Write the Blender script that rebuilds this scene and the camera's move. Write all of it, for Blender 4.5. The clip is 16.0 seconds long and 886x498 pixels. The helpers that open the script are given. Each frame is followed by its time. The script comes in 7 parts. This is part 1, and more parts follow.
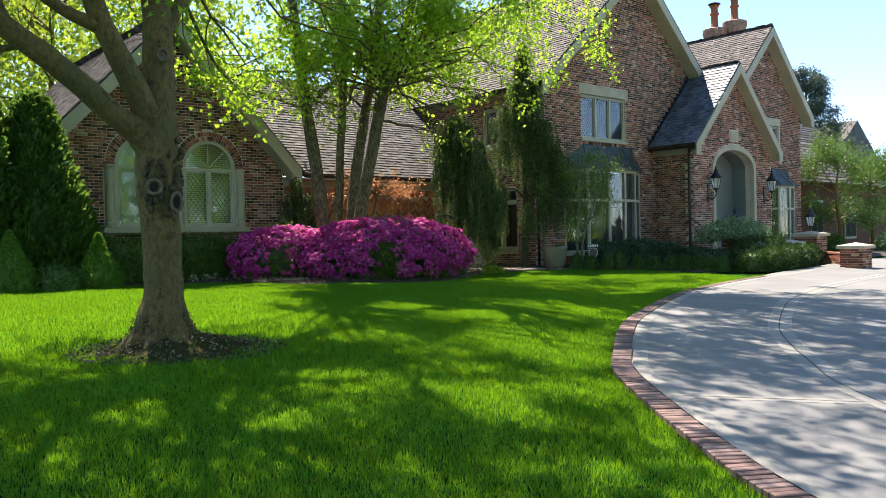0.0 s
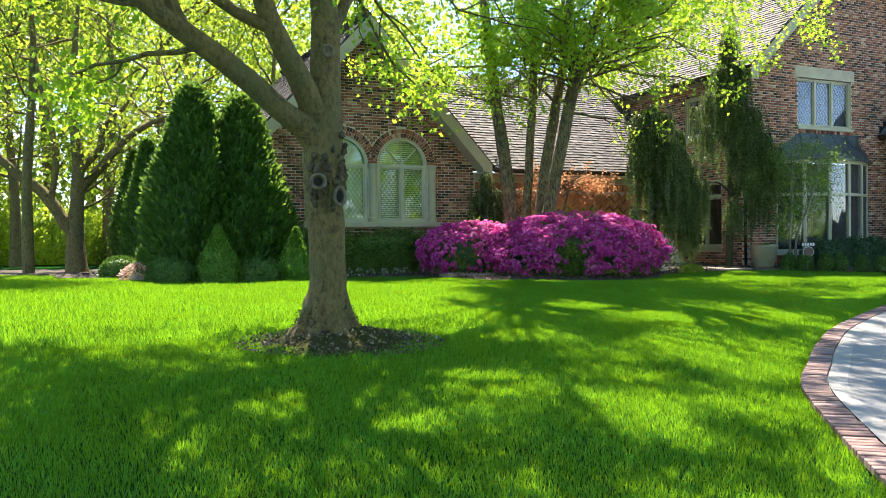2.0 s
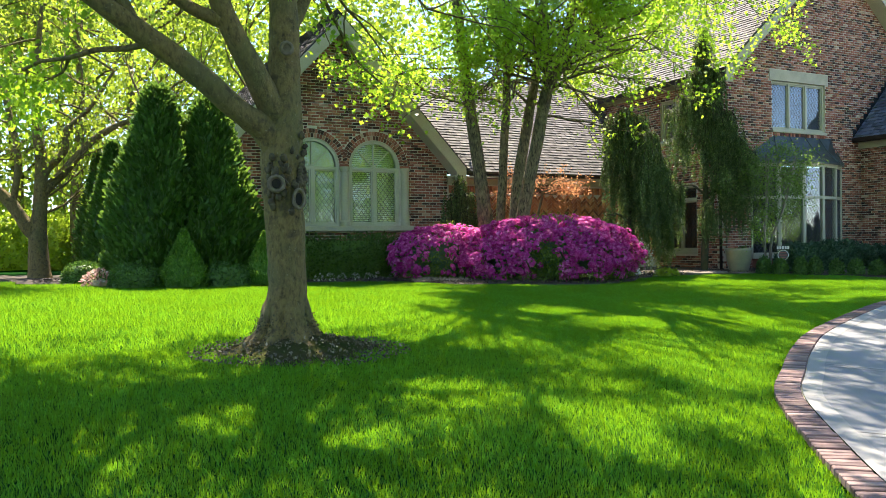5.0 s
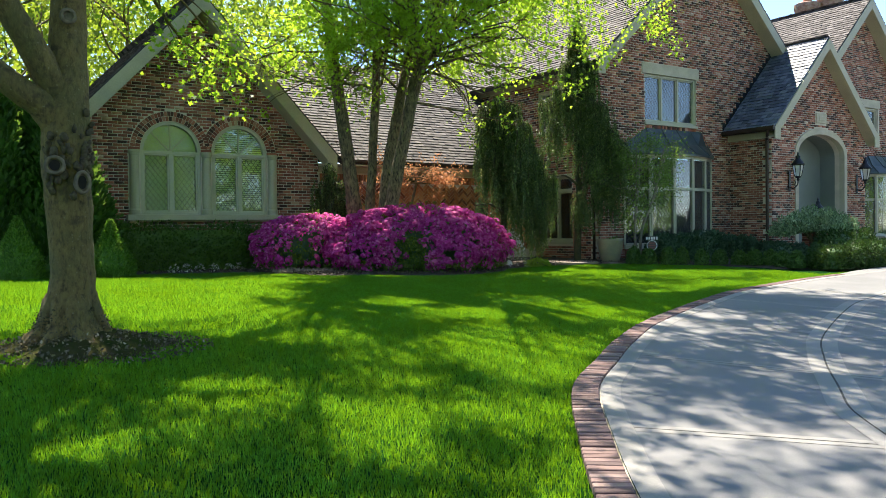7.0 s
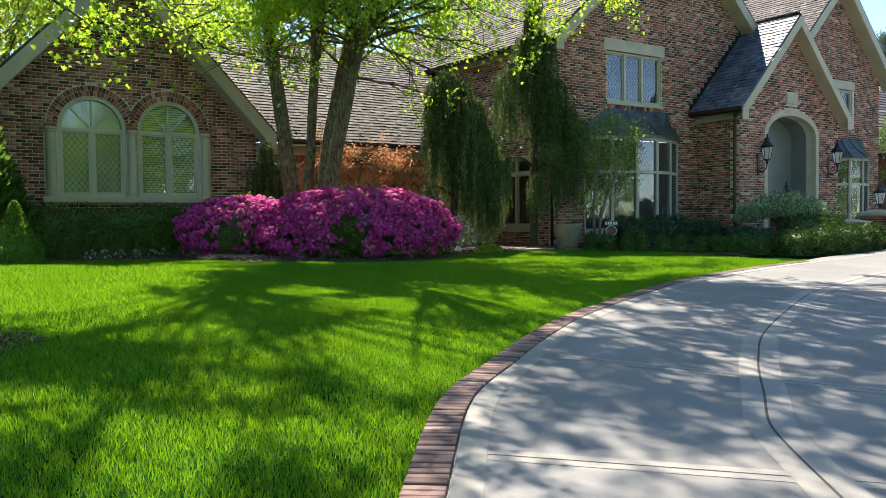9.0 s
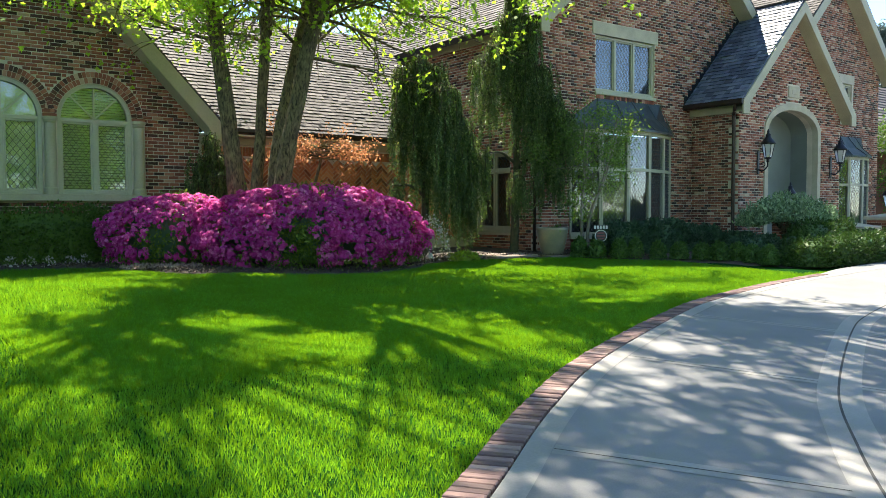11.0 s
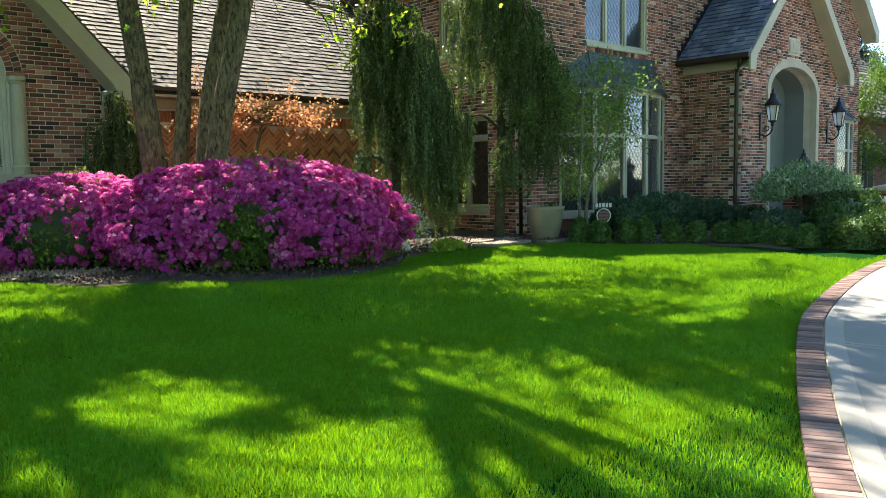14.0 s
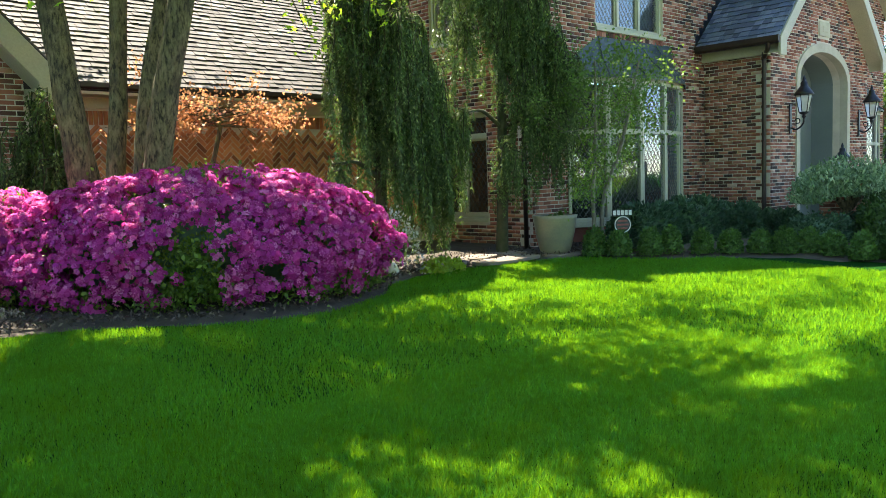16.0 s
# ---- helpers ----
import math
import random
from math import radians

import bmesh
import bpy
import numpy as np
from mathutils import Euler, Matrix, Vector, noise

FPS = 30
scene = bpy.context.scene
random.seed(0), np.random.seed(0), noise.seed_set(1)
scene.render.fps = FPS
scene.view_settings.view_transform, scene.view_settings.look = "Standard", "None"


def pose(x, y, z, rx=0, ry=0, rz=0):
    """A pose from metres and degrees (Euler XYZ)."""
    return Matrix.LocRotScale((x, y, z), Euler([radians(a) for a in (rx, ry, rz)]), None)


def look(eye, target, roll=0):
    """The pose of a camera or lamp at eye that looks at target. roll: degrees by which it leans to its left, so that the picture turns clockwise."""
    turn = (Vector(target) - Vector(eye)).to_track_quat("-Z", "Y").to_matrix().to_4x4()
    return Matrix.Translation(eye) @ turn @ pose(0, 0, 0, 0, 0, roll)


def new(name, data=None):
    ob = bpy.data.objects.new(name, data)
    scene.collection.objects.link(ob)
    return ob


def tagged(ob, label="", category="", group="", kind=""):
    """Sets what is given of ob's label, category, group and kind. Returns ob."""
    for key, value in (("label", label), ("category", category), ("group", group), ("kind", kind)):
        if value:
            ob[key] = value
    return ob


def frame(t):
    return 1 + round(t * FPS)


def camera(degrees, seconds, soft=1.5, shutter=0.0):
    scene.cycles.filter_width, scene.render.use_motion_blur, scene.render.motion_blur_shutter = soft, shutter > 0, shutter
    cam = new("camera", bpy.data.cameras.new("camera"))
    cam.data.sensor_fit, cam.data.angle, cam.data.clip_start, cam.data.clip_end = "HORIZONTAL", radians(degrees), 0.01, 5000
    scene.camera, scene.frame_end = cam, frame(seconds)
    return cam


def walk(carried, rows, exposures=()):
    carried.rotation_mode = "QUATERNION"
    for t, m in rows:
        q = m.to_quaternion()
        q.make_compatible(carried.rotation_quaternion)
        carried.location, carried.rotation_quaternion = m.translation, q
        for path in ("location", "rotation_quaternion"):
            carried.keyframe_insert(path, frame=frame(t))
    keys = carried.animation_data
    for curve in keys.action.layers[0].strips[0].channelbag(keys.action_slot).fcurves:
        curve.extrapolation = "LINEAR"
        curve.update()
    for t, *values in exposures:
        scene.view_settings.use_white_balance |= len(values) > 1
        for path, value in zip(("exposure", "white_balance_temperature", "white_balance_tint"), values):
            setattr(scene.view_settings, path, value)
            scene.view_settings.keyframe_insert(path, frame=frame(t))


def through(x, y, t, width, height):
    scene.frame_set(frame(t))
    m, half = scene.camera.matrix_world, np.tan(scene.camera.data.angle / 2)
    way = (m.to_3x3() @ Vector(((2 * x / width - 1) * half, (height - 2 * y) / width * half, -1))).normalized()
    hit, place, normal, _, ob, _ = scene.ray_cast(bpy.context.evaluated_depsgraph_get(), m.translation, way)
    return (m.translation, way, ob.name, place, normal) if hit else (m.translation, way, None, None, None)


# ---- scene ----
cam = camera(57.1, 16.0, soft=0.5)
PATH = [
    (0, (0.782, 0.815, 1.778), (2.08, 2.336, 1.754), -1.2),
    (0.5, (1.092, 0.838, 1.75), (2.279, 2.447, 1.726), -1.1),
    (1, (1.324, 0.833, 1.764), (2.266, 2.597, 1.738), -0.9),
    (1.5, (1.378, 0.859, 1.76), (2.269, 2.65, 1.732), -0.8),
    (2, (1.38, 0.872, 1.761), (2.254, 2.671, 1.736), -0.7),
    (2.5, (1.394, 0.892, 1.766), (2.258, 2.696, 1.745), -0.6),
    (3, (1.401, 0.919, 1.77), (2.262, 2.724, 1.756), -0.5),
    (5.5, (1.855, 1.074, 1.754), (2.784, 2.845, 1.735), -0.9),
    (6, (2.137, 1.047, 1.736), (3.092, 2.804, 1.711), -0.9),
    (6.5, (2.4, 0.962, 1.747), (3.457, 2.659, 1.714), -0.9),
    (7, (2.686, 0.953, 1.724), (3.793, 2.618, 1.683), -0.7),
    (7.5, (3.015, 0.935, 1.71), (4.137, 2.589, 1.666), -0.8),
    (8, (3.399, 0.939, 1.684), (4.529, 2.588, 1.622), -0.8),
    (8.5, (3.74, 1.107, 1.661), (4.872, 2.755, 1.591), -0.7),
    (9, (4.071, 1.358, 1.656), (5.205, 3.004, 1.582), -0.6),
    (11.5, (5.622, 3.687, 1.852), (6.858, 5.256, 1.75), 0.3),
    (12, (5.768, 4.234, 1.845), (7.085, 5.735, 1.733), 0.6),
    (12.5, (5.886, 4.829, 1.892), (7.228, 6.306, 1.767), 0.7),
    (13, (6.037, 5.373, 1.965), (7.381, 6.845, 1.802), -0.2),
    (13.5, (6.333, 5.871, 1.985), (7.675, 7.345, 1.817), -0.7),
    (14, (6.59, 6.372, 2.006), (7.928, 7.848, 1.838), -0.9),
    (14.5, (6.87, 6.793, 2.017), (8.205, 8.273, 1.849), -1.4),
    (15, (7.214, 7.189, 2.116), (8.545, 8.671, 1.938), -1.5),
    (15.5, (7.573, 7.569, 2.139), (8.906, 9.051, 1.975), -1.7),
    (16, (7.975, 7.903, 2.127), (9.325, 9.369, 1.956), -1.9),
]
EXPOSURES = [(0, 1.35, 7250, 13), (1.5, 2.0, 7250, 13), (3, 2.02, 7250, 13), (5.5, 1.8, 7200, 12), (7, 1.45, 7150, 10), (8, 1.35, 7100, 8), (8.5, 1.58, 7100, 8), (9, 1.36, 7250, 11), (11.5, 1.76, 7200, 8), (12, 1.62, 7250, 8), (12.5, 1.72, 7300, 8), (13, 1.9, 7400, 8), (14, 1.85, 7500, 8), (14.5, 2.25, 7500, 7), (15, 2.3, 7500, 7), (15.5, 2.15, 7500, 7), (16, 2.25, 7500, 7)]
walk(cam, [(t, look(eye, target, roll)) for t, eye, target, roll in PATH], EXPOSURES)

# ---- world, sun ----
SUN_EL, SUN_AZ = radians(62), math.atan2(0.29, 0.957)
world = bpy.data.worlds.new("sky")
scene.world = world
world.use_nodes = True
sky = world.node_tree.nodes.new("ShaderNodeTexSky")
sky.sky_type, sky.sun_disc = "NISHITA", False
sky.sun_elevation, sky.sun_rotation = SUN_EL, SUN_AZ
sky.dust_density, sky.ozone_density, sky.altitude = 0.0, 5.0, 2500.0
world.node_tree.links.new(sky.outputs[0], world.node_tree.nodes["Background"].inputs[0])
world.node_tree.nodes["Background"].inputs[1].default_value = 0.15
sun = new("sun", bpy.data.lights.new("sun", "SUN"))
sun.data.energy, sun.data.angle, sun.data.color = 5.0, radians(0.53), (1.0, 0.95, 0.86)
TO_SUN = Vector((math.sin(SUN_AZ) * math.cos(SUN_EL), math.cos(SUN_AZ) * math.cos(SUN_EL), math.sin(SUN_EL)))
sun.matrix_world = look(TO_SUN * 60, (0, 0, 0))

# ---- materials ----
def material(name):
    m = bpy.data.materials.new(name)
    m.use_nodes = True
    nt = m.node_tree
    return m, nt, nt.nodes["Principled BSDF"]


def node(nt, kind, links=(), **values):
    n = nt.nodes.new(kind)
    for k, v in values.items():
        if k == "op":
            n.operation = v
        elif k == "blend":
            n.data_type, n.blend_type = "RGBA", v
        else:
            n.inputs[k.replace("_", " ")].default_value = v
    for a, b in links:
        nt.links.new(a, n.inputs[b])
    return n


def ramp(nt, source, stops):
    r = nt.nodes.new("ShaderNodeValToRGB")
    e = r.color_ramp.elements
    while len(e) < len(stops):
        e.new(0.5)
    for x, (p, c) in zip(e, stops):
        x.position, x.color = p, (*c, 1)
    nt.links.new(source, r.inputs[0])
    return r.outputs[0]


def coords(nt):
    return nt.nodes.new("ShaderNodeNewGeometry").outputs["Position"]


def noise_of(nt, scale, detail=4.0, rough=0.55, at=None):
    return node(nt, "ShaderNodeTexNoise", [(at or coords(nt), "Vector")], Scale=scale, Detail=detail, Roughness=rough).outputs[0]


def mixed(nt, fac, a, b, blend="MIX"):
    m = nt.nodes.new("ShaderNodeMix")
    m.data_type, m.blend_type = "RGBA", blend
    for v, i in ((fac, 0), (a, 6), (b, 7)):
        if isinstance(v, (int, float)):
            m.inputs[i].default_value = v
        elif isinstance(v, tuple):
            m.inputs[i].default_value = (*v, 1)
        else:
            nt.links.new(v, m.inputs[i])
    return m.outputs[2]


def bumped(nt, bsdf, height, strength=0.3, distance=0.01):
    b = node(nt, "ShaderNodeBump", [(height, "Height")], Strength=strength, Distance=distance)
    nt.links.new(b.outputs[0], bsdf.inputs["Normal"])


def random_of(nt, pieces):
    """A random number for each piece: by object, or by island of a joined mesh."""
    if pieces:
        return nt.nodes.new("ShaderNodeObjectInfo").outputs["Random"]
    return nt.nodes.new("ShaderNodeNewGeometry").outputs["Random Per Island"]


def varied(name, stops, pieces, rough=0.85, grain=60.0, bump=0.3, stain=(1.2, 0.35)):
    """A surface of many pieces: each with its own colour, over grain and large stains."""
    m, nt, b = material(name)
    c = ramp(nt, random_of(nt, pieces), stops)
    g = noise_of(nt, grain)
    c = mixed(nt, 0.5, c, ramp(nt, g, [(0.3, (0.45,) * 3), (0.7, (0.62,) * 3)]), "OVERLAY")
    c = mixed(nt, stain[1], c, ramp(nt, noise_of(nt, stain[0], 3), [(0.35, (0.3,) * 3), (0.65, (0.68,) * 3)]), "OVERLAY")
    nt.links.new(c, b.inputs["Base Color"])
    b.inputs["Roughness"].default_value = rough
    bumped(nt, b, g, bump, 0.006)
    return m


def plain(name, a, bcol, scale=6.0, rough=0.6, metal=0.0, grain=80.0, bump=0.12, spec=0.5):
    """A surface of one stuff, in two tones at two scales."""
    m, nt, b = material(name)
    n1, n2 = noise_of(nt, scale), noise_of(nt, grain)
    c = mixed(nt, ramp(nt, n1, [(0.35, (0, 0, 0)), (0.65, (1, 1, 1))]), a, bcol)
    c = mixed(nt, 0.25, c, ramp(nt, n2, [(0.3, (0.35,) * 3), (0.7, (0.65,) * 3)]), "OVERLAY")
    nt.links.new(c, b.inputs["Base Color"])
    b.inputs["Roughness"].default_value, b.inputs["Metallic"].default_value = rough, metal
    b.inputs["Specular IOR Level"].default_value = spec
    bumped(nt, b, n2, bump, 0.004)
    return m


def leafy(name, stops, through=(0.3, 0.5, 0.03), amount=0.45, rough=0.45, pieces=False, patch=0.0):
    """Thin leaves: each with its own colour, with light coming through."""
    m, nt, b = material(name)
    c = ramp(nt, random_of(nt, pieces), stops)
    if patch:
        c = mixed(nt, 0.45, c, ramp(nt, noise_of(nt, patch, 2), [(0.3, (0.25,) * 3), (0.7, (0.75,) * 3)]), "OVERLAY")
        c = mixed(nt, 0.7, c, ramp(nt, noise_of(nt, patch * 16, 4), [(0.35, (0.15,) * 3), (0.65, (0.85,) * 3)]), "OVERLAY")
    nt.links.new(c, b.inputs["Base Color"])
    b.inputs["Roughness"].default_value = rough
    b.inputs["Specular IOR Level"].default_value = 0.3
    t = nt.nodes.new("ShaderNodeBsdfTranslucent")
    nt.links.new(mixed(nt, 0.55, c, through), t.inputs[0])
    s = nt.nodes.new("ShaderNodeMixShader")
    s.inputs[0].default_value = amount
    nt.links.new(b.outputs[0], s.inputs[1])
    nt.links.new(t.outputs[0], s.inputs[2])
    nt.links.new(s.outputs[0], nt.nodes["Material Output"].inputs[0])
    return m


BRICKS = [(0.0, (0.045, 0.024, 0.018)), (0.18, (0.10, 0.043, 0.03)), (0.36, (0.215, 0.072, 0.045)), (0.6, (0.315, 0.105, 0.063)),
          (0.8, (0.39, 0.145, 0.09)), (0.95, (0.44, 0.21, 0.14)), (1.0, (0.55, 0.40, 0.29))]
ORANGE = [(0.0, (0.18, 0.065, 0.035)), (0.3, (0.38, 0.135, 0.058)), (0.7, (0.52, 0.20, 0.082)), (1.0, (0.58, 0.28, 0.13))]
SHAKES = [(0.0, (0.026, 0.022, 0.023)), (0.35, (0.052, 0.044, 0.045)), (0.7, (0.082, 0.07, 0.07)), (1.0, (0.14, 0.122, 0.12))]
# shaded copy of the shakes: the blue of skylit shade is in the colour
SHADED_SHAKES = [(0.0, (0.055, 0.07, 0.11)), (0.5, (0.10, 0.125, 0.185)), (1.0, (0.17, 0.195, 0.26))]
PAVERS = [(0.0, (0.085, 0.052, 0.05)), (0.4, (0.155, 0.09, 0.082)), (0.8, (0.22, 0.135, 0.12)), (1.0, (0.28, 0.205, 0.185))]
brick_mat, brick_piece_mat = varied("brick", BRICKS, False), varied("brick_piece", BRICKS, True)
herring_mat, herring_piece_mat = varied("orange_brick", ORANGE, False), varied("orange_brick_piece", ORANGE, True)
shake_mat, shake_piece_mat = varied("cedar_shake", SHAKES, False, 0.8, 45), varied("cedar_shake_piece", SHAKES, True, 0.8, 45)
shaded_shake_mat, shaded_shake_piece_mat = varied("shaded_shake", SHADED_SHAKES, False, 0.6, 45), varied("shaded_shake_piece", SHADED_SHAKES, True, 0.6, 45)
paver_mat = varied("paver", PAVERS, True, 0.8, 70)
mortar_mat = plain("mortar", (0.66, 0.575, 0.455), (0.54, 0.465, 0.365), 3, 0.9, grain=150, bump=0.3)
trim_mat = plain("painted_trim", (0.47, 0.425, 0.285), (0.40, 0.36, 0.245), 1.5, 0.5, grain=40, bump=0.05)
frame_mat = plain("window_paint", (0.49, 0.47, 0.34), (0.43, 0.41, 0.295), 2, 0.45, grain=40, bump=0.04)
stone_mat = plain("limestone", (0.52, 0.465, 0.345), (0.43, 0.38, 0.285), 3, 0.75, grain=90, bump=0.15)
concrete_mat = plain("broomed_concrete", (0.216, 0.214, 0.216), (0.165, 0.165, 0.168), 0.8, 0.85, grain=110, bump=0.25)
band_mat = plain("trowelled_concrete", (0.28, 0.268, 0.252), (0.23, 0.222, 0.21), 1.5, 0.7, grain=60, bump=0.1)
joint_mat = plain("joint_filler", (0.03, 0.03, 0.03), (0.06, 0.055, 0.05), 5, 0.9)
iron_mat = plain("black_iron", (0.018, 0.02, 0.024), (0.03, 0.033, 0.04), 12, 0.42, 0.6, bump=0.08)
gutter_mat = plain("bronze_gutter", (0.045, 0.03, 0.024), (0.06, 0.042, 0.033), 4, 0.4, 0.5, bump=0.04)
patina_mat = plain("weathered_copper", (0.055, 0.075, 0.07), (0.095, 0.115, 0.105), 4, 0.45, 0.6, bump=0.06)
# near-black paint that puts the shade of unlit rooms into the colour
room_shade_mat = plain("room_shade", (0.03, 0.028, 0.025), (0.05, 0.045, 0.04), 2, 0.9)
blind_mat = plain("blind", (0.56, 0.56, 0.46), (0.48, 0.48, 0.40), 3, 0.6, bump=0.03)
curtain_mat = plain("curtain", (0.17, 0.19, 0.19), (0.12, 0.14, 0.14), 2, 0.8, bump=0.1)
door_mat = plain("grey_door_paint", (0.19, 0.22, 0.20), (0.16, 0.185, 0.17), 1.2, 0.5, bump=0.05)
lead_mat = plain("lead_came", (0.10, 0.105, 0.11), (0.16, 0.165, 0.17), 10, 0.5, 0.4, bump=0.03)
terracotta_mat = plain("terracotta", (0.40, 0.13, 0.06), (0.33, 0.10, 0.05), 4, 0.75, bump=0.1)
pot_mat = plain("glazed_pot", (0.29, 0.255, 0.155), (0.19, 0.19, 0.135), 2.2, 0.32, grain=30, bump=0.05)
bark_mat, _nt, _b = material("maple_bark")
_p = node(_nt, "ShaderNodeMapping", [(coords(_nt), "Vector")], Scale=(1, 1, 0.5)).outputs[0]
_n = noise_of(_nt, 24, 7, 0.68, _p)
_c = ramp(_nt, _n, [(0.3, (0.036, 0.023, 0.007)), (0.45, (0.15, 0.104, 0.034)), (0.75, (0.26, 0.187, 0.066))])
_c = mixed(_nt, ramp(_nt, noise_of(_nt, 2.6, 4), [(0.45, (0, 0, 0)), (0.66, (0.65,) * 3)]), _c, (0.1, 0.1, 0.036))
_c = mixed(_nt, ramp(_nt, noise_of(_nt, 9, 4), [(0.3, (0.75,) * 3), (0.42, (0, 0, 0))]), _c, (0.05, 0.036, 0.018))
_c = mixed(_nt, ramp(_nt, noise_of(_nt, 38, 2), [(0.66, (0, 0, 0)), (0.72, (0.6,) * 3)]), _c, (0.27, 0.23, 0.13))
_nt.links.new(_c, _b.inputs["Base Color"])
_b.inputs["Roughness"].default_value = 0.9
bumped(_nt, _b, _n, 0.9, 0.03)
rough_bark_mat, _nt, _b = material("furrowed_bark")
_p = node(_nt, "ShaderNodeMapping", [(coords(_nt), "Vector")], Scale=(1, 1, 0.3)).outputs[0]
_n = noise_of(_nt, 27, 6, 0.7, _p)
_c = ramp(_nt, _n, [(0.38, (0.032, 0.024, 0.011)), (0.5, (0.18, 0.14, 0.066)), (0.75, (0.35, 0.285, 0.14))])
_c = mixed(_nt, ramp(_nt, noise_of(_nt, 3.2, 4), [(0.5, (0, 0, 0)), (0.62, (0.55,) * 3)]), _c, (0.07, 0.058, 0.035))
_nt.links.new(_c, _b.inputs["Base Color"])
_b.inputs["Roughness"].default_value = 0.92
bumped(_nt, _b, _n, 1.0, 0.05)
burr_mat = plain("burr_bark", (0.04, 0.03, 0.016), (0.11, 0.088, 0.045), 14, 0.95, grain=60, bump=0.8)
flare_moss_mat = plain("flare_moss", (0.05, 0.058, 0.02), (0.105, 0.085, 0.045), 9, 0.95, grain=40, bump=0.5)
root_mat = plain("mossy_root_bark", (0.028, 0.038, 0.012), (0.07, 0.062, 0.03), 7, 0.95, grain=40, bump=0.8)
cut_mat = plain("cut_wood", (0.2, 0.162, 0.105), (0.12, 0.095, 0.06), 20, 0.9, grain=120, bump=0.3)
# near-black for the shade inside the trunk's hollows
hole_shade_mat = plain("hollow", (0.012, 0.009, 0.007), (0.02, 0.015, 0.012), 10, 0.95)
mulch_mat = varied("mulch", [(0.0, (0.03, 0.021, 0.016)), (0.7, (0.065, 0.045, 0.033)), (1.0, (0.19, 0.145, 0.115))], False)
chip_mat = varied("pale_chips", [(0.0, (0.14, 0.095, 0.07)), (0.5, (0.27, 0.195, 0.15)), (1.0, (0.42, 0.33, 0.27))], False)
flag_mat = plain("flagstone", (0.23, 0.175, 0.14), (0.16, 0.125, 0.105), 3, 0.85, grain=60, bump=0.25)
moss_mat = plain("mossy_earth", (0.03, 0.045, 0.012), (0.065, 0.053, 0.027), 5, 0.95, grain=45, bump=0.7, spec=0.0)
soil_mat = plain("soil", (0.04, 0.03, 0.022), (0.075, 0.058, 0.043), 5, 0.95, grain=45, bump=0.6)
dry_mat = varied("dry_leaves", [(0.0, (0.05, 0.042, 0.02)), (0.5, (0.10, 0.085, 0.045)), (0.85, (0.19, 0.15, 0.095)), (1.0, (0.34, 0.28, 0.19))], False)
yew_mat = leafy("yew", [(0.0, (0.02, 0.055, 0.03)), (0.7, (0.045, 0.10, 0.055)), (1.0, (0.10, 0.18, 0.10))], (0.1, 0.2, 0.06), 0.2)
glass_mat, _nt, _b = material("glass")
_b.inputs["IOR"].default_value = 1.85
_b.inputs["Base Color"].default_value = (0.9, 0.96, 0.93, 1)
_b.inputs["Transmission Weight"].default_value, _b.inputs["Roughness"].default_value = 1.0, 0.02
bumped(_nt, _b, noise_of(_nt, 5, 2), 0.04, 0.02)
seeded_mat, _nt, _b = material("seeded_glass")
_b.inputs["Base Color"].default_value = (0.9, 0.92, 0.9, 1)
_b.inputs["Transmission Weight"].default_value, _b.inputs["Roughness"].default_value = 0.55, 0.25
bumped(_nt, _b, noise_of(_nt, 60, 2), 0.3, 0.004)
grass_mat = leafy("grass_blades", [(0.0, (0.004, 0.05, 0.016)), (0.3, (0.010, 0.105, 0.028)), (0.65, (0.032, 0.19, 0.03)), (0.92, (0.065, 0.27, 0.03)), (1.0, (0.12, 0.31, 0.05))],
                  (0.48, 0.88, 0.012), 0.47, 0.75, patch=1.3)
grass_mat.node_tree.nodes["Principled BSDF"].inputs["Specular IOR Level"].default_value = 0.0
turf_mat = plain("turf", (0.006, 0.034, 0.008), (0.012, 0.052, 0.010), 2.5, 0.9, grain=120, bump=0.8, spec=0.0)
MAPLE = [(0.0, (0.07, 0.16, 0.02)), (0.5, (0.115, 0.25, 0.03)), (1.0, (0.18, 0.32, 0.04))]
maple_mat = leafy("maple_leaf", MAPLE, (0.55, 0.8, 0.04), 0.6)
fresh_mat = leafy("fresh_leaf", [(0.0, (0.09, 0.21, 0.025)), (0.7, (0.19, 0.37, 0.045)), (1.0, (0.29, 0.46, 0.065))], (0.72, 0.98, 0.07), 0.65)
far_leaf_mat = leafy("woodland_leaf", [(0.0, (0.05, 0.12, 0.018)), (0.5, (0.12, 0.23, 0.03)), (1.0, (0.28, 0.36, 0.05))], (0.5, 0.62, 0.05), 0.55, patch=0.35)
airy_mat = leafy("airy_leaf", [(0.0, (0.05, 0.11, 0.025)), (0.6, (0.10, 0.19, 0.045)), (1.0, (0.19, 0.29, 0.08))], (0.3, 0.45, 0.06), 0.35)
# lit copy of the hedge leaf: sunlight on the far hedge is in the colour
sunlit_hedge_mat = leafy("sunlit_hedge_tint", [(0.0, (0.07, 0.16, 0.018)), (0.6, (0.15, 0.28, 0.03)), (1.0, (0.3, 0.43, 0.06))], (0.6, 0.75, 0.05), 0.5)
arbor_mat = leafy("arborvitae", [(0.0, (0.025, 0.075, 0.018)), (0.6, (0.05, 0.13, 0.03)), (1.0, (0.095, 0.21, 0.045))], (0.3, 0.5, 0.06), 0.32)
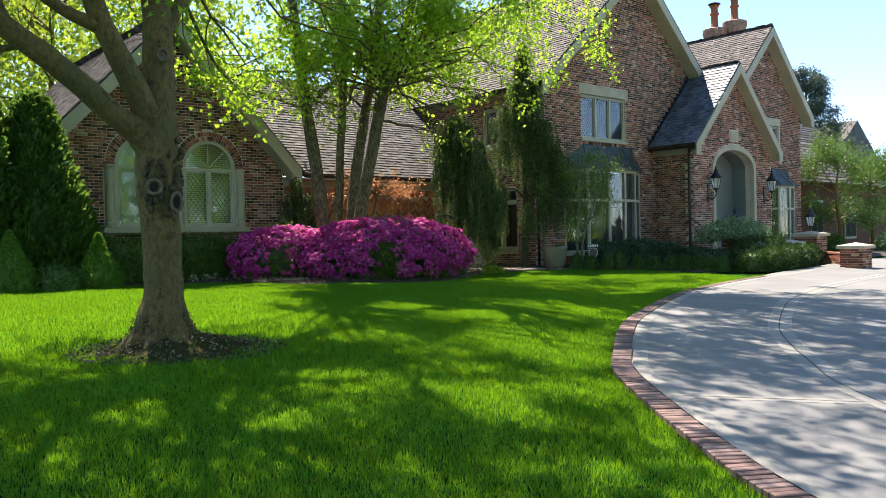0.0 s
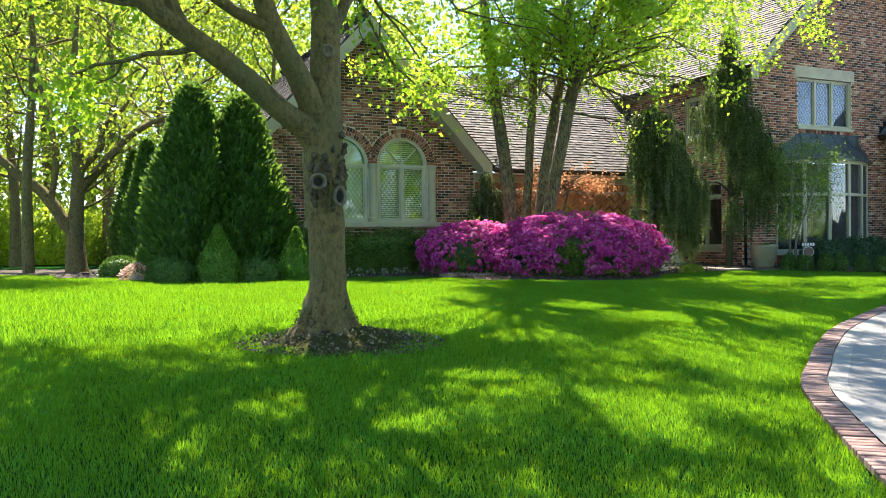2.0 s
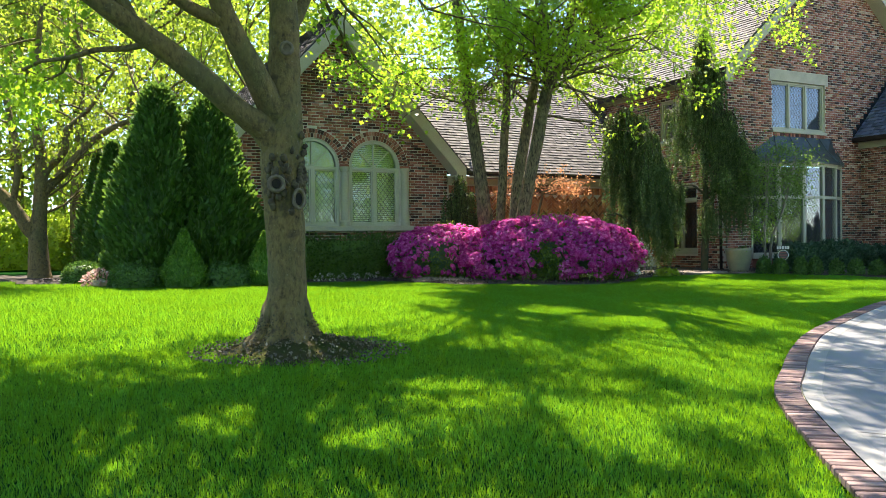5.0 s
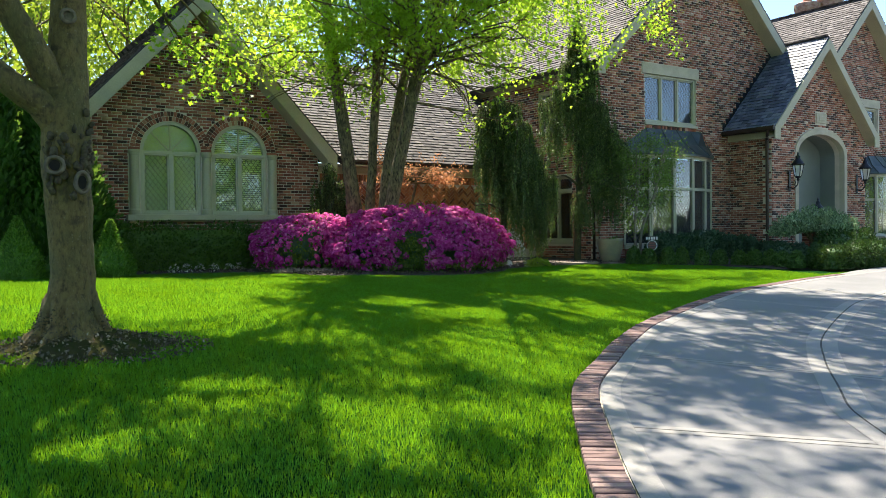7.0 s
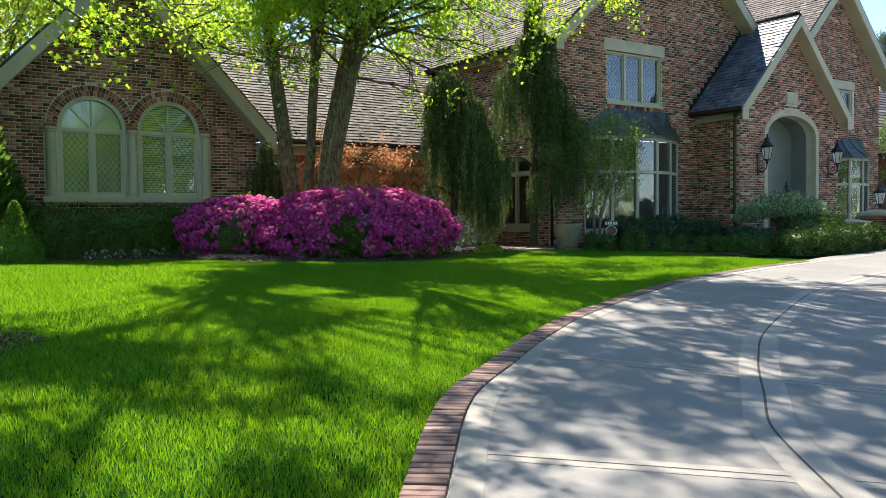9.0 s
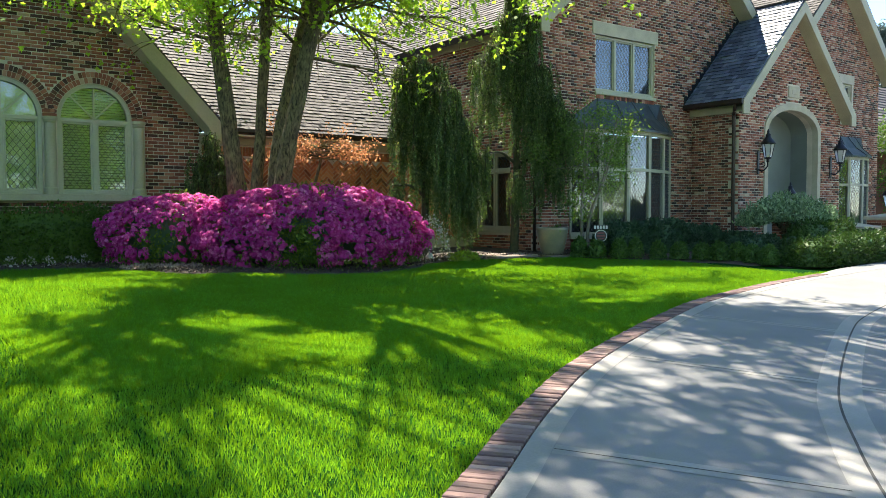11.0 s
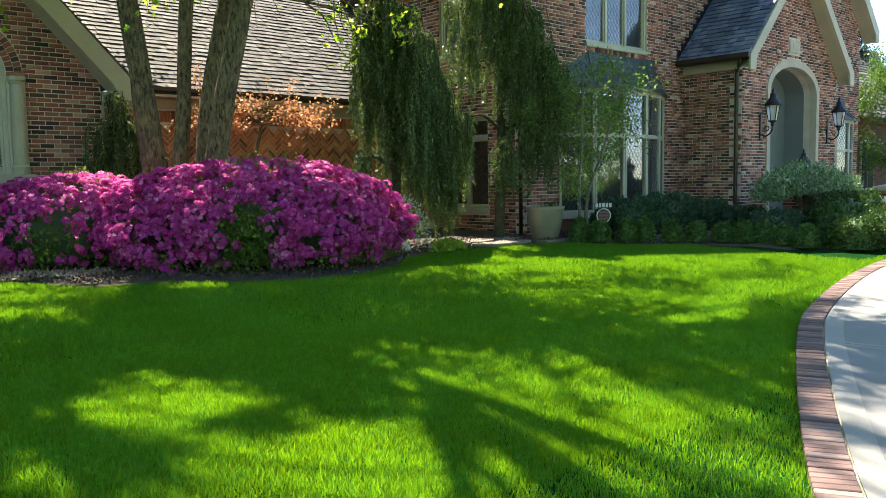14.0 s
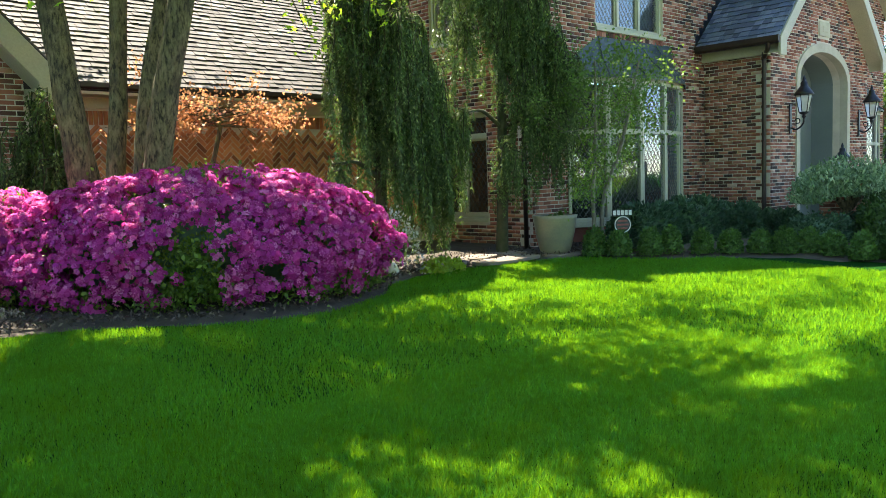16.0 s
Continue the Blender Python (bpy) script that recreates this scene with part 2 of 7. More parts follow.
box_row_mat = leafy("front_boxwood", [(0.0, (0.03, 0.08, 0.02)), (0.6, (0.06, 0.145, 0.035)), (1.0, (0.12, 0.23, 0.055))], (0.2, 0.36, 0.04), 0.25)
# hedge green darkened: the shade on the shrubs by the drive is in the colour
shaded_shrub_mat = leafy("shaded_shrub", [(0.0, (0.016, 0.042, 0.010)), (0.6, (0.032, 0.078, 0.018)), (1.0, (0.07, 0.14, 0.03))], (0.12, 0.22, 0.03), 0.15)
cone_mat = leafy("clipped_cone", [(0.0, (0.045, 0.13, 0.022)), (0.6, (0.12, 0.27, 0.045)), (1.0, (0.24, 0.43, 0.078))], (0.3, 0.5, 0.04), 0.3)
hedge_mat = leafy("hedge_leaf", [(0.0, (0.022, 0.06, 0.012)), (0.6, (0.048, 0.108, 0.02)), (1.0, (0.085, 0.165, 0.032))], (0.25, 0.45, 0.03), 0.3)
weep_mat = leafy("spruce_needles", [(0.0, (0.028, 0.058, 0.022)), (0.55, (0.082, 0.14, 0.048)), (0.9, (0.16, 0.235, 0.078)), (1.0, (0.38, 0.43, 0.15))], (0.26, 0.36, 0.07), 0.28)
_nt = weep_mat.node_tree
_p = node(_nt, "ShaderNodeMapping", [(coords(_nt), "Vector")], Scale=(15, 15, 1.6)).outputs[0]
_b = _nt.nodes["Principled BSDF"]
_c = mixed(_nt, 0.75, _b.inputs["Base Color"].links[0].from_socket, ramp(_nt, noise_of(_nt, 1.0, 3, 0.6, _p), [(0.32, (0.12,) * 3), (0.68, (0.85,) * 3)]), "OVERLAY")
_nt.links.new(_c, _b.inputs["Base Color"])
juniper_mat = leafy("juniper", [(0.0, (0.07, 0.13, 0.065)), (0.6, (0.19, 0.29, 0.15)), (1.0, (0.36, 0.48, 0.27))], (0.15, 0.3, 0.1), 0.2)
pine_mat = leafy("blue_pine", [(0.0, (0.04, 0.07, 0.06)), (1.0, (0.12, 0.17, 0.14))], (0.16, 0.22, 0.13), 0.3)
AZ = [(0.0, (0.33, 0.014, 0.19)), (0.4, (0.56, 0.036, 0.345)), (0.75, (0.72, 0.105, 0.48)), (1.0, (0.9, 0.36, 0.68))]
azalea_mat = leafy("azalea_petal", AZ, (0.98, 0.13, 0.5), 0.5, 0.55)
azleaf_mat = leafy("azalea_leaf", [(0.0, (0.04, 0.09, 0.018)), (0.7, (0.10, 0.19, 0.035)), (1.0, (0.22, 0.32, 0.06))], (0.35, 0.5, 0.04), 0.35)
jmaple_mat = leafy("red_maple_leaf", [(0.0, (0.38, 0.14, 0.065)), (0.6, (0.52, 0.23, 0.11)), (1.0, (0.64, 0.37, 0.2))], (0.85, 0.4, 0.18), 0.5)
lime_mat = leafy("lime_leaf", [(0.0, (0.14, 0.24, 0.02)), (1.0, (0.30, 0.42, 0.05))], (0.6, 0.7, 0.05), 0.4)
pink_mat = leafy("pink_blossom", [(0.0, (0.35, 0.12, 0.12)), (0.5, (0.62, 0.34, 0.3)), (0.8, (0.8, 0.66, 0.6)), (1.0, (0.2, 0.3, 0.08))], (0.8, 0.5, 0.45), 0.35)
white_mat = leafy("white_blossom", [(0.0, (0.36, 0.34, 0.30)), (1.0, (0.66, 0.64, 0.58))], (0.7, 0.68, 0.6), 0.3)

# ---- building blocks ----
rng = np.random.default_rng(7)


def mesh_np(name, verts, faces, mat, smooth=False):
    """A mesh from arrays: points (n, 3) and faces (m, k), all with the same number of corners."""
    me = bpy.data.meshes.new(name)
    verts, faces = np.asarray(verts, np.float32), np.asarray(faces, np.int32)
    m, k = faces.shape
    me.vertices.add(len(verts))
    me.vertices.foreach_set("co", verts.ravel())
    me.loops.add(m * k)
    me.loops.foreach_set("vertex_index", faces.ravel())
    me.polygons.add(m)
    me.polygons.foreach_set("loop_start", np.arange(0, m * k, k, dtype=np.int32))
    if smooth:
        me.polygons.foreach_set("use_smooth", np.ones(m, bool))
    me.update(calc_edges=True)
    me.materials.append(mat)
    return me


def under(ob, parent):
    if parent is not None:
        ob.parent = parent
        up = parent
        shift = Matrix.Identity(4)
        while up is not None:
            shift = up.matrix_basis @ shift if up.parent is None else up.matrix_parent_inverse @ up.matrix_basis @ shift
            up = up.parent
        ob.matrix_parent_inverse = shift.inverted()
    return ob


def part(name, bm, mat, parent=None, label="", smooth=False, bevel=0.0):
    """Links a bmesh as one mesh object under a thing or a part; its points are in world metres."""
    if bevel:
        bmesh.ops.bevel(bm, geom=list(bm.edges), offset=bevel, segments=1, affect="EDGES", clamp_overlap=True)
    bmesh.ops.recalc_face_normals(bm, faces=bm.faces)
    me = bpy.data.meshes.new(name)
    bm.to_mesh(me)
    bm.free()
    me.materials.append(mat)
    if smooth:
        me.polygons.foreach_set("use_smooth", np.ones(len(me.polygons), bool))
    return tagged(under(new(name, me), parent), label)


def part_np(name, verts, faces, mat, parent=None, label="", smooth=False, kind=""):
    return tagged(under(new(name, mesh_np(name, verts, faces, mat, smooth)), parent), label, kind=kind)


def thing(name, at, label, category, group="", kind=""):
    ob = new(name)
    ob.empty_display_size = 0.2
    ob.matrix_basis = Matrix.Translation(at)
    return tagged(ob, label, category, group, kind)


def box(bm, x0, x1, y0, y1, z0, z1):
    v = [bm.verts.new((x, y, z)) for z in (z0, z1) for y in (y0, y1) for x in (x0, x1)]
    for f in ((0, 2, 3, 1), (4, 5, 7, 6), (0, 1, 5, 4), (2, 6, 7, 3), (0, 4, 6, 2), (1, 3, 7, 5)):
        bm.faces.new([v[i] for i in f])
    return bm


def boxed(x0, x1, y0, y1, z0, z1):
    return box(bmesh.new(), x0, x1, y0, y1, z0, z1)


def prism(bm, outline, axis, a, b):
    """A straight prism: an outline in the other two axes, pushed from a to b along one axis ('x', 'y' or 'z')."""
    put = {"x": lambda p, d: (d, p[0], p[1]), "y": lambda p, d: (p[0], d, p[1]), "z": lambda p, d: (p[0], p[1], d)}[axis]
    lo, hi = [bm.verts.new(put(p, a)) for p in outline], [bm.verts.new(put(p, b)) for p in outline]
    bm.faces.new(lo)
    bm.faces.new(hi[::-1])
    for i in range(len(outline)):
        j = (i + 1) % len(outline)
        bm.faces.new((lo[i], hi[i], hi[j], lo[j]))
    return bm


def lathe(bm, profile, at, sides=24, squash=1.0):
    """A turned shape: (radius, height) pairs round an upright axis."""
    rings = []
    for r, z in profile:
        rings.append([bm.verts.new((at[0] + r * math.cos(2 * math.pi * i / sides), at[1] + squash * r * math.sin(2 * math.pi * i / sides), at[2] + z)) for i in range(sides)])
    for a, b in zip(rings, rings[1:]):
        for i in range(sides):
            j = (i + 1) % sides
            bm.faces.new((a[i], a[j], b[j], b[i]))
    bm.faces.new(rings[0][::-1])
    bm.faces.new(rings[-1])
    return bm


def tube(points, radii, sides=8, wobble=0.0, seed=0):
    """Points and faces of a tapered tube along a line."""
    p = np.asarray(points, float)
    d = np.gradient(p, axis=0)
    d /= np.linalg.norm(d, axis=1, keepdims=True) + 1e-9
    ref = np.where(np.abs(d[:, 2:3]) > 0.9, [[1.0, 0, 0]], [[0, 0, 1.0]])
    s = np.cross(d, ref)
    s /= np.linalg.norm(s, axis=1, keepdims=True) + 1e-9
    for i in range(1, len(s)):
        s[i] -= d[i] * (s[i] @ d[i])
        q = s[i - 1] - d[i] * (s[i - 1] @ d[i])
        s[i] = q / (np.linalg.norm(q) + 1e-9)
    t = np.cross(d, s)
    a = np.linspace(0, 2 * np.pi, sides, endpoint=False)
    r = np.asarray(radii, float)[:, None] * np.ones((1, sides))
    if wobble:
        w = np.random.default_rng(seed).normal(0, wobble, (len(p), sides))
        w = (w + np.roll(w, 1, 0) + np.roll(w, 1, 1)) / 2
        r = r * (1 + w)
    v = p[:, None] + r[..., None] * (np.cos(a)[None, :, None] * s[:, None] + np.sin(a)[None, :, None] * t[:, None])
    i, j = np.meshgrid(np.arange(len(p) - 1), np.arange(sides), indexing="ij")
    k = (j + 1) % sides
    f = np.stack([i * sides + j, i * sides + k, (i + 1) * sides + k, (i + 1) * sides + j], -1).reshape(-1, 4)
    return v.reshape(-1, 3), f


def joined(pieces):
    """Several (points, faces) as one."""
    vs, fs, n = [], [], 0
    for v, f in pieces:
        vs.append(v)
        fs.append(np.asarray(f) + n)
        n += len(v)
    return np.concatenate(vs), np.concatenate(fs)


def smooth_line(points, steps=6):
    """A Catmull-Rom line through points."""
    p = np.asarray(points, float)
    p = np.vstack([2 * p[0] - p[1], p, 2 * p[-1] - p[-2]])
    out = []
    for i in range(1, len(p) - 2):
        for t in np.linspace(0, 1, steps, endpoint=False):
            a, b, c, d = p[i - 1], p[i], p[i + 1], p[i + 2]
            out.append(0.5 * (2 * b + (c - a) * t + (2 * a - 5 * b + 4 * c - d) * t * t + (3 * b - a - 3 * c + d) * t ** 3))
    out.append(p[-2])
    return np.array(out)


LEAF = np.array([(0, 0, 0), (-0.32, 0.35, 0.06), (-0.2, 0.72, 0.03), (0, 1.0, -0.08), (0.2, 0.72, 0.03), (0.32, 0.35, 0.06)])
LOBED = np.array([(0, 0, 0), (-0.5, 0.12, 0.05), (-0.22, 0.42, 0.0), (-0.42, 0.78, 0.04), (-0.1, 0.68, 0.0), (0, 1.05, -0.08),
                  (0.1, 0.68, 0.0), (0.42, 0.78, 0.04), (0.22, 0.42, 0.0), (0.5, 0.12, 0.05)])
SPRAY = np.array([(0, 0, 0), (-0.22, 0.3, 0.05), (-0.12, 0.45, 0), (-0.2, 0.75, 0.04), (0, 1, 0), (0.18, 0.7, 0.04), (0.1, 0.4, 0), (0.22, 0.28, 0.05)])
QUAD = np.array([(0, 0, 0), (-0.31, 0.45, 0.05), (0, 1.0, -0.05), (0.31, 0.45, 0.05)])
NEEDLE = np.array([(0, 0, 0), (-0.09, 0.4, 0.0), (0, 1, 0), (0.09, 0.4, 0.0)])


def scattered(centres, size, shape, aim=None, loose=1.0, r=rng, vary=0.35):
    """Leaf shapes at many places: turned at random, or towards aim with a loose spread. Gives points and faces."""
    n, k = len(centres), len(shape)
    y = r.normal(size=(n, 3)) * loose
    if aim is not None:
        y = y + aim
    y /= np.linalg.norm(y, axis=1, keepdims=True) + 1e-9
    x = np.cross(y, r.normal(size=(n, 3)))
    x /= np.linalg.norm(x, axis=1, keepdims=True) + 1e-9
    z = np.cross(x, y)
    s = (size * (1 + vary * r.uniform(-1, 1, n)))[:, None, None]
    v = np.asarray(centres)[:, None] + s * (shape[None, :, :1] * x[:, None] + shape[None, :, 1:2] * y[:, None] + shape[None, :, 2:] * z[:, None])
    return v.reshape(-1, 3), np.arange(n * k).reshape(n, k)


def ground_z(x, y):
    x, y = np.clip(x, -2, 26), np.clip(y, -1, 19)
    return 0.26846 - 0.03442 * x + 0.08318 * y - 0.00208 * y * y + 0.00059 * x * y + 0.00082 * x * x

# ---- ground, lawn, drive ----
EDGE = smooth_line([(2.6, -2.0), (3.7, 0.8), (4.95, 3.05), (5.4, 3.72), (6.07, 4.58), (7.0, 5.65), (7.92, 6.36), (9.0, 7.14), (10.5, 8.06), (13.35, 9.4),
                    (15.0, 10.0), (17.5, 10.62), (19.65, 10.95), (22.5, 11.25)], 24)
_d = np.gradient(EDGE, axis=0)
_d /= np.linalg.norm(_d, axis=1, keepdims=True)
SIDE = np.stack([_d[:, 1], -_d[:, 0]], 1)  # towards the drive


def strip(lines, lift, thick=0.0):
    """A sheet between parallel lines over the ground."""
    v = np.concatenate([np.c_[l, ground_z(l[:, 0], l[:, 1]) + lift] for l in lines])
    n = len(lines[0])
    i, j = np.meshgrid(np.arange(len(lines) - 1), np.arange(n - 1), indexing="ij")
    return v, np.stack([i * n + j, (i + 1) * n + j, (i + 1) * n + j + 1, i * n + j + 1], -1).reshape(-1, 4)


_gx = np.r_[-900, -300, -120, -60, np.arange(-40, 60, 0.5), 80, 160, 400, 900]
_gy = np.r_[-900, -300, -120, -40, np.arange(-14, 50, 0.5), 70, 120, 300, 900]
_X, _Y = np.meshgrid(_gx, _gy)
_Z = ground_z(_X, _Y) - 0.012 + 0.012 * np.sin(_X * 1.1 + 0.6 * _Y) * np.cos(0.8 * _Y)
_i, _j = np.meshgrid(np.arange(len(_gy) - 1), np.arange(len(_gx) - 1), indexing="ij")
_n = len(_gx)
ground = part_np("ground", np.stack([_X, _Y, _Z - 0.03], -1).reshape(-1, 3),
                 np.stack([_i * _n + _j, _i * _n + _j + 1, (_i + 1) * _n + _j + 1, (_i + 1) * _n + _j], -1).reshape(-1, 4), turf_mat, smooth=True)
tagged(ground, "mown green lawn turf sloping up to the house", "lawn", kind="structure")

drive = thing("driveway", (12, 5, 0.4), "pale broomed concrete driveway with a curved edge", "driveway", kind="structure")
_lines = [EDGE + SIDE * d for d in (0.36, 0.5, 1.2, 2.0, 3.0)]
_far = [np.stack([EDGE[:, 0] + SIDE[:, 0] * 3 + k * 0.8, EDGE[:, 1] + SIDE[:, 1] * 3 - k], 1) for k in (2, 5, 9, 16)]
v, f_ = strip(_lines + _far, 0.022)
part_np("slab", v, f_, concrete_mat, drive, smooth=True)
_apron = np.array([(19.4, 10.85), (21.0, 11.25), (24.0, 11.6), (30.0, 12.2), (44.0, 12.6)])
v, f_ = strip([smooth_line(_apron, 8), smooth_line(_apron + (0.4, -2.5), 8), smooth_line(_apron + (1, -6), 8), smooth_line(_apron + (2, -16), 8), smooth_line(_apron + (0, -34), 8)], 0.018)
part_np("slab", v, f_, concrete_mat, drive, smooth=True)
v, f_ = strip([EDGE + SIDE * d for d in (0.215, 0.29, 0.365)], 0.026)
part_np("edge_band", v, f_, band_mat, drive, "smooth trowelled concrete edge band", True)
for d0, d1 in ((1.86, 2.0), (2.018, 2.17)):
    v, f_ = strip([EDGE[30:] + SIDE[30:] * d0, EDGE[30:] + SIDE[30:] * d1], 0.0265)
    part_np("joint_band", v, f_, band_mat, drive, "", True)
v, f_ = strip([EDGE[30:] + SIDE[30:] * 2.0, EDGE[30:] + SIDE[30:] * 2.018], 0.0275)
part_np("expansion_joint", v, f_, joint_mat, drive, "black expansion joint filler")


def cross_joint(i, d0, d1):
    a, b = EDGE[i] + SIDE[i] * d0, EDGE[i] + SIDE[i] * d1
    line = np.linspace(a, b, 30)
    n = np.array([-(b - a)[1], (b - a)[0]])
    n /= np.linalg.norm(n)
    for u, w, m, lift in ((-0.08, 0.08, band_mat, 0.0245), (-0.006, 0.006, joint_mat, 0.0258)):
        v, f_ = strip([line + n * u, line + n * w], lift)
        part_np("control_joint", v, f_, m, drive)


for p in ((6.3, 4.8), (8.35, 6.6), (10.7, 8.15), (13.2, 9.35), (15.8, 10.2)):
    cross_joint(int(np.argmin(np.hypot(*(EDGE - p).T))), 0.37, 8.0)
# border of bricks laid side by side
_len = np.r_[0, np.cumsum(np.linalg.norm(np.diff(EDGE, axis=0), axis=1))]
bm = boxed(-0.031, 0.031, 0.0, 0.203, -0.05, 0.0)
bmesh.ops.bevel(bm, geom=list(bm.edges), offset=0.005, segments=1, affect="EDGES")
paver_mesh = bpy.data.meshes.new("paver")
bm.to_mesh(paver_mesh)
bm.free()
paver_mesh.materials.append(paver_mat)
border = thing("driveway_border", (9, 7.1, 0.5), "border of red brick pavers along the drive", "brick border", kind="structure")
_s, _k = 1.2, 0
while _s < _len[-1] - 3.0:
    c = np.array([np.interp(_s, _len, EDGE[:, 0]), np.interp(_s, _len, EDGE[:, 1])])
    n = np.array([np.interp(_s, _len, SIDE[:, 0]), np.interp(_s, _len, SIDE[:, 1])])
    z = ground_z(*c) + 0.02 + rng.uniform(-0.004, 0.005)
    o = new("paver", paver_mesh)
    o.matrix_basis = pose(c[0], c[1], z, rng.uniform(-1.2, 1.2), rng.uniform(-1, 1), math.degrees(math.atan2(-n[0], n[1])) + rng.uniform(-1.5, 1.5))
    under(o, border)
    _s += 0.0695
v, f_ = strip([EDGE + SIDE * 0.012, EDGE + SIDE * 0.22], 0.004)
part_np("mortar_bed", v, f_, mortar_mat, border)

# planting beds
BEDS = {
    "planting_bed": [(-1, 21.5), (1.5, 20.4), (3.1, 18.9), (4.5, 17.4), (6.8, 17.6), (8.7, 17.35), (9.3, 16.4), (9.75, 15.65), (10.45, 15.5), (11.4, 14.95), (12.6, 14.7), (13.7, 15.15), (14.3, 15.7), (15.2, 16.0), (16.2, 16.0), (17.9, 15.75), (18.25, 15.15), (18.75, 14.5),
                     (19.5, 13.95), (19.9, 13.2), (20.15, 12.2), (20.6, 11.5), (24.0, 12.0), (28, 12.6), (36, 13.2)],
}
_b = smooth_line(BEDS["planting_bed"], 6)
_lines = [_b * (1 - k) + np.c_[np.linspace(-2, 40, len(_b)), np.full(len(_b), 24.0)] * k for k in np.linspace(0, 1, 14)]
v, f_ = strip(_lines, 0.0)
_edge = np.arange(len(_b))
v[:, 2] += 0.03 + 0.012 * np.sin(v[:, 0] * 7) * np.cos(v[:, 1] * 6)
v[_edge, 2] -= 0.08
part_np("planting_bed", v, f_, soil_mat, None, smooth=True)
tagged(bpy.data.objects["planting_bed"], "dark mulched planting bed along the house", "planting bed", kind="structure")


def inside(poly, x, y):
    px_, py_ = poly[:, 0], poly[:, 1]
    res = np.zeros(len(x), bool)
    j = len(poly) - 1
    for i in range(len(poly)):
        hit = ((py_[i] > y) != (py_[j] > y)) & (x < (px_[j] - px_[i]) * (y - py_[i]) / (py_[j] - py_[i] + 1e-12) + px_[i])
        res ^= hit
        j = i
    return res


LAWN = np.vstack([EDGE + SIDE * 0.0, [(19.5, 11.2)], _b[::-1][_b[::-1, 0] < 19.5], [(-14, 24), (-16, -4)]])


def blades(n, x0, x1, y0, y1, height, width, r):
    x, y = r.uniform(x0, x1, n), r.uniform(y0, y1, n)
    bare = np.hypot((x - 4.1) / 1.05, (y - 8.55) / 0.95) + r.normal(0, 0.16, n) < 0.43 + 0.14 * np.sin(5 * np.arctan2(y - 8.6, x - 4.0)) + 0.08 * np.sin(9 * np.arctan2(y - 8.6, x - 4.0) + 1)
    keep = inside(LAWN, x, y) & ~bare
    x, y = x[keep], y[keep]
    n = len(x)
    h = height * r.uniform(0.45, 1.35, n) * (0.85 + 0.2 * np.sin(x * 2.3 + np.sin(y * 1.7) * 2) * np.sin(y * 2.9) + 0.14 * np.sin(x * 19 + 2 * np.sin(y * 13)) * np.sin(y * 23 + x * 5))
    a, lean, b = r.uniform(0, 2 * np.pi, n), r.uniform(0.2, 2.0, n), r.uniform(0, 2 * np.pi, n)
    z = ground_z(x, y) - 0.035
    base = np.stack([x, y, z], 1)
    s = np.stack([np.cos(a), np.sin(a), 0 * a], 1) * (width / 2 * r.uniform(0.7, 1.3, n))[:, None]
    tip = base + np.stack([np.cos(b) * lean * h, np.sin(b) * lean * h, h + 0.03], 1)
    return np.stack([base - s, base + s, tip], 1).reshape(-1, 3), np.arange(3 * n).reshape(n, 3)


gr = np.random.default_rng(3)
v, f_ = joined([blades(520000, 0.5, 12.5, 1.5, 9.2, 0.021, 0.0058, gr), blades(270000, 6.5, 14.5, 8.8, 12.2, 0.021, 0.006, gr), blades(340000, 8.0, 20.5, 9.6, 16.6, 0.028, 0.0082, gr), blades(220000, 1.5, 10.5, 9.0, 18.8, 0.03, 0.0092, gr),
                blades(270000, -7.0, 1.5, 6.0, 23.0, 0.034, 0.0105, gr)])
tagged(part_np("grass", v, f_, grass_mat), "bright green mown grass blades", "grass", kind="stuff")

# ---- house ----
house = thing("house", (20, 17, 0.6), "large red-brown brick house with steep shake gables", "house", kind="structure")


def on_face(face, at, u, d, z):
    """A point of a wall: along it, into it, and up."""
    return (u, at + d, z) if face == "y" else (at + d, u, z)


def head(o, u):
    """The top of an opening (u0, u1, z0, spring, rise) over u."""
    c, hw = (o[0] + o[1]) / 2, (o[1] - o[0]) / 2
    return o[3] + o[4] * math.sqrt(max(0.0, 1 - ((u - c) / hw) ** 2))


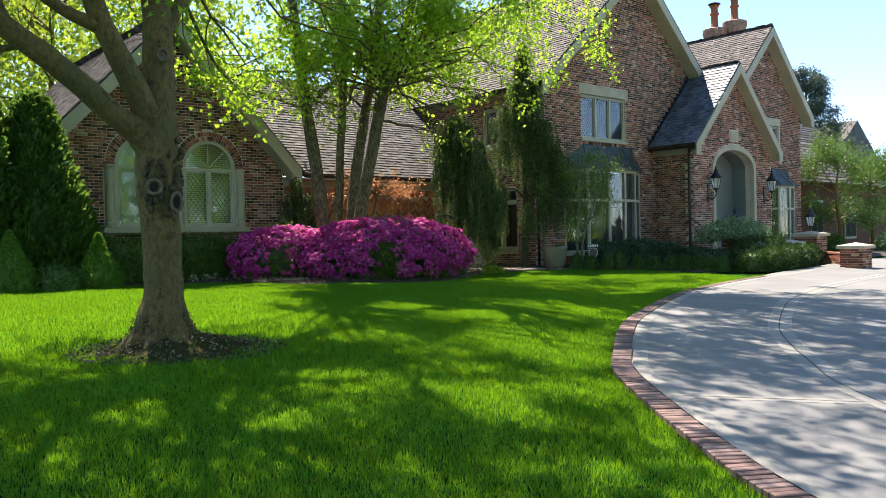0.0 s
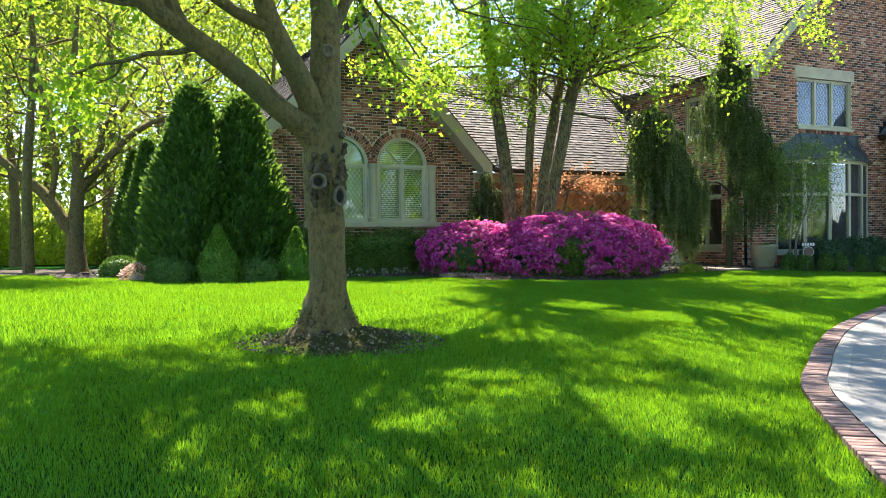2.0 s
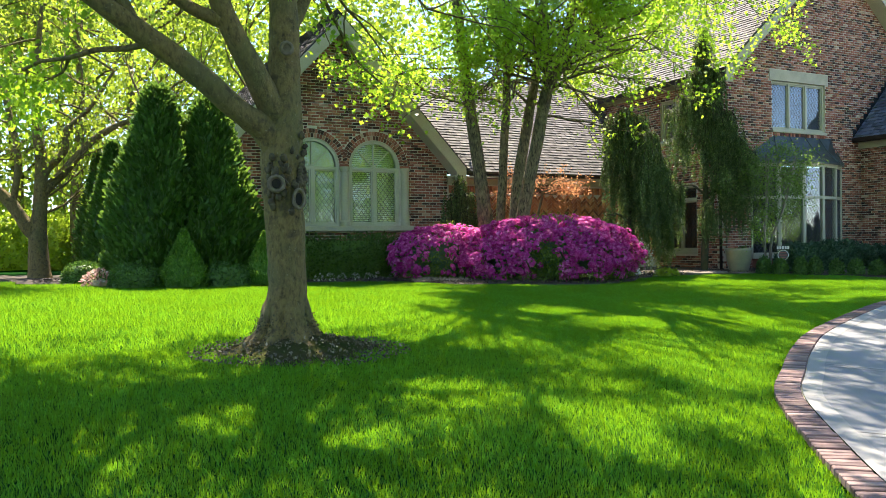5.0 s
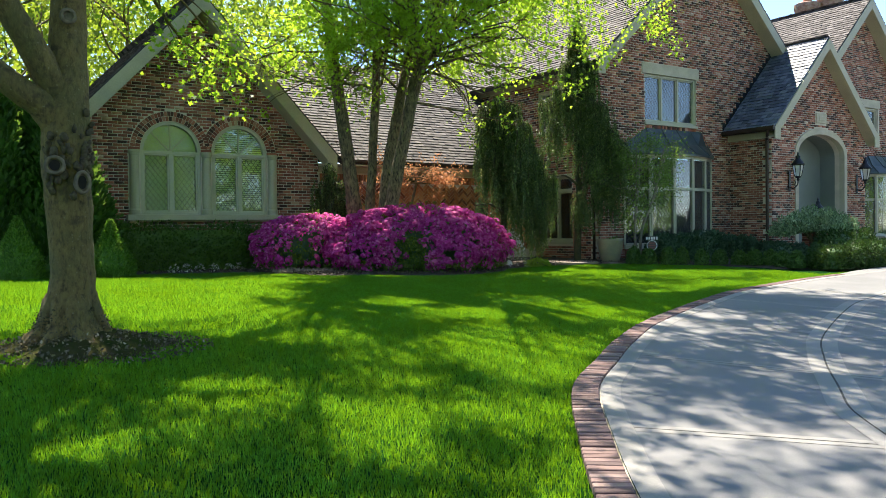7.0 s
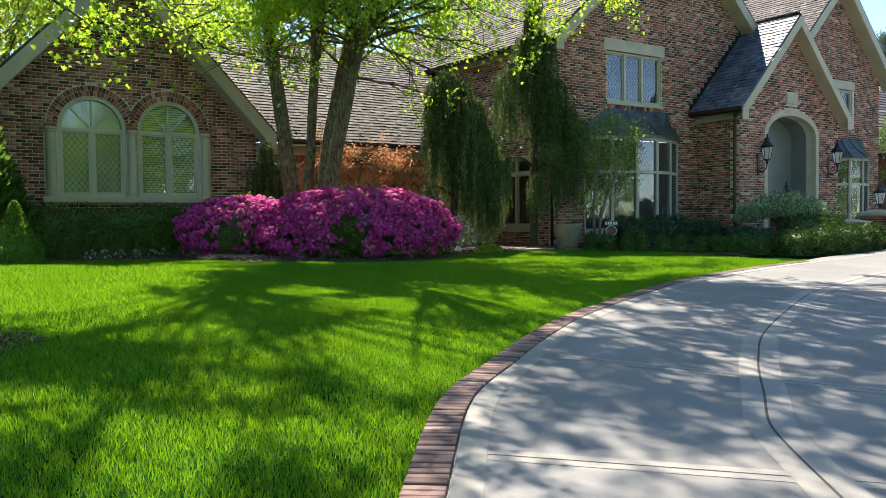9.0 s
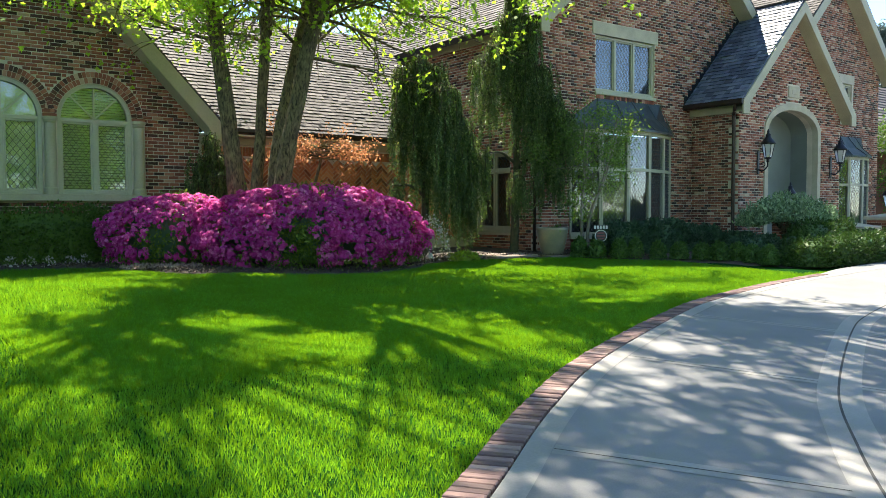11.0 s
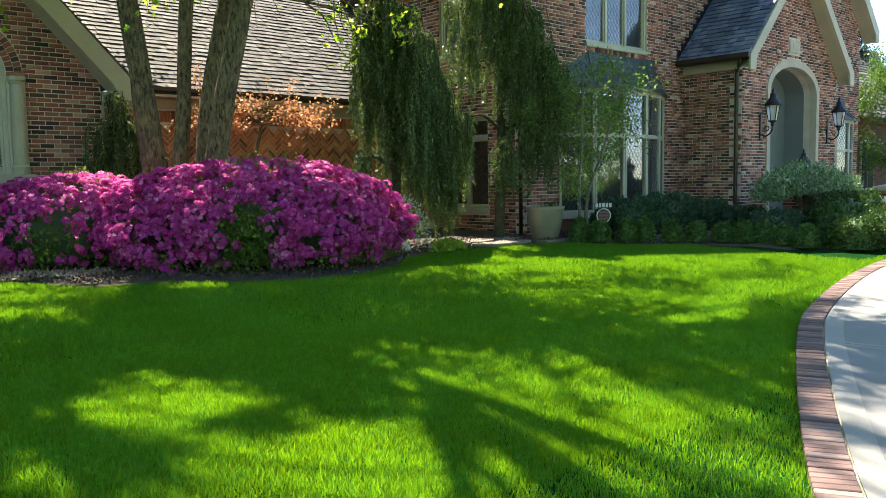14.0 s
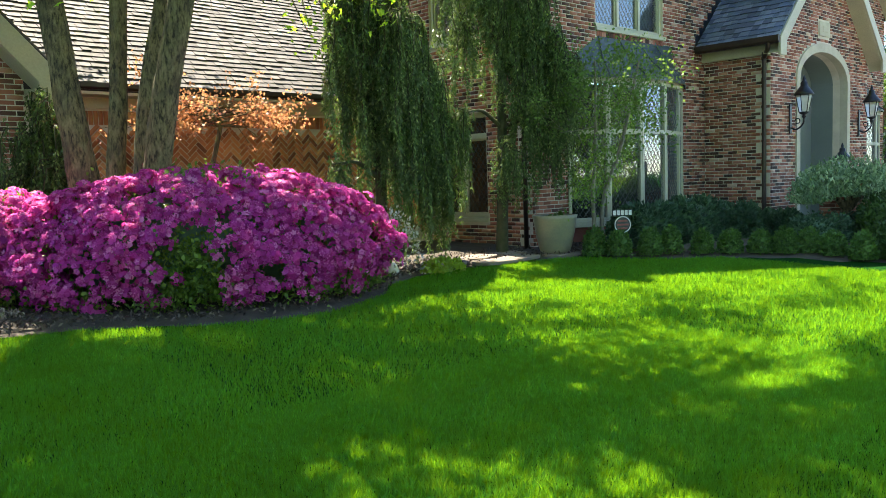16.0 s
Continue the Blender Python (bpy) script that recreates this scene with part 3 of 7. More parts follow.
def wall(face, at, top, z0, openings, thick=0.3, recess=0.0035, mat=None, label=""):
    """A solid wall under the line top [(u, z), ...], with openings that go through it."""
    bm = bmesh.new()
    us, zs = [p[0] for p in top], [p[1] for p in top]
    cuts = set(us)
    for o in openings:
        cuts |= {o[0], o[1]}
        if o[4]:
            cuts |= {(o[0] + o[1]) / 2 - (o[1] - o[0]) / 2 * math.cos(math.pi * k / 18) for k in range(19)}
    cuts = sorted(cuts)
    cuts = [c for i, c in enumerate(cuts) if i == 0 or c - cuts[i - 1] > 1e-5]
    for a, b in zip(cuts, cuts[1:]):
        ta, tb = np.interp(a, us, zs), np.interp(b, us, zs)
        spans, low = [], (z0, z0)
        for o in sorted((o for o in openings if o[0] - 1e-6 <= (a + b) / 2 <= o[1] + 1e-6), key=lambda o: o[2]):
            if o[2] > low[0] + 1e-4:
                spans.append((low, (o[2], o[2])))
            low = (head(o, a), head(o, b))
        spans.append((low, (ta, tb)))
        for (la, lb), (ha, hb) in spans:
            v = [bm.verts.new(on_face(face, at, u, d, z)) for d in (recess, thick) for u, z in ((a, la), (b, lb), (b, hb), (a, ha))]
            for f in ((0, 1, 2, 3), (7, 6, 5, 4), (0, 4, 5, 1), (3, 2, 6, 7), (0, 3, 7, 4), (1, 5, 6, 2)):
                try:
                    bm.faces.new([v[i] for i in f])
                except ValueError:
                    pass
    return part("wall", bm, mat or mortar_mat, house, label)


COURSE, BRICK = 0.0677, 0.203


def brick_box(a, b, z0, z1, d0, d1):
    """Corners of bricks as arrays along, up, and proud of the wall."""
    return np.stack([np.stack(p, -1) for p in ((a, d0, z0), (b, d0, z0), (b, d0, z1), (a, d0, z1), (a, d1, z0), (b, d1, z0), (b, d1, z1), (a, d1, z1))], 1)


BOX_FACES = np.array([(0, 1, 2, 3), (0, 4, 5, 1), (3, 2, 6, 7), (0, 3, 7, 4), (1, 5, 6, 2)])


def piece_mesh(name, length, mat, face):
    bm = bmesh.new()
    if face == "y":
        box(bm, -length / 2, length / 2, 0, 0.04, -0.028, 0.028)
    else:
        box(bm, 0, 0.04, -length / 2, length / 2, -0.029, 0.029)
    bmesh.ops.bevel(bm, geom=list(bm.edges), offset=0.003, segments=1, affect="EDGES")
    me = bpy.data.meshes.new(name)
    bm.to_mesh(me)
    bm.free()
    me.materials.append(mat)
    return me


def lay_bricks(parent, face, at, top, z0, cuts, stretch=None, seed=0, limit=300):
    """Running bond over a wall; the full bricks within a stretch (u0, u1, z0, z1) are pieces of their own."""
    r = np.random.default_rng(seed)
    us, zs = np.array([p[0] for p in top]), np.array([p[1] for p in top])
    grid = np.linspace(us[0], us[-1], 900)
    line = np.interp(grid, us, zs)
    rows, mesh, made = [], None, 0
    k = 0
    while True:
        za = z0 + k * COURSE
        zb = za + 0.0555
        ok = grid[line >= zb]
        if len(ok) < 2:
            break
        spans = [(ok[0], ok[-1])]
        for o in cuts:
            if zb <= o[2] or za >= o[3] + o[4]:
                continue
            c, hw = (o[0] + o[1]) / 2, (o[1] - o[0]) / 2
            if za > o[3]:
                hw *= math.sqrt(max(0.0, 1 - ((za - o[3]) / o[4]) ** 2))
            new_spans = []
            for a, b in spans:
                if c + hw <= a or c - hw >= b:
                    new_spans.append((a, b))
                else:
                    if c - hw > a:
                        new_spans.append((a, c - hw))
                    if c + hw < b:
                        new_spans.append((c + hw, b))
            spans = new_spans
        shift = (k % 2) * BRICK / 2 + r.uniform(-0.012, 0.012)
        for a, b in spans:
            n0, n1 = math.floor((a - shift) / BRICK) - 1, math.ceil((b - shift) / BRICK) + 1
            for n in range(n0, n1):
                p, q = max(n * BRICK + shift + 0.006, a + 0.003), min((n + 1) * BRICK + shift - 0.006, b - 0.003)
                if q - p < 0.03:
                    continue
                d = r.uniform(-0.0025, 0.0025)
                if stretch and made < limit and q - p > 0.19 and stretch[0] < p and q < stretch[1] and stretch[2] < za and zb < stretch[3]:
                    mesh = mesh or piece_mesh("brick", 0.191, brick_piece_mat, face)
                    o = new("brick", mesh)
                    o.matrix_basis = pose(*on_face(face, at, (p + q) / 2, d, (za + zb) / 2), 0, 0, 0)
                    under(o, parent)
                    made += 1
                else:
                    rows.append((p, q, za + r.uniform(-0.002, 0.002), zb + r.uniform(-0.002, 0.002), d))
        k += 1
    p = np.array(rows).T
    c = brick_box(p[0], p[1], p[2], p[3], p[4], np.full_like(p[4], 0.03))
    v = c.reshape(-1, 3)
    v = np.stack([v[:, 0], at + v[:, 1], v[:, 2]], 1) if face == "y" else np.stack([at + v[:, 1], v[:, 0], v[:, 2]], 1)
    f = (np.arange(len(rows))[:, None, None] * 8 + BOX_FACES[None]).reshape(-1, 4)
    part_np("brickwork", v, f, brick_mat, parent, kind="stuff")


def arch_bricks(parent, at, c, spring, r0, rings=2):
    """Rings of bricks on edge round a half-round head."""
    for k in range(rings):
        ra, rb = r0 + k * 0.108, r0 + k * 0.108 + 0.1
        n = int(math.pi * (ra + rb) / 2 / 0.072)
        for i in range(n):
            t0, t1 = math.pi * (i + 0.07) / n, math.pi * (i + 0.93) / n
            bm = bmesh.new()
            prism(bm, [(c + r * math.cos(t), spring + r * math.sin(t)) for r, t in ((ra, t0), (rb, t0), (rb, t1), (ra, t1))], "y", at - 0.004 - 0.006 * k + rng.uniform(-0.002, 0.002), at + 0.03)
            part("brick", bm, brick_piece_mat, parent)


def quarrel(a, b, z0, z1, put, w=0.115, h=0.15, thick=0.005):
    """Diamond leading over one light, as thin bars."""
    out = []
    m = h / w
    for sgn in (1, -1):
        span = (b - a) * m
        k = math.floor((z0 - span) / h) - 1
        while k * h < z1 + span + h:
            # line: z = k*h + sgn*m*(u-a)
            pts = []
            for u in (a, b):
                z = k * h + sgn * m * (u - a)
                pts.append((u, z))
            (u0, q0), (u1, q1) = pts
            k += 1
            lo, hi = min(q0, q1), max(q0, q1)
            if hi <= z0 or lo >= z1:
                continue
            t0 = max(0.0, min(1.0, ((z0 if q0 < q1 else z1) - q0) / (q1 - q0)))
            t1 = max(0.0, min(1.0, ((z1 if q0 < q1 else z0) - q0) / (q1 - q0)))
            if t1 - t0 < 0.01:
                continue
            A, B = [(u0 + t * (u1 - u0), q0 + t * (q1 - q0)) for t in (t0, t1)]
            out.append(tube([put(*A), put(*B)], [thick, thick], 4))
    return joined(out)


def bars(name, rects, put, d0, d1, mat, parent, label=""):
    """Flat bars (u0, u1, z0, z1) on a wall, from depth d0 to d1, as one part."""
    bm = bmesh.new()
    for a, b, z0, z1 in rects:
        v = [bm.verts.new(put(u, z, d)) for d in (d0, d1) for u, z in ((a, z0), (b, z0), (b, z1), (a, z1))]
        for f in ((0, 1, 2, 3), (7, 6, 5, 4), (0, 4, 5, 1), (3, 2, 6, 7), (0, 3, 7, 4), (1, 5, 6, 2)):
            bm.faces.new([v[i] for i in f])
    return part(name, bm, mat, parent, label, bevel=0.004)


def glazed(win, put, a, b, z0, z1, depth, leaded=True):
    """One light of a window: pane and leading."""
    bm = bmesh.new()
    v = [bm.verts.new(put(u, z, depth + d)) for d in (0, 0.006) for u, z in ((a, z0), (b, z0), (b, z1), (a, z1))]
    for f in ((0, 1, 2, 3), (7, 6, 5, 4), (0, 4, 5, 1), (3, 2, 6, 7), (0, 3, 7, 4), (1, 5, 6, 2)):
        bm.faces.new([v[i] for i in f])
    p = part("pane", bm, glass_mat, win)
    p.visible_shadow = False
    if leaded:
        v, f = quarrel(a, b, z0, z1, lambda u, z: put(u, z, depth - 0.003))
        part_np("leading", v, f, lead_mat, win)


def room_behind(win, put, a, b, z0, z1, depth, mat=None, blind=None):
    """A shell painted near-black as the shade of a room behind a window, with blinds or a curtain close to the panes.
    """
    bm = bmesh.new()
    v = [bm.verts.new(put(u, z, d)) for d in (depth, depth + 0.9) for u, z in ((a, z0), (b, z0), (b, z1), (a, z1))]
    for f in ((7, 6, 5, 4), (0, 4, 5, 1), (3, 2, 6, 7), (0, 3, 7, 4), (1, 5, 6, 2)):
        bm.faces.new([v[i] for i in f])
    part("room_shell", bm, mat or room_shade_mat, win)
    if blind == "slats":
        pieces = []
        z = z0 + 0.02
        while z < z1 - 0.03:
            q = np.array([put(u, zz, dd) for u, zz, dd in ((a, z, depth + 0.05), (b, z, depth + 0.05), (b, z + 0.042, depth + 0.085), (a, z + 0.042, depth + 0.085))])
            pieces.append((q, np.array([(0, 1, 2, 3)])))
            z += 0.05
        v, f = joined(pieces)
        part_np("blind", v, f, blind_mat, win, "pale slatted blind")
    elif blind == "shade":
        part("shade", prism(bmesh.new(), [(a, z0), (b, z0), (b, z1), (a, z1)], "y", put(a, z0, depth + 0.05)[1], put(a, z0, depth + 0.06)[1]), blind_mat, win, "pale drawn shade")
    elif blind == "curtain":
        us = np.linspace(a, b, 60)
        v = np.array([put(u, z, depth + 0.08 + 0.02 * math.sin(u * 60)) for z in (z0, z1) for u in us])
        i = np.arange(59)
        part_np("curtain", v, np.stack([i, i + 1, i + 61, i + 60], 1), curtain_mat, win, "pale gathered curtain")


def casement(face, at, u0, u1, z0, z1, lights, depth=0.1, blind=None, lintel=0.0, label="", transom=None, sill=True):
    """A rectangular window of leaded lights in a wall."""
    put = lambda u, z, d=0.0: on_face(face, at, u, d, z)  # noqa: E731
    win = part("window", bmesh.new(), frame_mat, house, label)
    fr = 0.06
    w = (u1 - u0 - 2 * fr) / lights
    rects = [(u0, u0 + fr, z0, z1), (u1 - fr, u1, z0, z1), (u0 + fr, u1 - fr, z0, z0 + fr), (u0 + fr, u1 - fr, z1 - fr, z1)]
    rects += [(u0 + fr + k * w - 0.035, u0 + fr + k * w + 0.035, z0 + fr, z1 - fr) for k in range(1, lights)]
    rows = [(z0 + fr, z1 - fr)]
    if transom:
        rects.append((u0 + fr, u1 - fr, transom - 0.035, transom + 0.035))
        rows = [(z0 + fr, transom - 0.035), (transom + 0.035, z1 - fr)]
    bars("window_frame", rects, put, depth - 0.05, depth + 0.06, frame_mat, win)
    sash = []
    for k in range(lights):
        a = u0 + fr + k * w + (0.035 if k else 0)
        b = u0 + fr + (k + 1) * w - (0.035 if k < lights - 1 else 0)
        for lo, hi in rows:
            s = 0.03
            sash += [(a, a + s, lo, hi), (b - s, b, lo, hi), (a + s, b - s, lo, lo + s), (a + s, b - s, hi - s, hi)]
            glazed(win, put, a + s, b - s, lo + s, hi - s, depth + 0.01)
    bars("sash", sash, put, depth - 0.02, depth + 0.035, frame_mat, win)
    room_behind(win, put, u0, u1, z0, z1, depth + 0.08, blind=blind)
    if lintel:
        bars("lintel", [(u0 - 0.11, u1 + 0.11, z1, z1 + lintel)], put, -0.02, 0.12, stone_mat, win, "pale stone lintel")
    if sill:
        bars("window_sill", [(u0 - 0.03, u1 + 0.03, z0 - 0.075, z0)], put, -0.05, 0.14, frame_mat, win)
    return win


# left gable: front wall, half-round pair of windows
YL = 19.4
LTOP = [(5.45, 3.72), (8.35, 6.85), (11.28, 3.72)]
ARCHES = [(7.06, 8.38, 2.19, 3.6, 0.66), (8.63, 9.95, 2.19, 3.6, 0.66)]
wall_l = wall("y", YL, LTOP, 0.3, ARCHES, label="brown-red brick gable wall")
lay_bricks(wall_l, "y", YL, LTOP, 0.55, [(6.8, 10.2, 2.08, 3.6, 0.0)] + [(o[0] - 0.225, o[1] + 0.225, 3.6, 3.6, 0.885) for o in ARCHES], (10.25, 11.2, 2.0, 3.6), 1, 130)
for o in ARCHES:
    arch_bricks(wall_l, YL, (o[0] + o[1]) / 2, 3.6, 0.67)
# brick caps over the columns
for a, b in ((6.8, 7.05), (8.385, 8.625), (9.955, 10.2)):
    part("brick", boxed(a, b, YL - 0.015, YL + 0.05, 3.605, 3.66), brick_piece_mat, wall_l)
for n, o in enumerate(ARCHES):
    put = lambda u, z, d=0.0: (u, YL + d, z)  # noqa: E731
    win = part("window", bmesh.new(), frame_mat, house, "arched leaded casement window with pale frame")
    c, r = (o[0] + o[1]) / 2, 0.66
    bm = bmesh.new()
    ring = lambda rr: [(c + rr * math.cos(math.pi * k / 24), 3.6 + rr * math.sin(math.pi * k / 24)) for k in range(25)]  # noqa: E731
    prism(bm, ring(r) + ring(r - 0.07)[::-1], "y", YL + 0.03, YL + 0.15)
    part("arch_frame", bm, frame_mat, win, bevel=0.004)
    bars("window_frame", [(o[0], o[0] + 0.07, 2.19, 3.6), (o[1] - 0.07, o[1], 2.19, 3.6), (o[0] + 0.07, o[1] - 0.07, 3.53, 3.6), (c - 0.04, c + 0.04, 2.25, 3.53), (o[0] + 0.07, o[1] - 0.07, 2.19, 2.25)],
         put, 0.04, 0.15, frame_mat, win)
    sash = []
    for a, b in ((o[0] + 0.07, c - 0.04), (c + 0.04, o[1] - 0.07)):
        sash += [(a, a + 0.035, 2.25, 3.53), (b - 0.035, b, 2.25, 3.53), (a + 0.035, b - 0.035, 2.25, 2.285), (a + 0.035, b - 0.035, 3.495, 3.53)]
        glazed(win, put, a + 0.035, b - 0.035, 2.285, 3.495, 0.09)
    bars("sash", sash, put, 0.06, 0.11, frame_mat, win)
    # fanlight with three bars
    bm = bmesh.new()
    for t in (45, 90, 135):
        e = Vector((math.cos(radians(t)), math.sin(radians(t))))
        s = Vector((-e.y, e.x)) * 0.014
        prism(bm, [tuple(Vector((c, 3.6)) + e * q + s * k) for q, k in ((0.0, 1), (0.6, 1), (0.6, -1), (0.0, -1))], "y", YL + 0.07, YL + 0.105)
    part("glazing_bars", bm, frame_mat, win)
    bm = bmesh.new()
    prism(bm, ring(0.6), "y", YL + 0.095, YL + 0.1)
    p = part("pane", bm, glass_mat, win)
    p.visible_shadow = False
    room_behind(win, put, o[0], o[1], 2.19, 4.27, 0.16, blind="slats" if n else "shade")
# columns and sill of the pair
for x in (6.925, 8.505, 10.08):
    col = part("column", lathe(bmesh.new(), [(0.125, 2.19), (0.125, 2.29), (0.105, 2.32), (0.108, 2.6), (0.098, 3.48), (0.112, 3.5), (0.112, 3.53), (0.128, 3.545), (0.128, 3.6)], (x, YL - 0.015, 0), 20), trim_mat, house, "pale grey half-round window column", smooth=False)
part("window_sill", boxed(6.74, 10.26, YL - 0.14, YL + 0.15, 2.06, 2.19), trim_mat, house, "wide pale stone sill", bevel=0.012)

# link range: herringbone wall under a long roof
YK = 19.46
wall_k = wall("y", YK, [(11.26, 3.45), (18.3, 3.45)], 0.3, [], mat=mortar_mat, label="herringbone brick wall under the eaves")
pieces = []
Ld, Wd = 0.195, 0.058
pl, pw = 0.203, 0.0677
k2 = 1 / math.sqrt(2)
_hcount, _hmesh = 0, {}
for i in range(-60, 140):
    for j in range(-40, 80):
        # a lattice of pairs at right angles, turned by 45 degrees
        for turn in (0, 1):
            ux, uy = (i * pw + j * pl * 1.0, i * pw - j * pl * 1.0)
            if turn == 0:
                cx, cy = ux + pl / 2, uy + pw / 2
                hx, hy = Ld / 2, Wd / 2
            else:
                cx, cy = ux + pw / 2, uy + pw + pl / 2
                hx, hy = Wd / 2, Ld / 2
            X, Z = 14.4 + (cx - cy) * k2, 2.0 + (cx + cy) * k2
            if not (11.35 < X < 18.25 and 1.2 < Z < 2.98):
                continue
            q = []
            for sx, sy in ((-1, -1), (1, -1), (1, 1), (-1, 1)):
                px_, py_ = sx * hx, sy * hy
                q.append(((px_ - py_) * k2, (px_ + py_) * k2))
            if 13.2 < X < 15.0 and Z > 2.0 and _hcount < 280:
                if turn not in _hmesh:
                    bm = bmesh.new()
                    prism(bm, q, "y", 0, 0.03)
                    bmesh.ops.recalc_face_normals(bm, faces=bm.faces)
                    me = bpy.data.meshes.new("brick")
                    bm.to_mesh(me)
                    bm.free()
                    me.materials.append(herring_piece_mat)
                    _hmesh[turn] = me
                o = new("brick", _hmesh[turn])
                o.matrix_basis = pose(X, YK + rng.uniform(-0.005, 0.003), Z)
                under(o, wall_k)
                _hcount += 1
            else:
                dd = rng.uniform(-0.005, 0.003)
                v8 = np.array([(X + a, YK + dd + e, Z + b) for e in (0, 0.03) for a, b in q])
                pieces.append((v8, np.array([(0, 1, 2, 3), (0, 4, 5, 1), (1, 5, 6, 2), (2, 6, 7, 3), (3, 7, 4, 0)])))
v, f = joined(pieces)
part_np("brickwork", v, f, herring_mat, wall_k, kind="stuff")
pieces = []
x = 11.35
while x < 18.2:
    dd = rng.uniform(-0.004, 0.003)
    pieces.append((np.array([(x + a, YK - 0.006 + dd + e, z) for e in (0, 0.036) for a, z in ((0, 3.03), (0.058, 3.03), (0.058, 3.22), (0, 3.22))]), np.array([(0, 1, 2, 3), (0, 4, 5, 1), (1, 5, 6, 2), (2, 6, 7, 3), (3, 7, 4, 0)])))
    x += 0.0677
v, f = joined(pieces)
part_np("soldier_course", v, f, herring_mat, wall_k, kind="stuff")
part("frieze_board", boxed(11.3, 18.28, YK - 0.06, YK, 3.25, 3.47), trim_mat, house, "pale painted frieze board", bevel=0.006)
part("soffit", boxed(11.3, 18.28, 19.02, YK - 0.06, 3.40, 3.44), trim_mat, house)
part("gutter", prism(bmesh.new(), [(18.95, 3.55), (18.95, 3.49), (18.98, 3.46), (19.03, 3.46), (19.03, 3.55)], "x", 11.6, 17.9), gutter_mat, house, "thin dark bronze gutter")

# main gable: front wall, side wall
YM, XM = 16.87, 18.3
MTOP = [(18.3, 6.28), (22.7, 10.28), (26.9, 6.45)]
WIN2 = (20.12, 22.3, 4.76, 6.12, 0.0)
BAY = (19.25, 22.95, 1.25, 3.8, 0.0)
wall_m = wall("y", YM, MTOP, 0.3, [WIN2, BAY], label="tall red brick gable wall")
lay_bricks(wall_m, "y", YM, MTOP, 0.62, [(WIN2[0], WIN2[1], WIN2[2] - 0.16, WIN2[3], 0), (WIN2[0] - 0.11, WIN2[1] + 0.11, 6.12, 6.42, 0), BAY], (18.35, 19.2, 1.0, 4.2), 2, 300)
# soldiers under the upper window
for k in range(31):
    x = WIN2[0] + 0.02 + k * 0.0695
    part("brick", boxed(x, x + 0.058, YM - 0.012, YM + 0.03, WIN2[2] - 0.17, WIN2[2] - 0.08), brick_piece_mat, wall_m)
casement("y", YM, *WIN2[:4], 3, blind="curtain", lintel=0.3, label="three-light leaded casement window upstairs")
STOP = [(16.88, 6.28), (27.0, 6.28)]
SWIN, SUP = (17.9, 19.2, 1.42, 3.28, 0.0), (18.1, 19.3, 4.6, 5.75, 0.0)
wall_s = wall("x", XM, STOP, 0.3, [SWIN, SUP], label="brick side wall behind the weeping spruces")
lay_bricks(wall_s, "x", XM, [(16.87, 6.28), (19.6, 6.28), (22.6, 6.28)], 0.62, [(o[0], o[1], o[2] - 0.08, o[3], 0) for o in (SWIN, SUP)], None, 3)
casement("x", XM, *SWIN[:4], 2, label="two-light leaded casement window", transom=2.85)
casement("x", XM, *SUP[:4], 2, label="small leaded casement window under the eaves")
part("frieze_board", boxed(XM - 0.07, XM - 0.002, 16.9, 22.4, 6.0, 6.22), trim_mat, house, bevel=0.006)
part("downspout", lathe(bmesh.new(), [(0.04, 0.7), (0.04, 6.0)], (18.2, 16.94, 0), 12), gutter_mat, house, "dark bronze downspout", smooth=True)

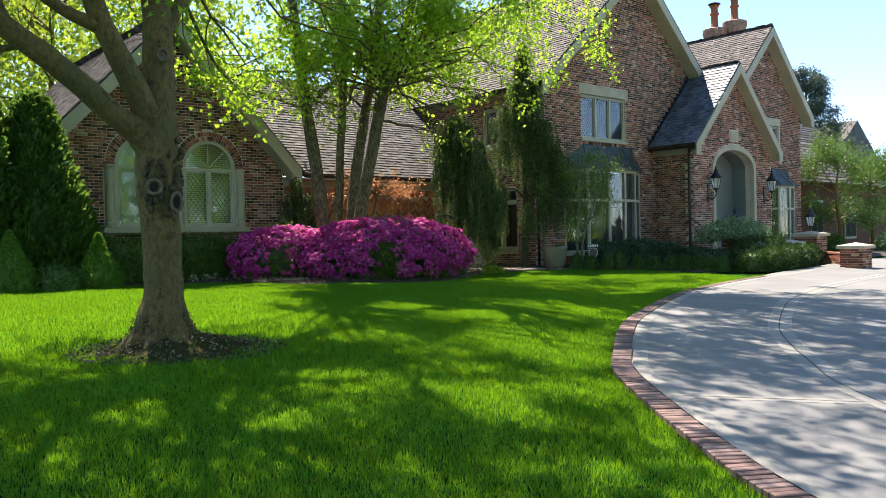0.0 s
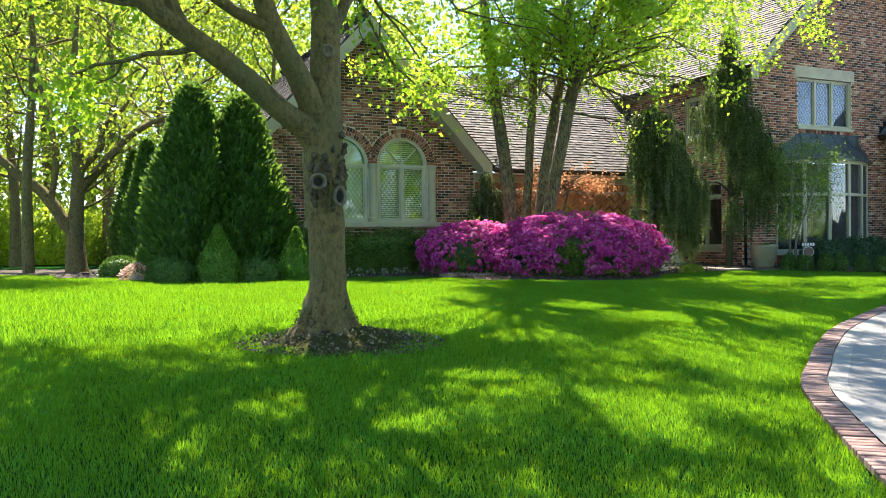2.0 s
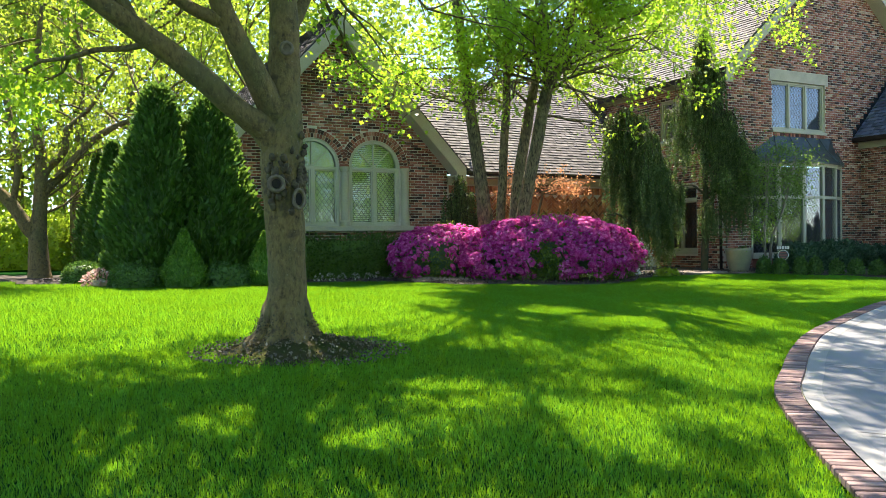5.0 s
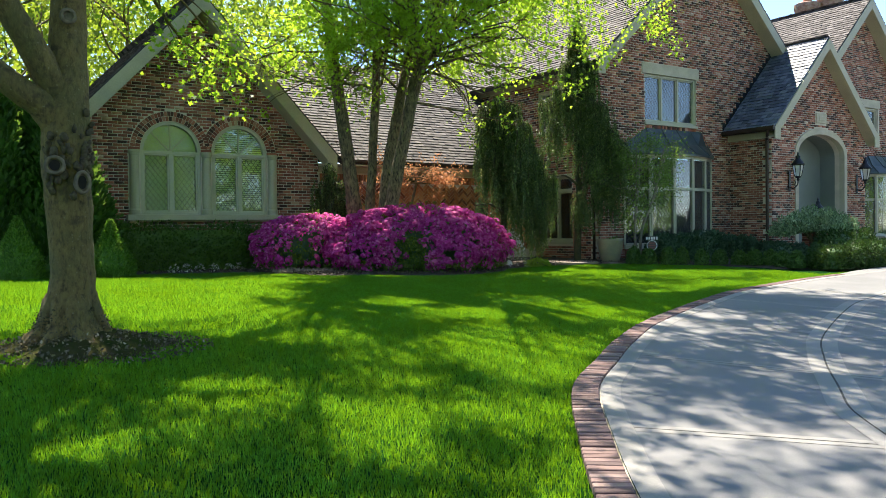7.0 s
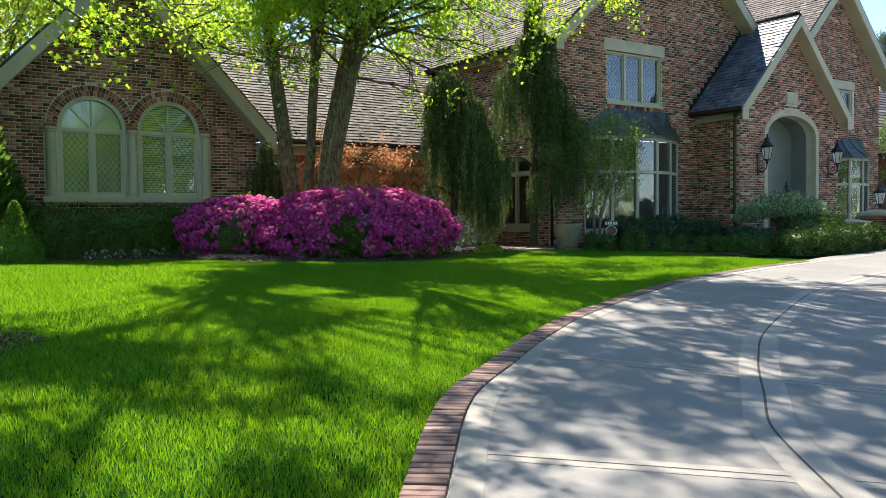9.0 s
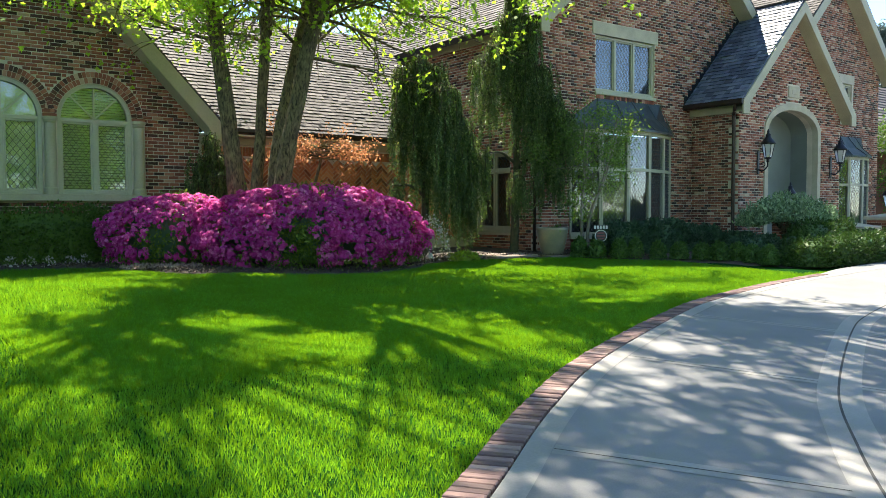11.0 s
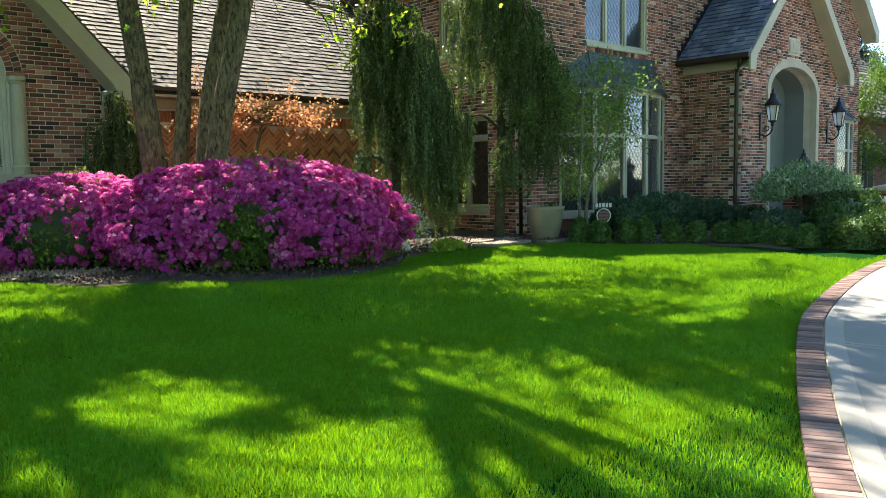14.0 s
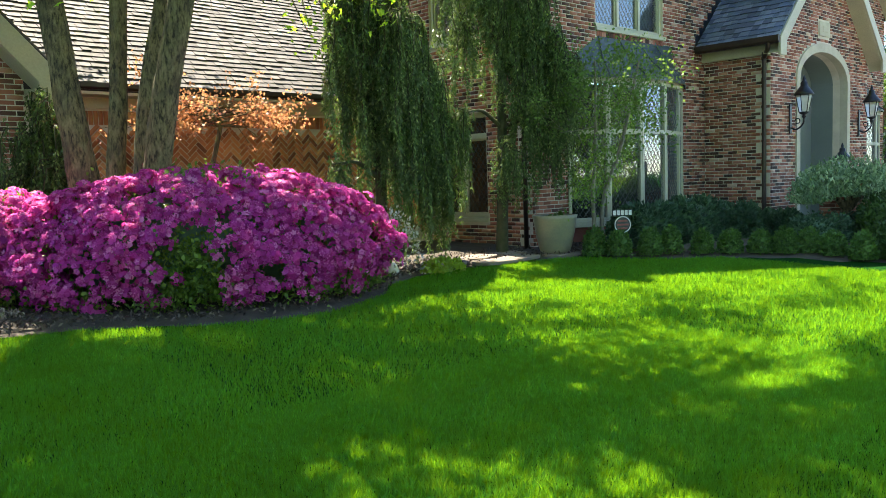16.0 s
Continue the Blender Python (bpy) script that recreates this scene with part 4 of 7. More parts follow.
# bow window of the main gable
def bow(x0, x1, y0, out, z0, z1, n, transom, roof_z, label):
    """A bow window of n upright lights, with a copper roof."""
    win = part("bow_window", bmesh.new(), frame_mat, house, label)
    half, c = (x1 - x0) / 2, (x0 + x1) / 2
    R = (half * half + out * out) / (2 * out)
    a0 = math.asin(half / R)
    ang = [-a0 + 2 * a0 * k / n for k in range(n + 1)]
    pts = [(c + R * math.sin(a), y0 - (R * math.cos(a) - (R - out))) for a in ang]
    for k in range(n):
        A, B = Vector(pts[k]), Vector(pts[k + 1])
        e = (B - A).normalized()
        nrm = Vector((-e.y, e.x))
        L = (B - A).length
        put = lambda u, z, d=0.0, A=A, e=e, nrm=nrm: (A.x + e.x * u + nrm.x * d, A.y + e.y * u + nrm.y * d, z)  # noqa: E731
        rects = [(0, 0.05, z0, z1), (L - 0.05, L, z0, z1), (0.05, L - 0.05, z0, z0 + 0.06), (0.05, L - 0.05, z1 - 0.07, z1), (0.05, L - 0.05, transom - 0.04, transom + 0.04)]
        bars("window_frame", rects, put, -0.03, 0.07, frame_mat, win)
        for lo, hi in ((z0 + 0.06, transom - 0.04), (transom + 0.04, z1 - 0.07)):
            glazed(win, put, 0.05, L - 0.05, lo, hi, 0.02)
    # roof: sheets rising to the wall, with standing seams
    top = [(c + (p[0] - c) * 0.78, y0 + 0.01) for p in pts]
    lowz, eave = z1 + 0.06, [(c + (p[0] - c) * 1.06, y0 - (y0 - p[1]) * 1.2 - 0.04) for p in pts]
    bm = bmesh.new()
    va, vb = [bm.verts.new((*p, lowz)) for p in eave], [bm.verts.new((*p, roof_z)) for p in top]
    mid = [bm.verts.new(((p[0] + q[0]) / 2 * 1.0, (p[1] + q[1]) / 2 + 0.03, (lowz + roof_z) / 2 - 0.06)) for p, q in zip(eave, top)]
    for k in range(n):
        bm.faces.new((va[k], va[k + 1], mid[k + 1], mid[k]))
        bm.faces.new((mid[k], mid[k + 1], vb[k + 1], vb[k]))
    lo = [bm.verts.new((*p, lowz - 0.05)) for p in eave]
    for k in range(n):
        bm.faces.new((lo[k], lo[k + 1], va[k + 1], va[k]))
    for s in (0, n):
        w0 = bm.verts.new((eave[s][0], y0 + 0.01, lowz - 0.05))
        bm.faces.new((va[s], mid[s], vb[s], w0, lo[s]))
    roof = part("bow_roof", bm, patina_mat, win, "dark weathered copper roof")
    seams = [tube([(*eave[k], lowz + 0.01), ((eave[k][0] + top[k][0]) / 2, (eave[k][1] + top[k][1]) / 2 + 0.03, (lowz + roof_z) / 2 - 0.05), (*top[k], roof_z + 0.01)], [0.014] * 3, 6) for k in range(n + 1)]
    part_np("seam", *joined(seams), patina_mat, win)
    bm = bmesh.new()
    prism(bm, [(p[0], p[1] - 0.05) for p in pts] + [(x1, y0), (x0, y0)], "z", z1, z1 + 0.055)
    part("cornice", bm, frame_mat, win, bevel=0.005)
    bm = bmesh.new()
    prism(bm, [(p[0], p[1] - 0.06) for p in pts] + [(x1, y0), (x0, y0)], "z", z0 - 0.1, z0 - 0.002)
    part("window_sill", bm, frame_mat, win, bevel=0.005)
    bm = bmesh.new()
    prism(bm, [(p[0], p[1] + 0.02) for p in pts] + [(x1, y0 + 0.02), (x0, y0 + 0.02)], "z", 0.4, z0 - 0.102)
    part("apron", bm, brick_mat, win)
    # block behind the bow, painted near-black for the room's shade
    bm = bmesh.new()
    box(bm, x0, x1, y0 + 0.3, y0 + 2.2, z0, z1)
    part("room_shell", bm, room_shade_mat, win)
    return win


bow(BAY[0], BAY[1], YM, 0.55, 1.3, 3.78, 5, 2.86, 4.62, "five-light leaded bow window with copper roof")

# entry gable
YE = 15.43
ETOP = [(23.85, 4.75), (26.3, 7.2), (28.85, 4.62)]
DOORWAY = (25.13, 27.6, 0.6, 3.98, 0.62)
wall_e = wall("y", YE, ETOP, 0.3, [DOORWAY], label="red brick entry gable wall")
lay_bricks(wall_e, "y", YE, ETOP, 0.62, [(DOORWAY[0] - 0.15, DOORWAY[1] + 0.15, 0.3, 3.98, 0.8), (26.05, 26.65, 4.9, 5.27, 0)], (23.9, 24.95, 1.0, 4.3), 4, 260)
wall_e2 = wall("x", 23.85, [(15.44, 4.75), (16.86, 4.75)], 0.3, [], label="brick side wall of the entry")
lay_bricks(wall_e2, "x", 23.85, [(15.43, 4.6), (16.87, 4.6)], 0.62, [], None, 5)
wall("x", 28.56, [(15.72, 4.62), (16.86, 4.62)], 0.3, [], recess=0.0)
c, hw = (DOORWAY[0] + DOORWAY[1]) / 2, (DOORWAY[1] - DOORWAY[0]) / 2
line = lambda g, rise: [(c - (hw + g), 0.7)] + [(c - (hw + g) * math.cos(math.pi * k / 28), 3.98 + rise * math.sin(math.pi * k / 28)) for k in range(29)] + [(c + (hw + g), 0.7)]  # noqa: E731
bm = bmesh.new()
outer, inner = line(0.15, 0.80), line(-0.008, 0.612)
for k in range(len(outer) - 1):
    prism(bm, [outer[k], outer[k + 1], inner[k + 1], inner[k]], "y", YE - 0.03, YE + 0.14)
bmesh.ops.remove_doubles(bm, verts=bm.verts, dist=1e-4)
part("door_surround", bm, stone_mat, house, "pale limestone arched surround")
bm = bmesh.new()
outer, inner = line(0.1, 0.72), line(0.006, 0.622)
for k in range(len(outer) - 1):
    prism(bm, [outer[k], outer[k + 1], inner[k + 1], inner[k]], "y", YE + 0.142, YE + 0.81)
bmesh.ops.remove_doubles(bm, verts=bm.verts, dist=1e-4)
part("door_reveal", bm, door_mat, house, "grey-green painted reveal of the doorway")
bm = bmesh.new()
prism(bm, line(0.1, 0.7), "y", YE + 0.8, YE + 0.9)
door = part("door", bm, door_mat, house, "grey-green painted arched entrance door")
part("plaque", boxed(26.08, 26.62, YE - 0.03, YE + 0.03, 4.93, 5.24), stone_mat, house, "pale carved date stone", bevel=0.01)
part("plaque_relief", boxed(26.22, 26.5, YE - 0.042, YE - 0.03, 5.02, 5.15), stone_mat, house, bevel=0.006)
part("frieze_board", boxed(23.74, 23.845, 15.44, 16.86, 4.36, 4.6), trim_mat, house, bevel=0.006)
part("gutter", prism(bmesh.new(), [(23.42, 4.66), (23.42, 4.56), (23.46, 4.52), (23.54, 4.52), (23.54, 4.66)], "y", 15.08, 16.84), gutter_mat, house, "dark bronze gutter")
part_np("downspout", *tube(smooth_line([(23.48, 15.3, 4.55), (23.52, 15.34, 4.42), (23.72, 15.5, 4.3), (23.76, 15.52, 4.1), (23.76, 15.52, 0.7)], 5), [0.045] * 21, 10), gutter_mat, house, "dark bronze downspout", True)

# right gable
RTOP = [(28.1, 6.5), (31.15, 9.5), (34.1, 6.5)]
RWIN, RBAY = (30.5, 32.3, 4.75, 6.0, 0.0), (31.0, 33.2, 1.2, 3.6, 0.0)
wall_r = wall("y", YM + 0.004, RTOP, 0.3, [RWIN, RBAY], label="far red brick gable wall")
lay_bricks(wall_r, "y", YM + 0.004, RTOP, 0.62, [(RWIN[0] - 0.11, RWIN[1] + 0.11, RWIN[2] - 0.08, 6.3, 0), RBAY], None, 6)
casement("y", YM, *RWIN[:4], 2, lintel=0.3, blind="curtain", label="leaded casement window upstairs")
bow(RBAY[0], RBAY[1], YM, 0.5, 1.25, 3.58, 4, 2.7, 4.3, "four-light leaded bow window with copper roof")
wall("x", 33.79, [(16.95, 6.5), (26, 6.5)], 0.3, [], recess=0.0)
part("wall", boxed(5.5, 34.0, 26.8, 27.1, 0.3, 3.4), brick_mat, house)
part("wall", boxed(5.45, 5.75, 19.72, 26.8, 0.3, 3.7), brick_mat, house)

# ---- roofs ----
def shingled(o, u, w, width, rise, span, stretch=None, limit=300, seed=0, label="", expo=0.137, mats=None):
    """A slope of split shakes: o the lower left corner, u along the eaves, w up the slope; span(s) gives the ends at a height along the slope."""
    r = np.random.default_rng(seed)
    o, u, w = Vector(o), Vector(u).normalized(), Vector(w).normalized()
    nrm = u.cross(w)
    if nrm.z < 0:
        nrm = -nrm
    bm = bmesh.new()
    steps = 14
    low = []
    for k in range(steps + 1):
        s = rise * k / steps
        a, b = span(s)
        low.append([bm.verts.new(o + u * t + w * s + nrm * d) for t in (a, b) for d in (-0.14, 0.0)])
    for p, q in zip(low, low[1:]):
        for i, j in ((1, 3), (0, 2), (0, 1), (2, 3)):
            bm.faces.new((p[i], p[j], q[j], q[i]))
    bm.faces.new((low[0][0], low[0][1], low[0][3], low[0][2]))
    bm.faces.new((low[-1][0], low[-1][1], low[-1][3], low[-1][2]))
    roof = part("roof", bm, (mats or (shake_mat, 0))[0], house, label)
    vs, k, made = [], 0, 0
    O, U, W, N = (np.array(x) for x in (o, u, w, nrm))
    while k * expo < rise:
        s = k * expo
        a, b = span(s + expo * 0.4)
        t = a - r.uniform(0, 0.1)
        while t < b:
            wd = r.uniform(0.09, 0.24)
            t0, t1 = max(t, a), min(t + wd - 0.006, b)
            t += wd
            if t1 - t0 < 0.03:
                continue
            th = r.uniform(0.02, 0.034)
            s0 = s + r.uniform(-0.012, 0.012)
            c = []
            for ss, hh in ((s0, th), (s0 + expo * 1.25, 0.006)):
                for tt in (t0, t1):
                    c.append(O + U * tt + W * ss + N * hh)
            for tt in (t0, t1):
                c.append(O + U * tt + W * s0 + N * 0.0)
            if stretch and made < limit and stretch[0] < t0 < stretch[1] and stretch[2] < s < stretch[3]:
                v6 = np.array(c)
                ctr = v6.mean(0)
                me = bpy.data.meshes.new("shake")
                me.from_pydata((v6 - ctr).tolist(), [], [(0, 1, 3, 2), (4, 5, 1, 0), (0, 2, 4), (1, 5, 3)])
                me.materials.append((mats or (shake_mat, shake_piece_mat))[1])
                ob = new("shake", me)
                ob.matrix_basis = Matrix.Translation(ctr)
                under(ob, roof)
                made += 1
            else:
                vs.append(np.array(c))
        k += 1
    v = np.concatenate(vs)
    n = np.arange(len(vs))[:, None] * 6
    q = np.concatenate([n + np.array([[0, 1, 3, 2]]), n + np.array([[4, 5, 1, 0]]), n + np.array([[0, 2, 4, 4]]), n + np.array([[1, 5, 3, 3]])])
    me = bpy.data.meshes.new("shakes")
    me.from_pydata(v.tolist(), [], [tuple(dict.fromkeys(x)) for x in q.tolist()])
    me.materials.append((mats or (shake_mat, 0))[0])
    tagged(under(new("shakes", me), roof), kind="stuff")
    return roof


def slope(x0, z0, x1, z1):
    return (x1 - x0, 0, z1 - z0), math.hypot(x1 - x0, z1 - z0)


w_, l_ = slope(5.05, 3.62, 8.35, 7.12)
shingled((5.05, 27, 3.62), (0, -1, 0), w_, 8, l_, lambda s: (0, 8.0), None, 0, 11, "weathered cedar shake roof slope")
w_, l_ = slope(11.65, 3.62, 8.35, 7.12)
shingled((11.65, 19.0, 3.62), (0, 1, 0), w_, 8, l_, lambda s: (0, 8.0 if s > 0.3 else 0.6), None, 0, 12, "weathered cedar shake roof slope")
LK = 0.79
shingled((8.35, 18.98, 3.53), (1, 0, 0), (0, 1, LK), 10, 4.05 * math.hypot(1, LK), lambda s: (max(0.0, (7.16 - 3.53 - s * LK / math.hypot(1, LK)) / 1.06), 9.95), (6.0, 9.0, 0.0, 2.4), 300, 13, "long weathered cedar shake roof")
w_, l_ = slope(17.88, 6.18, 22.7, 10.55)
shingled((17.88, 27.0, 6.18), (0, -1, 0), w_, 10.5, l_, lambda s: (0, 10.55), (7.0, 10.5, 0.0, 2.0), 200, 14, "steep weathered cedar shake roof")
w_, l_ = slope(27.4, 6.28, 22.7, 10.55)
shingled((27.4, 16.45, 6.28), (0, 1, 0), w_, 10.5, l_, lambda s: (0, 10.55), None, 0, 15)
w_, l_ = slope(23.47, 4.62, 26.25, 7.5)
# this slope is coloured blue for its shade; the other keeps plain shakes
shingled((23.47, 19.0, 4.62), (0, -1, 0), w_, 4, l_, lambda s: (2.15 if s < 3.4 else 0.0, 3.9), (2.2, 3.9, 0.0, 3.2), 160, 16, "shake roof of the entry, sky-blue shade in its colour", 0.15, (shaded_shake_mat, shaded_shake_piece_mat))
w_, l_ = slope(29.1, 4.62, 26.25, 7.5)
shingled((29.1, 15.1, 4.62), (0, 1, 0), w_, 4, l_, lambda s: (0, 3.9), None, 0, 17)
w_, l_ = slope(27.8, 6.45, 31.15, 9.78)
shingled((27.8, 26.0, 6.45), (0, -1, 0), w_, 9.5, l_, lambda s: (0, 9.55), None, 0, 18, "weathered cedar shake roof slope")
w_, l_ = slope(34.5, 6.45, 31.15, 9.78)
shingled((34.5, 16.45, 6.45), (0, 1, 0), w_, 9.5, l_, lambda s: (0, 9.55), None, 0, 19)


def rake(peak, left, right, y, yw, wide=0.3, ends=(True, True)):
    """Fascia boards and soffit along the two rakes of a gable: peak and feet (x, z) of the roof's edge."""
    for (fx, fz), on, sgn in ((left, ends[0], -1), (right, ends[1], 1)):
        px_, pz = peak
        e = Vector((fx - px_, fz - pz)).normalized()
        n = Vector((-e.y, e.x))
        if n.y > 0:
            n = -n
        lowp = (px_, pz - wide / abs(n.y))
        foot = Vector((fx, fz)) + n * wide
        outline = [(px_, pz), (fx, fz), (fx, fz - 0.33) if on else (fx + n.x * wide, fz + n.y * wide), (fx - sgn * 0.26, fz - 0.33) if on else (fx + n.x * wide, fz + n.y * wide)]
        if on:
            t = (fx - sgn * 0.26 - px_) / (fx - px_)
            outline.append((fx - sgn * 0.26, lowp[1] + (fz - pz) * t))
        else:
            outline = outline[:3]
        outline.append(lowp)
        part("fascia", prism(bmesh.new(), outline, "y", y - 0.035, y + 0.015), trim_mat, house, "pale painted gable board", bevel=0.004)
        sof = [(px_, lowp[1] + 0.02), (fx - sgn * 0.05, lowp[1] + 0.02 + (fz - pz) * abs((fx - sgn * 0.05 - px_) / (fx - px_)))]
        part("soffit", prism(bmesh.new(), [sof[0], sof[1], (sof[1][0], sof[1][1] - 0.03), (sof[0][0], sof[0][1] - 0.03)], "y", y + 0.015, yw + 0.01), trim_mat, house)


rake((8.35, 7.08), (5.1, 3.63), (11.6, 3.63), 19.0, YL, 0.26)
rake((22.7, 10.5), (17.93, 6.17), (27.35, 6.27), 16.47, YM, 0.26)
rake((26.25, 7.46), (23.5, 4.62), (29.05, 4.62), 15.1, YE, 0.22)
rake((31.15, 9.74), (27.85, 6.45), (34.45, 6.45), 16.47, YM, 0.26)
# stepped flashing where the entry roof meets the wall
steps = []
for k in range(17):
    x = 23.5 + k * 0.165
    z = 4.62 + (x - 23.47) * 1.036 + 0.02
    steps.append((x, x + 0.2, z, z + 0.24))
bars("flashing", steps, lambda u, z, d=0.0: (u, YM + d, z), -0.014, -0.004, iron_mat, house, "dark stepped flashing")

# chimney stacks with pots
stack_mat = plain("stack_brick", (0.30, 0.15, 0.10), (0.42, 0.29, 0.22), 9, 0.85, grain=30, bump=0.5)


def chimney(x, y, z0, top):
    st = part("chimney", lathe(bmesh.new(), [(0.36, z0), (0.36, top - 0.62), (0.4, top - 0.56), (0.4, top - 0.5), (0.44, top - 0.36), (0.49, top - 0.22), (0.51, top - 0.12), (0.51, top), (0.4, top + 0.05)], (x, y, 0), 16), stack_mat, house, "round corbelled brick chimney stack")
    part("chimney_pot", lathe(bmesh.new(), [(0.2, top + 0.02), (0.2, top + 0.1), (0.155, top + 0.16), (0.145, top + 0.62), (0.19, top + 0.66), (0.19, top + 0.72), (0.15, top + 0.76), (0.14, top + 0.95), (0.2, top + 1.0), (0.2, top + 1.06)], (x, y, 0), 18), terracotta_mat, st, "red terracotta chimney pot", True)
    part("chimney_cap", lathe(bmesh.new(), [(0.16, top + 1.06), (0.26, top + 1.1), (0.26, top + 1.13), (0.05, top + 1.2)], (x, y, 0), 16), gutter_mat, st)


chimney(32.75, 19.9, 8.0, 10.55)
chimney(33.35, 19.3, 7.5, 10.85)

# ---- trees ----
def grow(start, aim, length, radius, level, r, out, tips, up=0.15, spread=0.75, fork=(3, 5), shrink=0.62, last=3):
    """A limb that bends and forks; adds (points, radii) to out and twig ends to tips."""
    n = 5
    p, d = np.array(start, float), np.array(aim, float)
    d /= np.linalg.norm(d)
    pts = [p.copy()]
    for _ in range(n):
        d = d + r.normal(0, 0.13, 3) + (0, 0, up * 0.25)
        d /= np.linalg.norm(d)
        p = p + d * length / n
        pts.append(p.copy())
    out.append((np.array(pts), np.linspace(radius, radius * 0.45, n + 1), level))
    if level >= last:
        tips += [(q, d) for q in pts[2:]]
        return
    for k in range(r.integers(*fork)):
        i = r.integers(2, n + 1)
        e = r.normal(0, 1, 3)
        e -= d * (e @ d)
        e /= np.linalg.norm(e)
        grow(pts[i], d + e * spread * r.uniform(0.6, 1.3), length * shrink * r.uniform(0.75, 1.2), radius * 0.5, level + 1, r, out, tips, up, spread, fork, shrink, last)


def around(tips, count, spread, r, droop=0.0):
    """Places round twig ends, with the way the leaves hang."""
    p = np.repeat(np.array([t[0] for t in tips]), count, 0)
    p = p + r.normal(0, spread, p.shape)
    p[:, 2] -= droop * np.abs(r.normal(0, 1, len(p)))
    return p


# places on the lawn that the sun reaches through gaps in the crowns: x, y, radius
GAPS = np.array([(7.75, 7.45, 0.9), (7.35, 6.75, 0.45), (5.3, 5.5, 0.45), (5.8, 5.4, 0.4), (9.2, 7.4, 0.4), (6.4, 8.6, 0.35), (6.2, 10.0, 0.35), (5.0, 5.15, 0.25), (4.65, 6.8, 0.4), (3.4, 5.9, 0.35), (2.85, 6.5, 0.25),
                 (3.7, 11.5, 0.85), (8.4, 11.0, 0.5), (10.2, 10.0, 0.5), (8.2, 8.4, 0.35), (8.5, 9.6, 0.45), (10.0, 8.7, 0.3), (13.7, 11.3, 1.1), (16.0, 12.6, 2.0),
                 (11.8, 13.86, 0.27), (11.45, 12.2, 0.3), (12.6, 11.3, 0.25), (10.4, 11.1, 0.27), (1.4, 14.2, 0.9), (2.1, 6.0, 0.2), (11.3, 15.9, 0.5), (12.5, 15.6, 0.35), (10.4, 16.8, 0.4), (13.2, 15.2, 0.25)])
# further small gaps, made up at random
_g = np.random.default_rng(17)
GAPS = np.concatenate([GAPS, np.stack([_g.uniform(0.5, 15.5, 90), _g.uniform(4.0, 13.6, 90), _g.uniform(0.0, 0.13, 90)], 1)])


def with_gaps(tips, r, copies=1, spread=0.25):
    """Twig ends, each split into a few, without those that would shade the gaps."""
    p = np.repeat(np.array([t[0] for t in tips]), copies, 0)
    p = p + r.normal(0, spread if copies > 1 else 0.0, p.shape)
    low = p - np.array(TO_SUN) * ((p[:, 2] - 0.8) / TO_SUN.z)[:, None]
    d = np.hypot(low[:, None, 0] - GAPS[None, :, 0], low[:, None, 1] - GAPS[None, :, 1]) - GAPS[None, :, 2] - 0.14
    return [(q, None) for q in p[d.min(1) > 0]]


def tree_of(name, at, label, trunks, tips, leaf, size, count, spread, bark, leafmat, r, droop=0.1, group="", sides=(12, 6)):
    """A tree: its wood (points, radii, level) and its leaves round the twig ends."""
    t = thing(name, at, label, "tree", group)
    big = [tube(p, q, sides[0], 0.05, i) for i, (p, q, l) in enumerate(trunks) if l == 0]
    thin = [tube(p, q, sides[1]) for p, q, l in trunks if l > 0]
    part_np("trunk", *joined(big), bark, t, smooth=True)
    if thin:
        part_np("branching", *joined(thin), bark, t, smooth=True, kind="stuff")
    if tips:
        c = around(tips, count, spread, r, droop)
        part_np("crown", *scattered(c, size, leaf, np.array((0, 0, -0.6)), 0.8, r), leafmat, t, kind="stuff")
    return t


def line_of(points, radii, steps=5):
    p = smooth_line(points, steps)
    return p, np.interp(np.linspace(0, 1, len(p)), np.linspace(0, 1, len(radii)), radii), 0


def crown_of(joints, targets, wood, tips, r, radius=0.03):
    """Boughs from the nearest joint of the stems to each target, with twigs at the end."""
    joints = np.array(joints)
    for q in targets:
        d = joints - q
        s = joints[np.argmin(np.linalg.norm(d * (1, 1, 1.5), axis=1) + 2.5 * np.maximum(0, d[:, 2] + 0.6))]
        m = (s + q) / 2 + r.normal(0, 0.25, 3) + (0, 0, 0.3)
        wood.append((smooth_line([s, m, q], 4), np.linspace(radius, radius * 0.4, 9), 1))
        tips += [(q + r.normal(0, 0.26, 3), q - m) for _ in range(3)] + [((q + m) / 2 + r.normal(0, 0.25, 3), q - m)]


def in_ball(n, centre, radii, r, hollow=0.45):
    p = r.normal(size=(n, 3))
    p /= np.linalg.norm(p, axis=1, keepdims=True)
    return np.array(centre) + p * np.array(radii) * (hollow + (1 - hollow) * r.uniform(0, 1, (n, 1)) ** 0.6)


# the maple on the lawn
r = np.random.default_rng(21)
MX, MY = 3.95, 8.9
mz = float(ground_z(MX, MY))
wood, tips = [], []
wood.append(line_of([(3.93, MY, mz - 0.08), (3.94, MY, mz + 0.12), (3.95, MY, mz + 0.35), (3.96, MY, 1.6), (3.94, MY, 2.2), (3.93, MY, 2.55), (3.95, MY, 3.17), (3.98, MY + 0.03, 3.69), (3.97, MY + 0.05, 4.2), (3.9, MY + 0.1, 5.6), (4.0, MY + 0.2, 7.4)],
                    [0.40, 0.29, 0.215, 0.185, 0.205, 0.222, 0.185, 0.148, 0.142, 0.12, 0.07]))
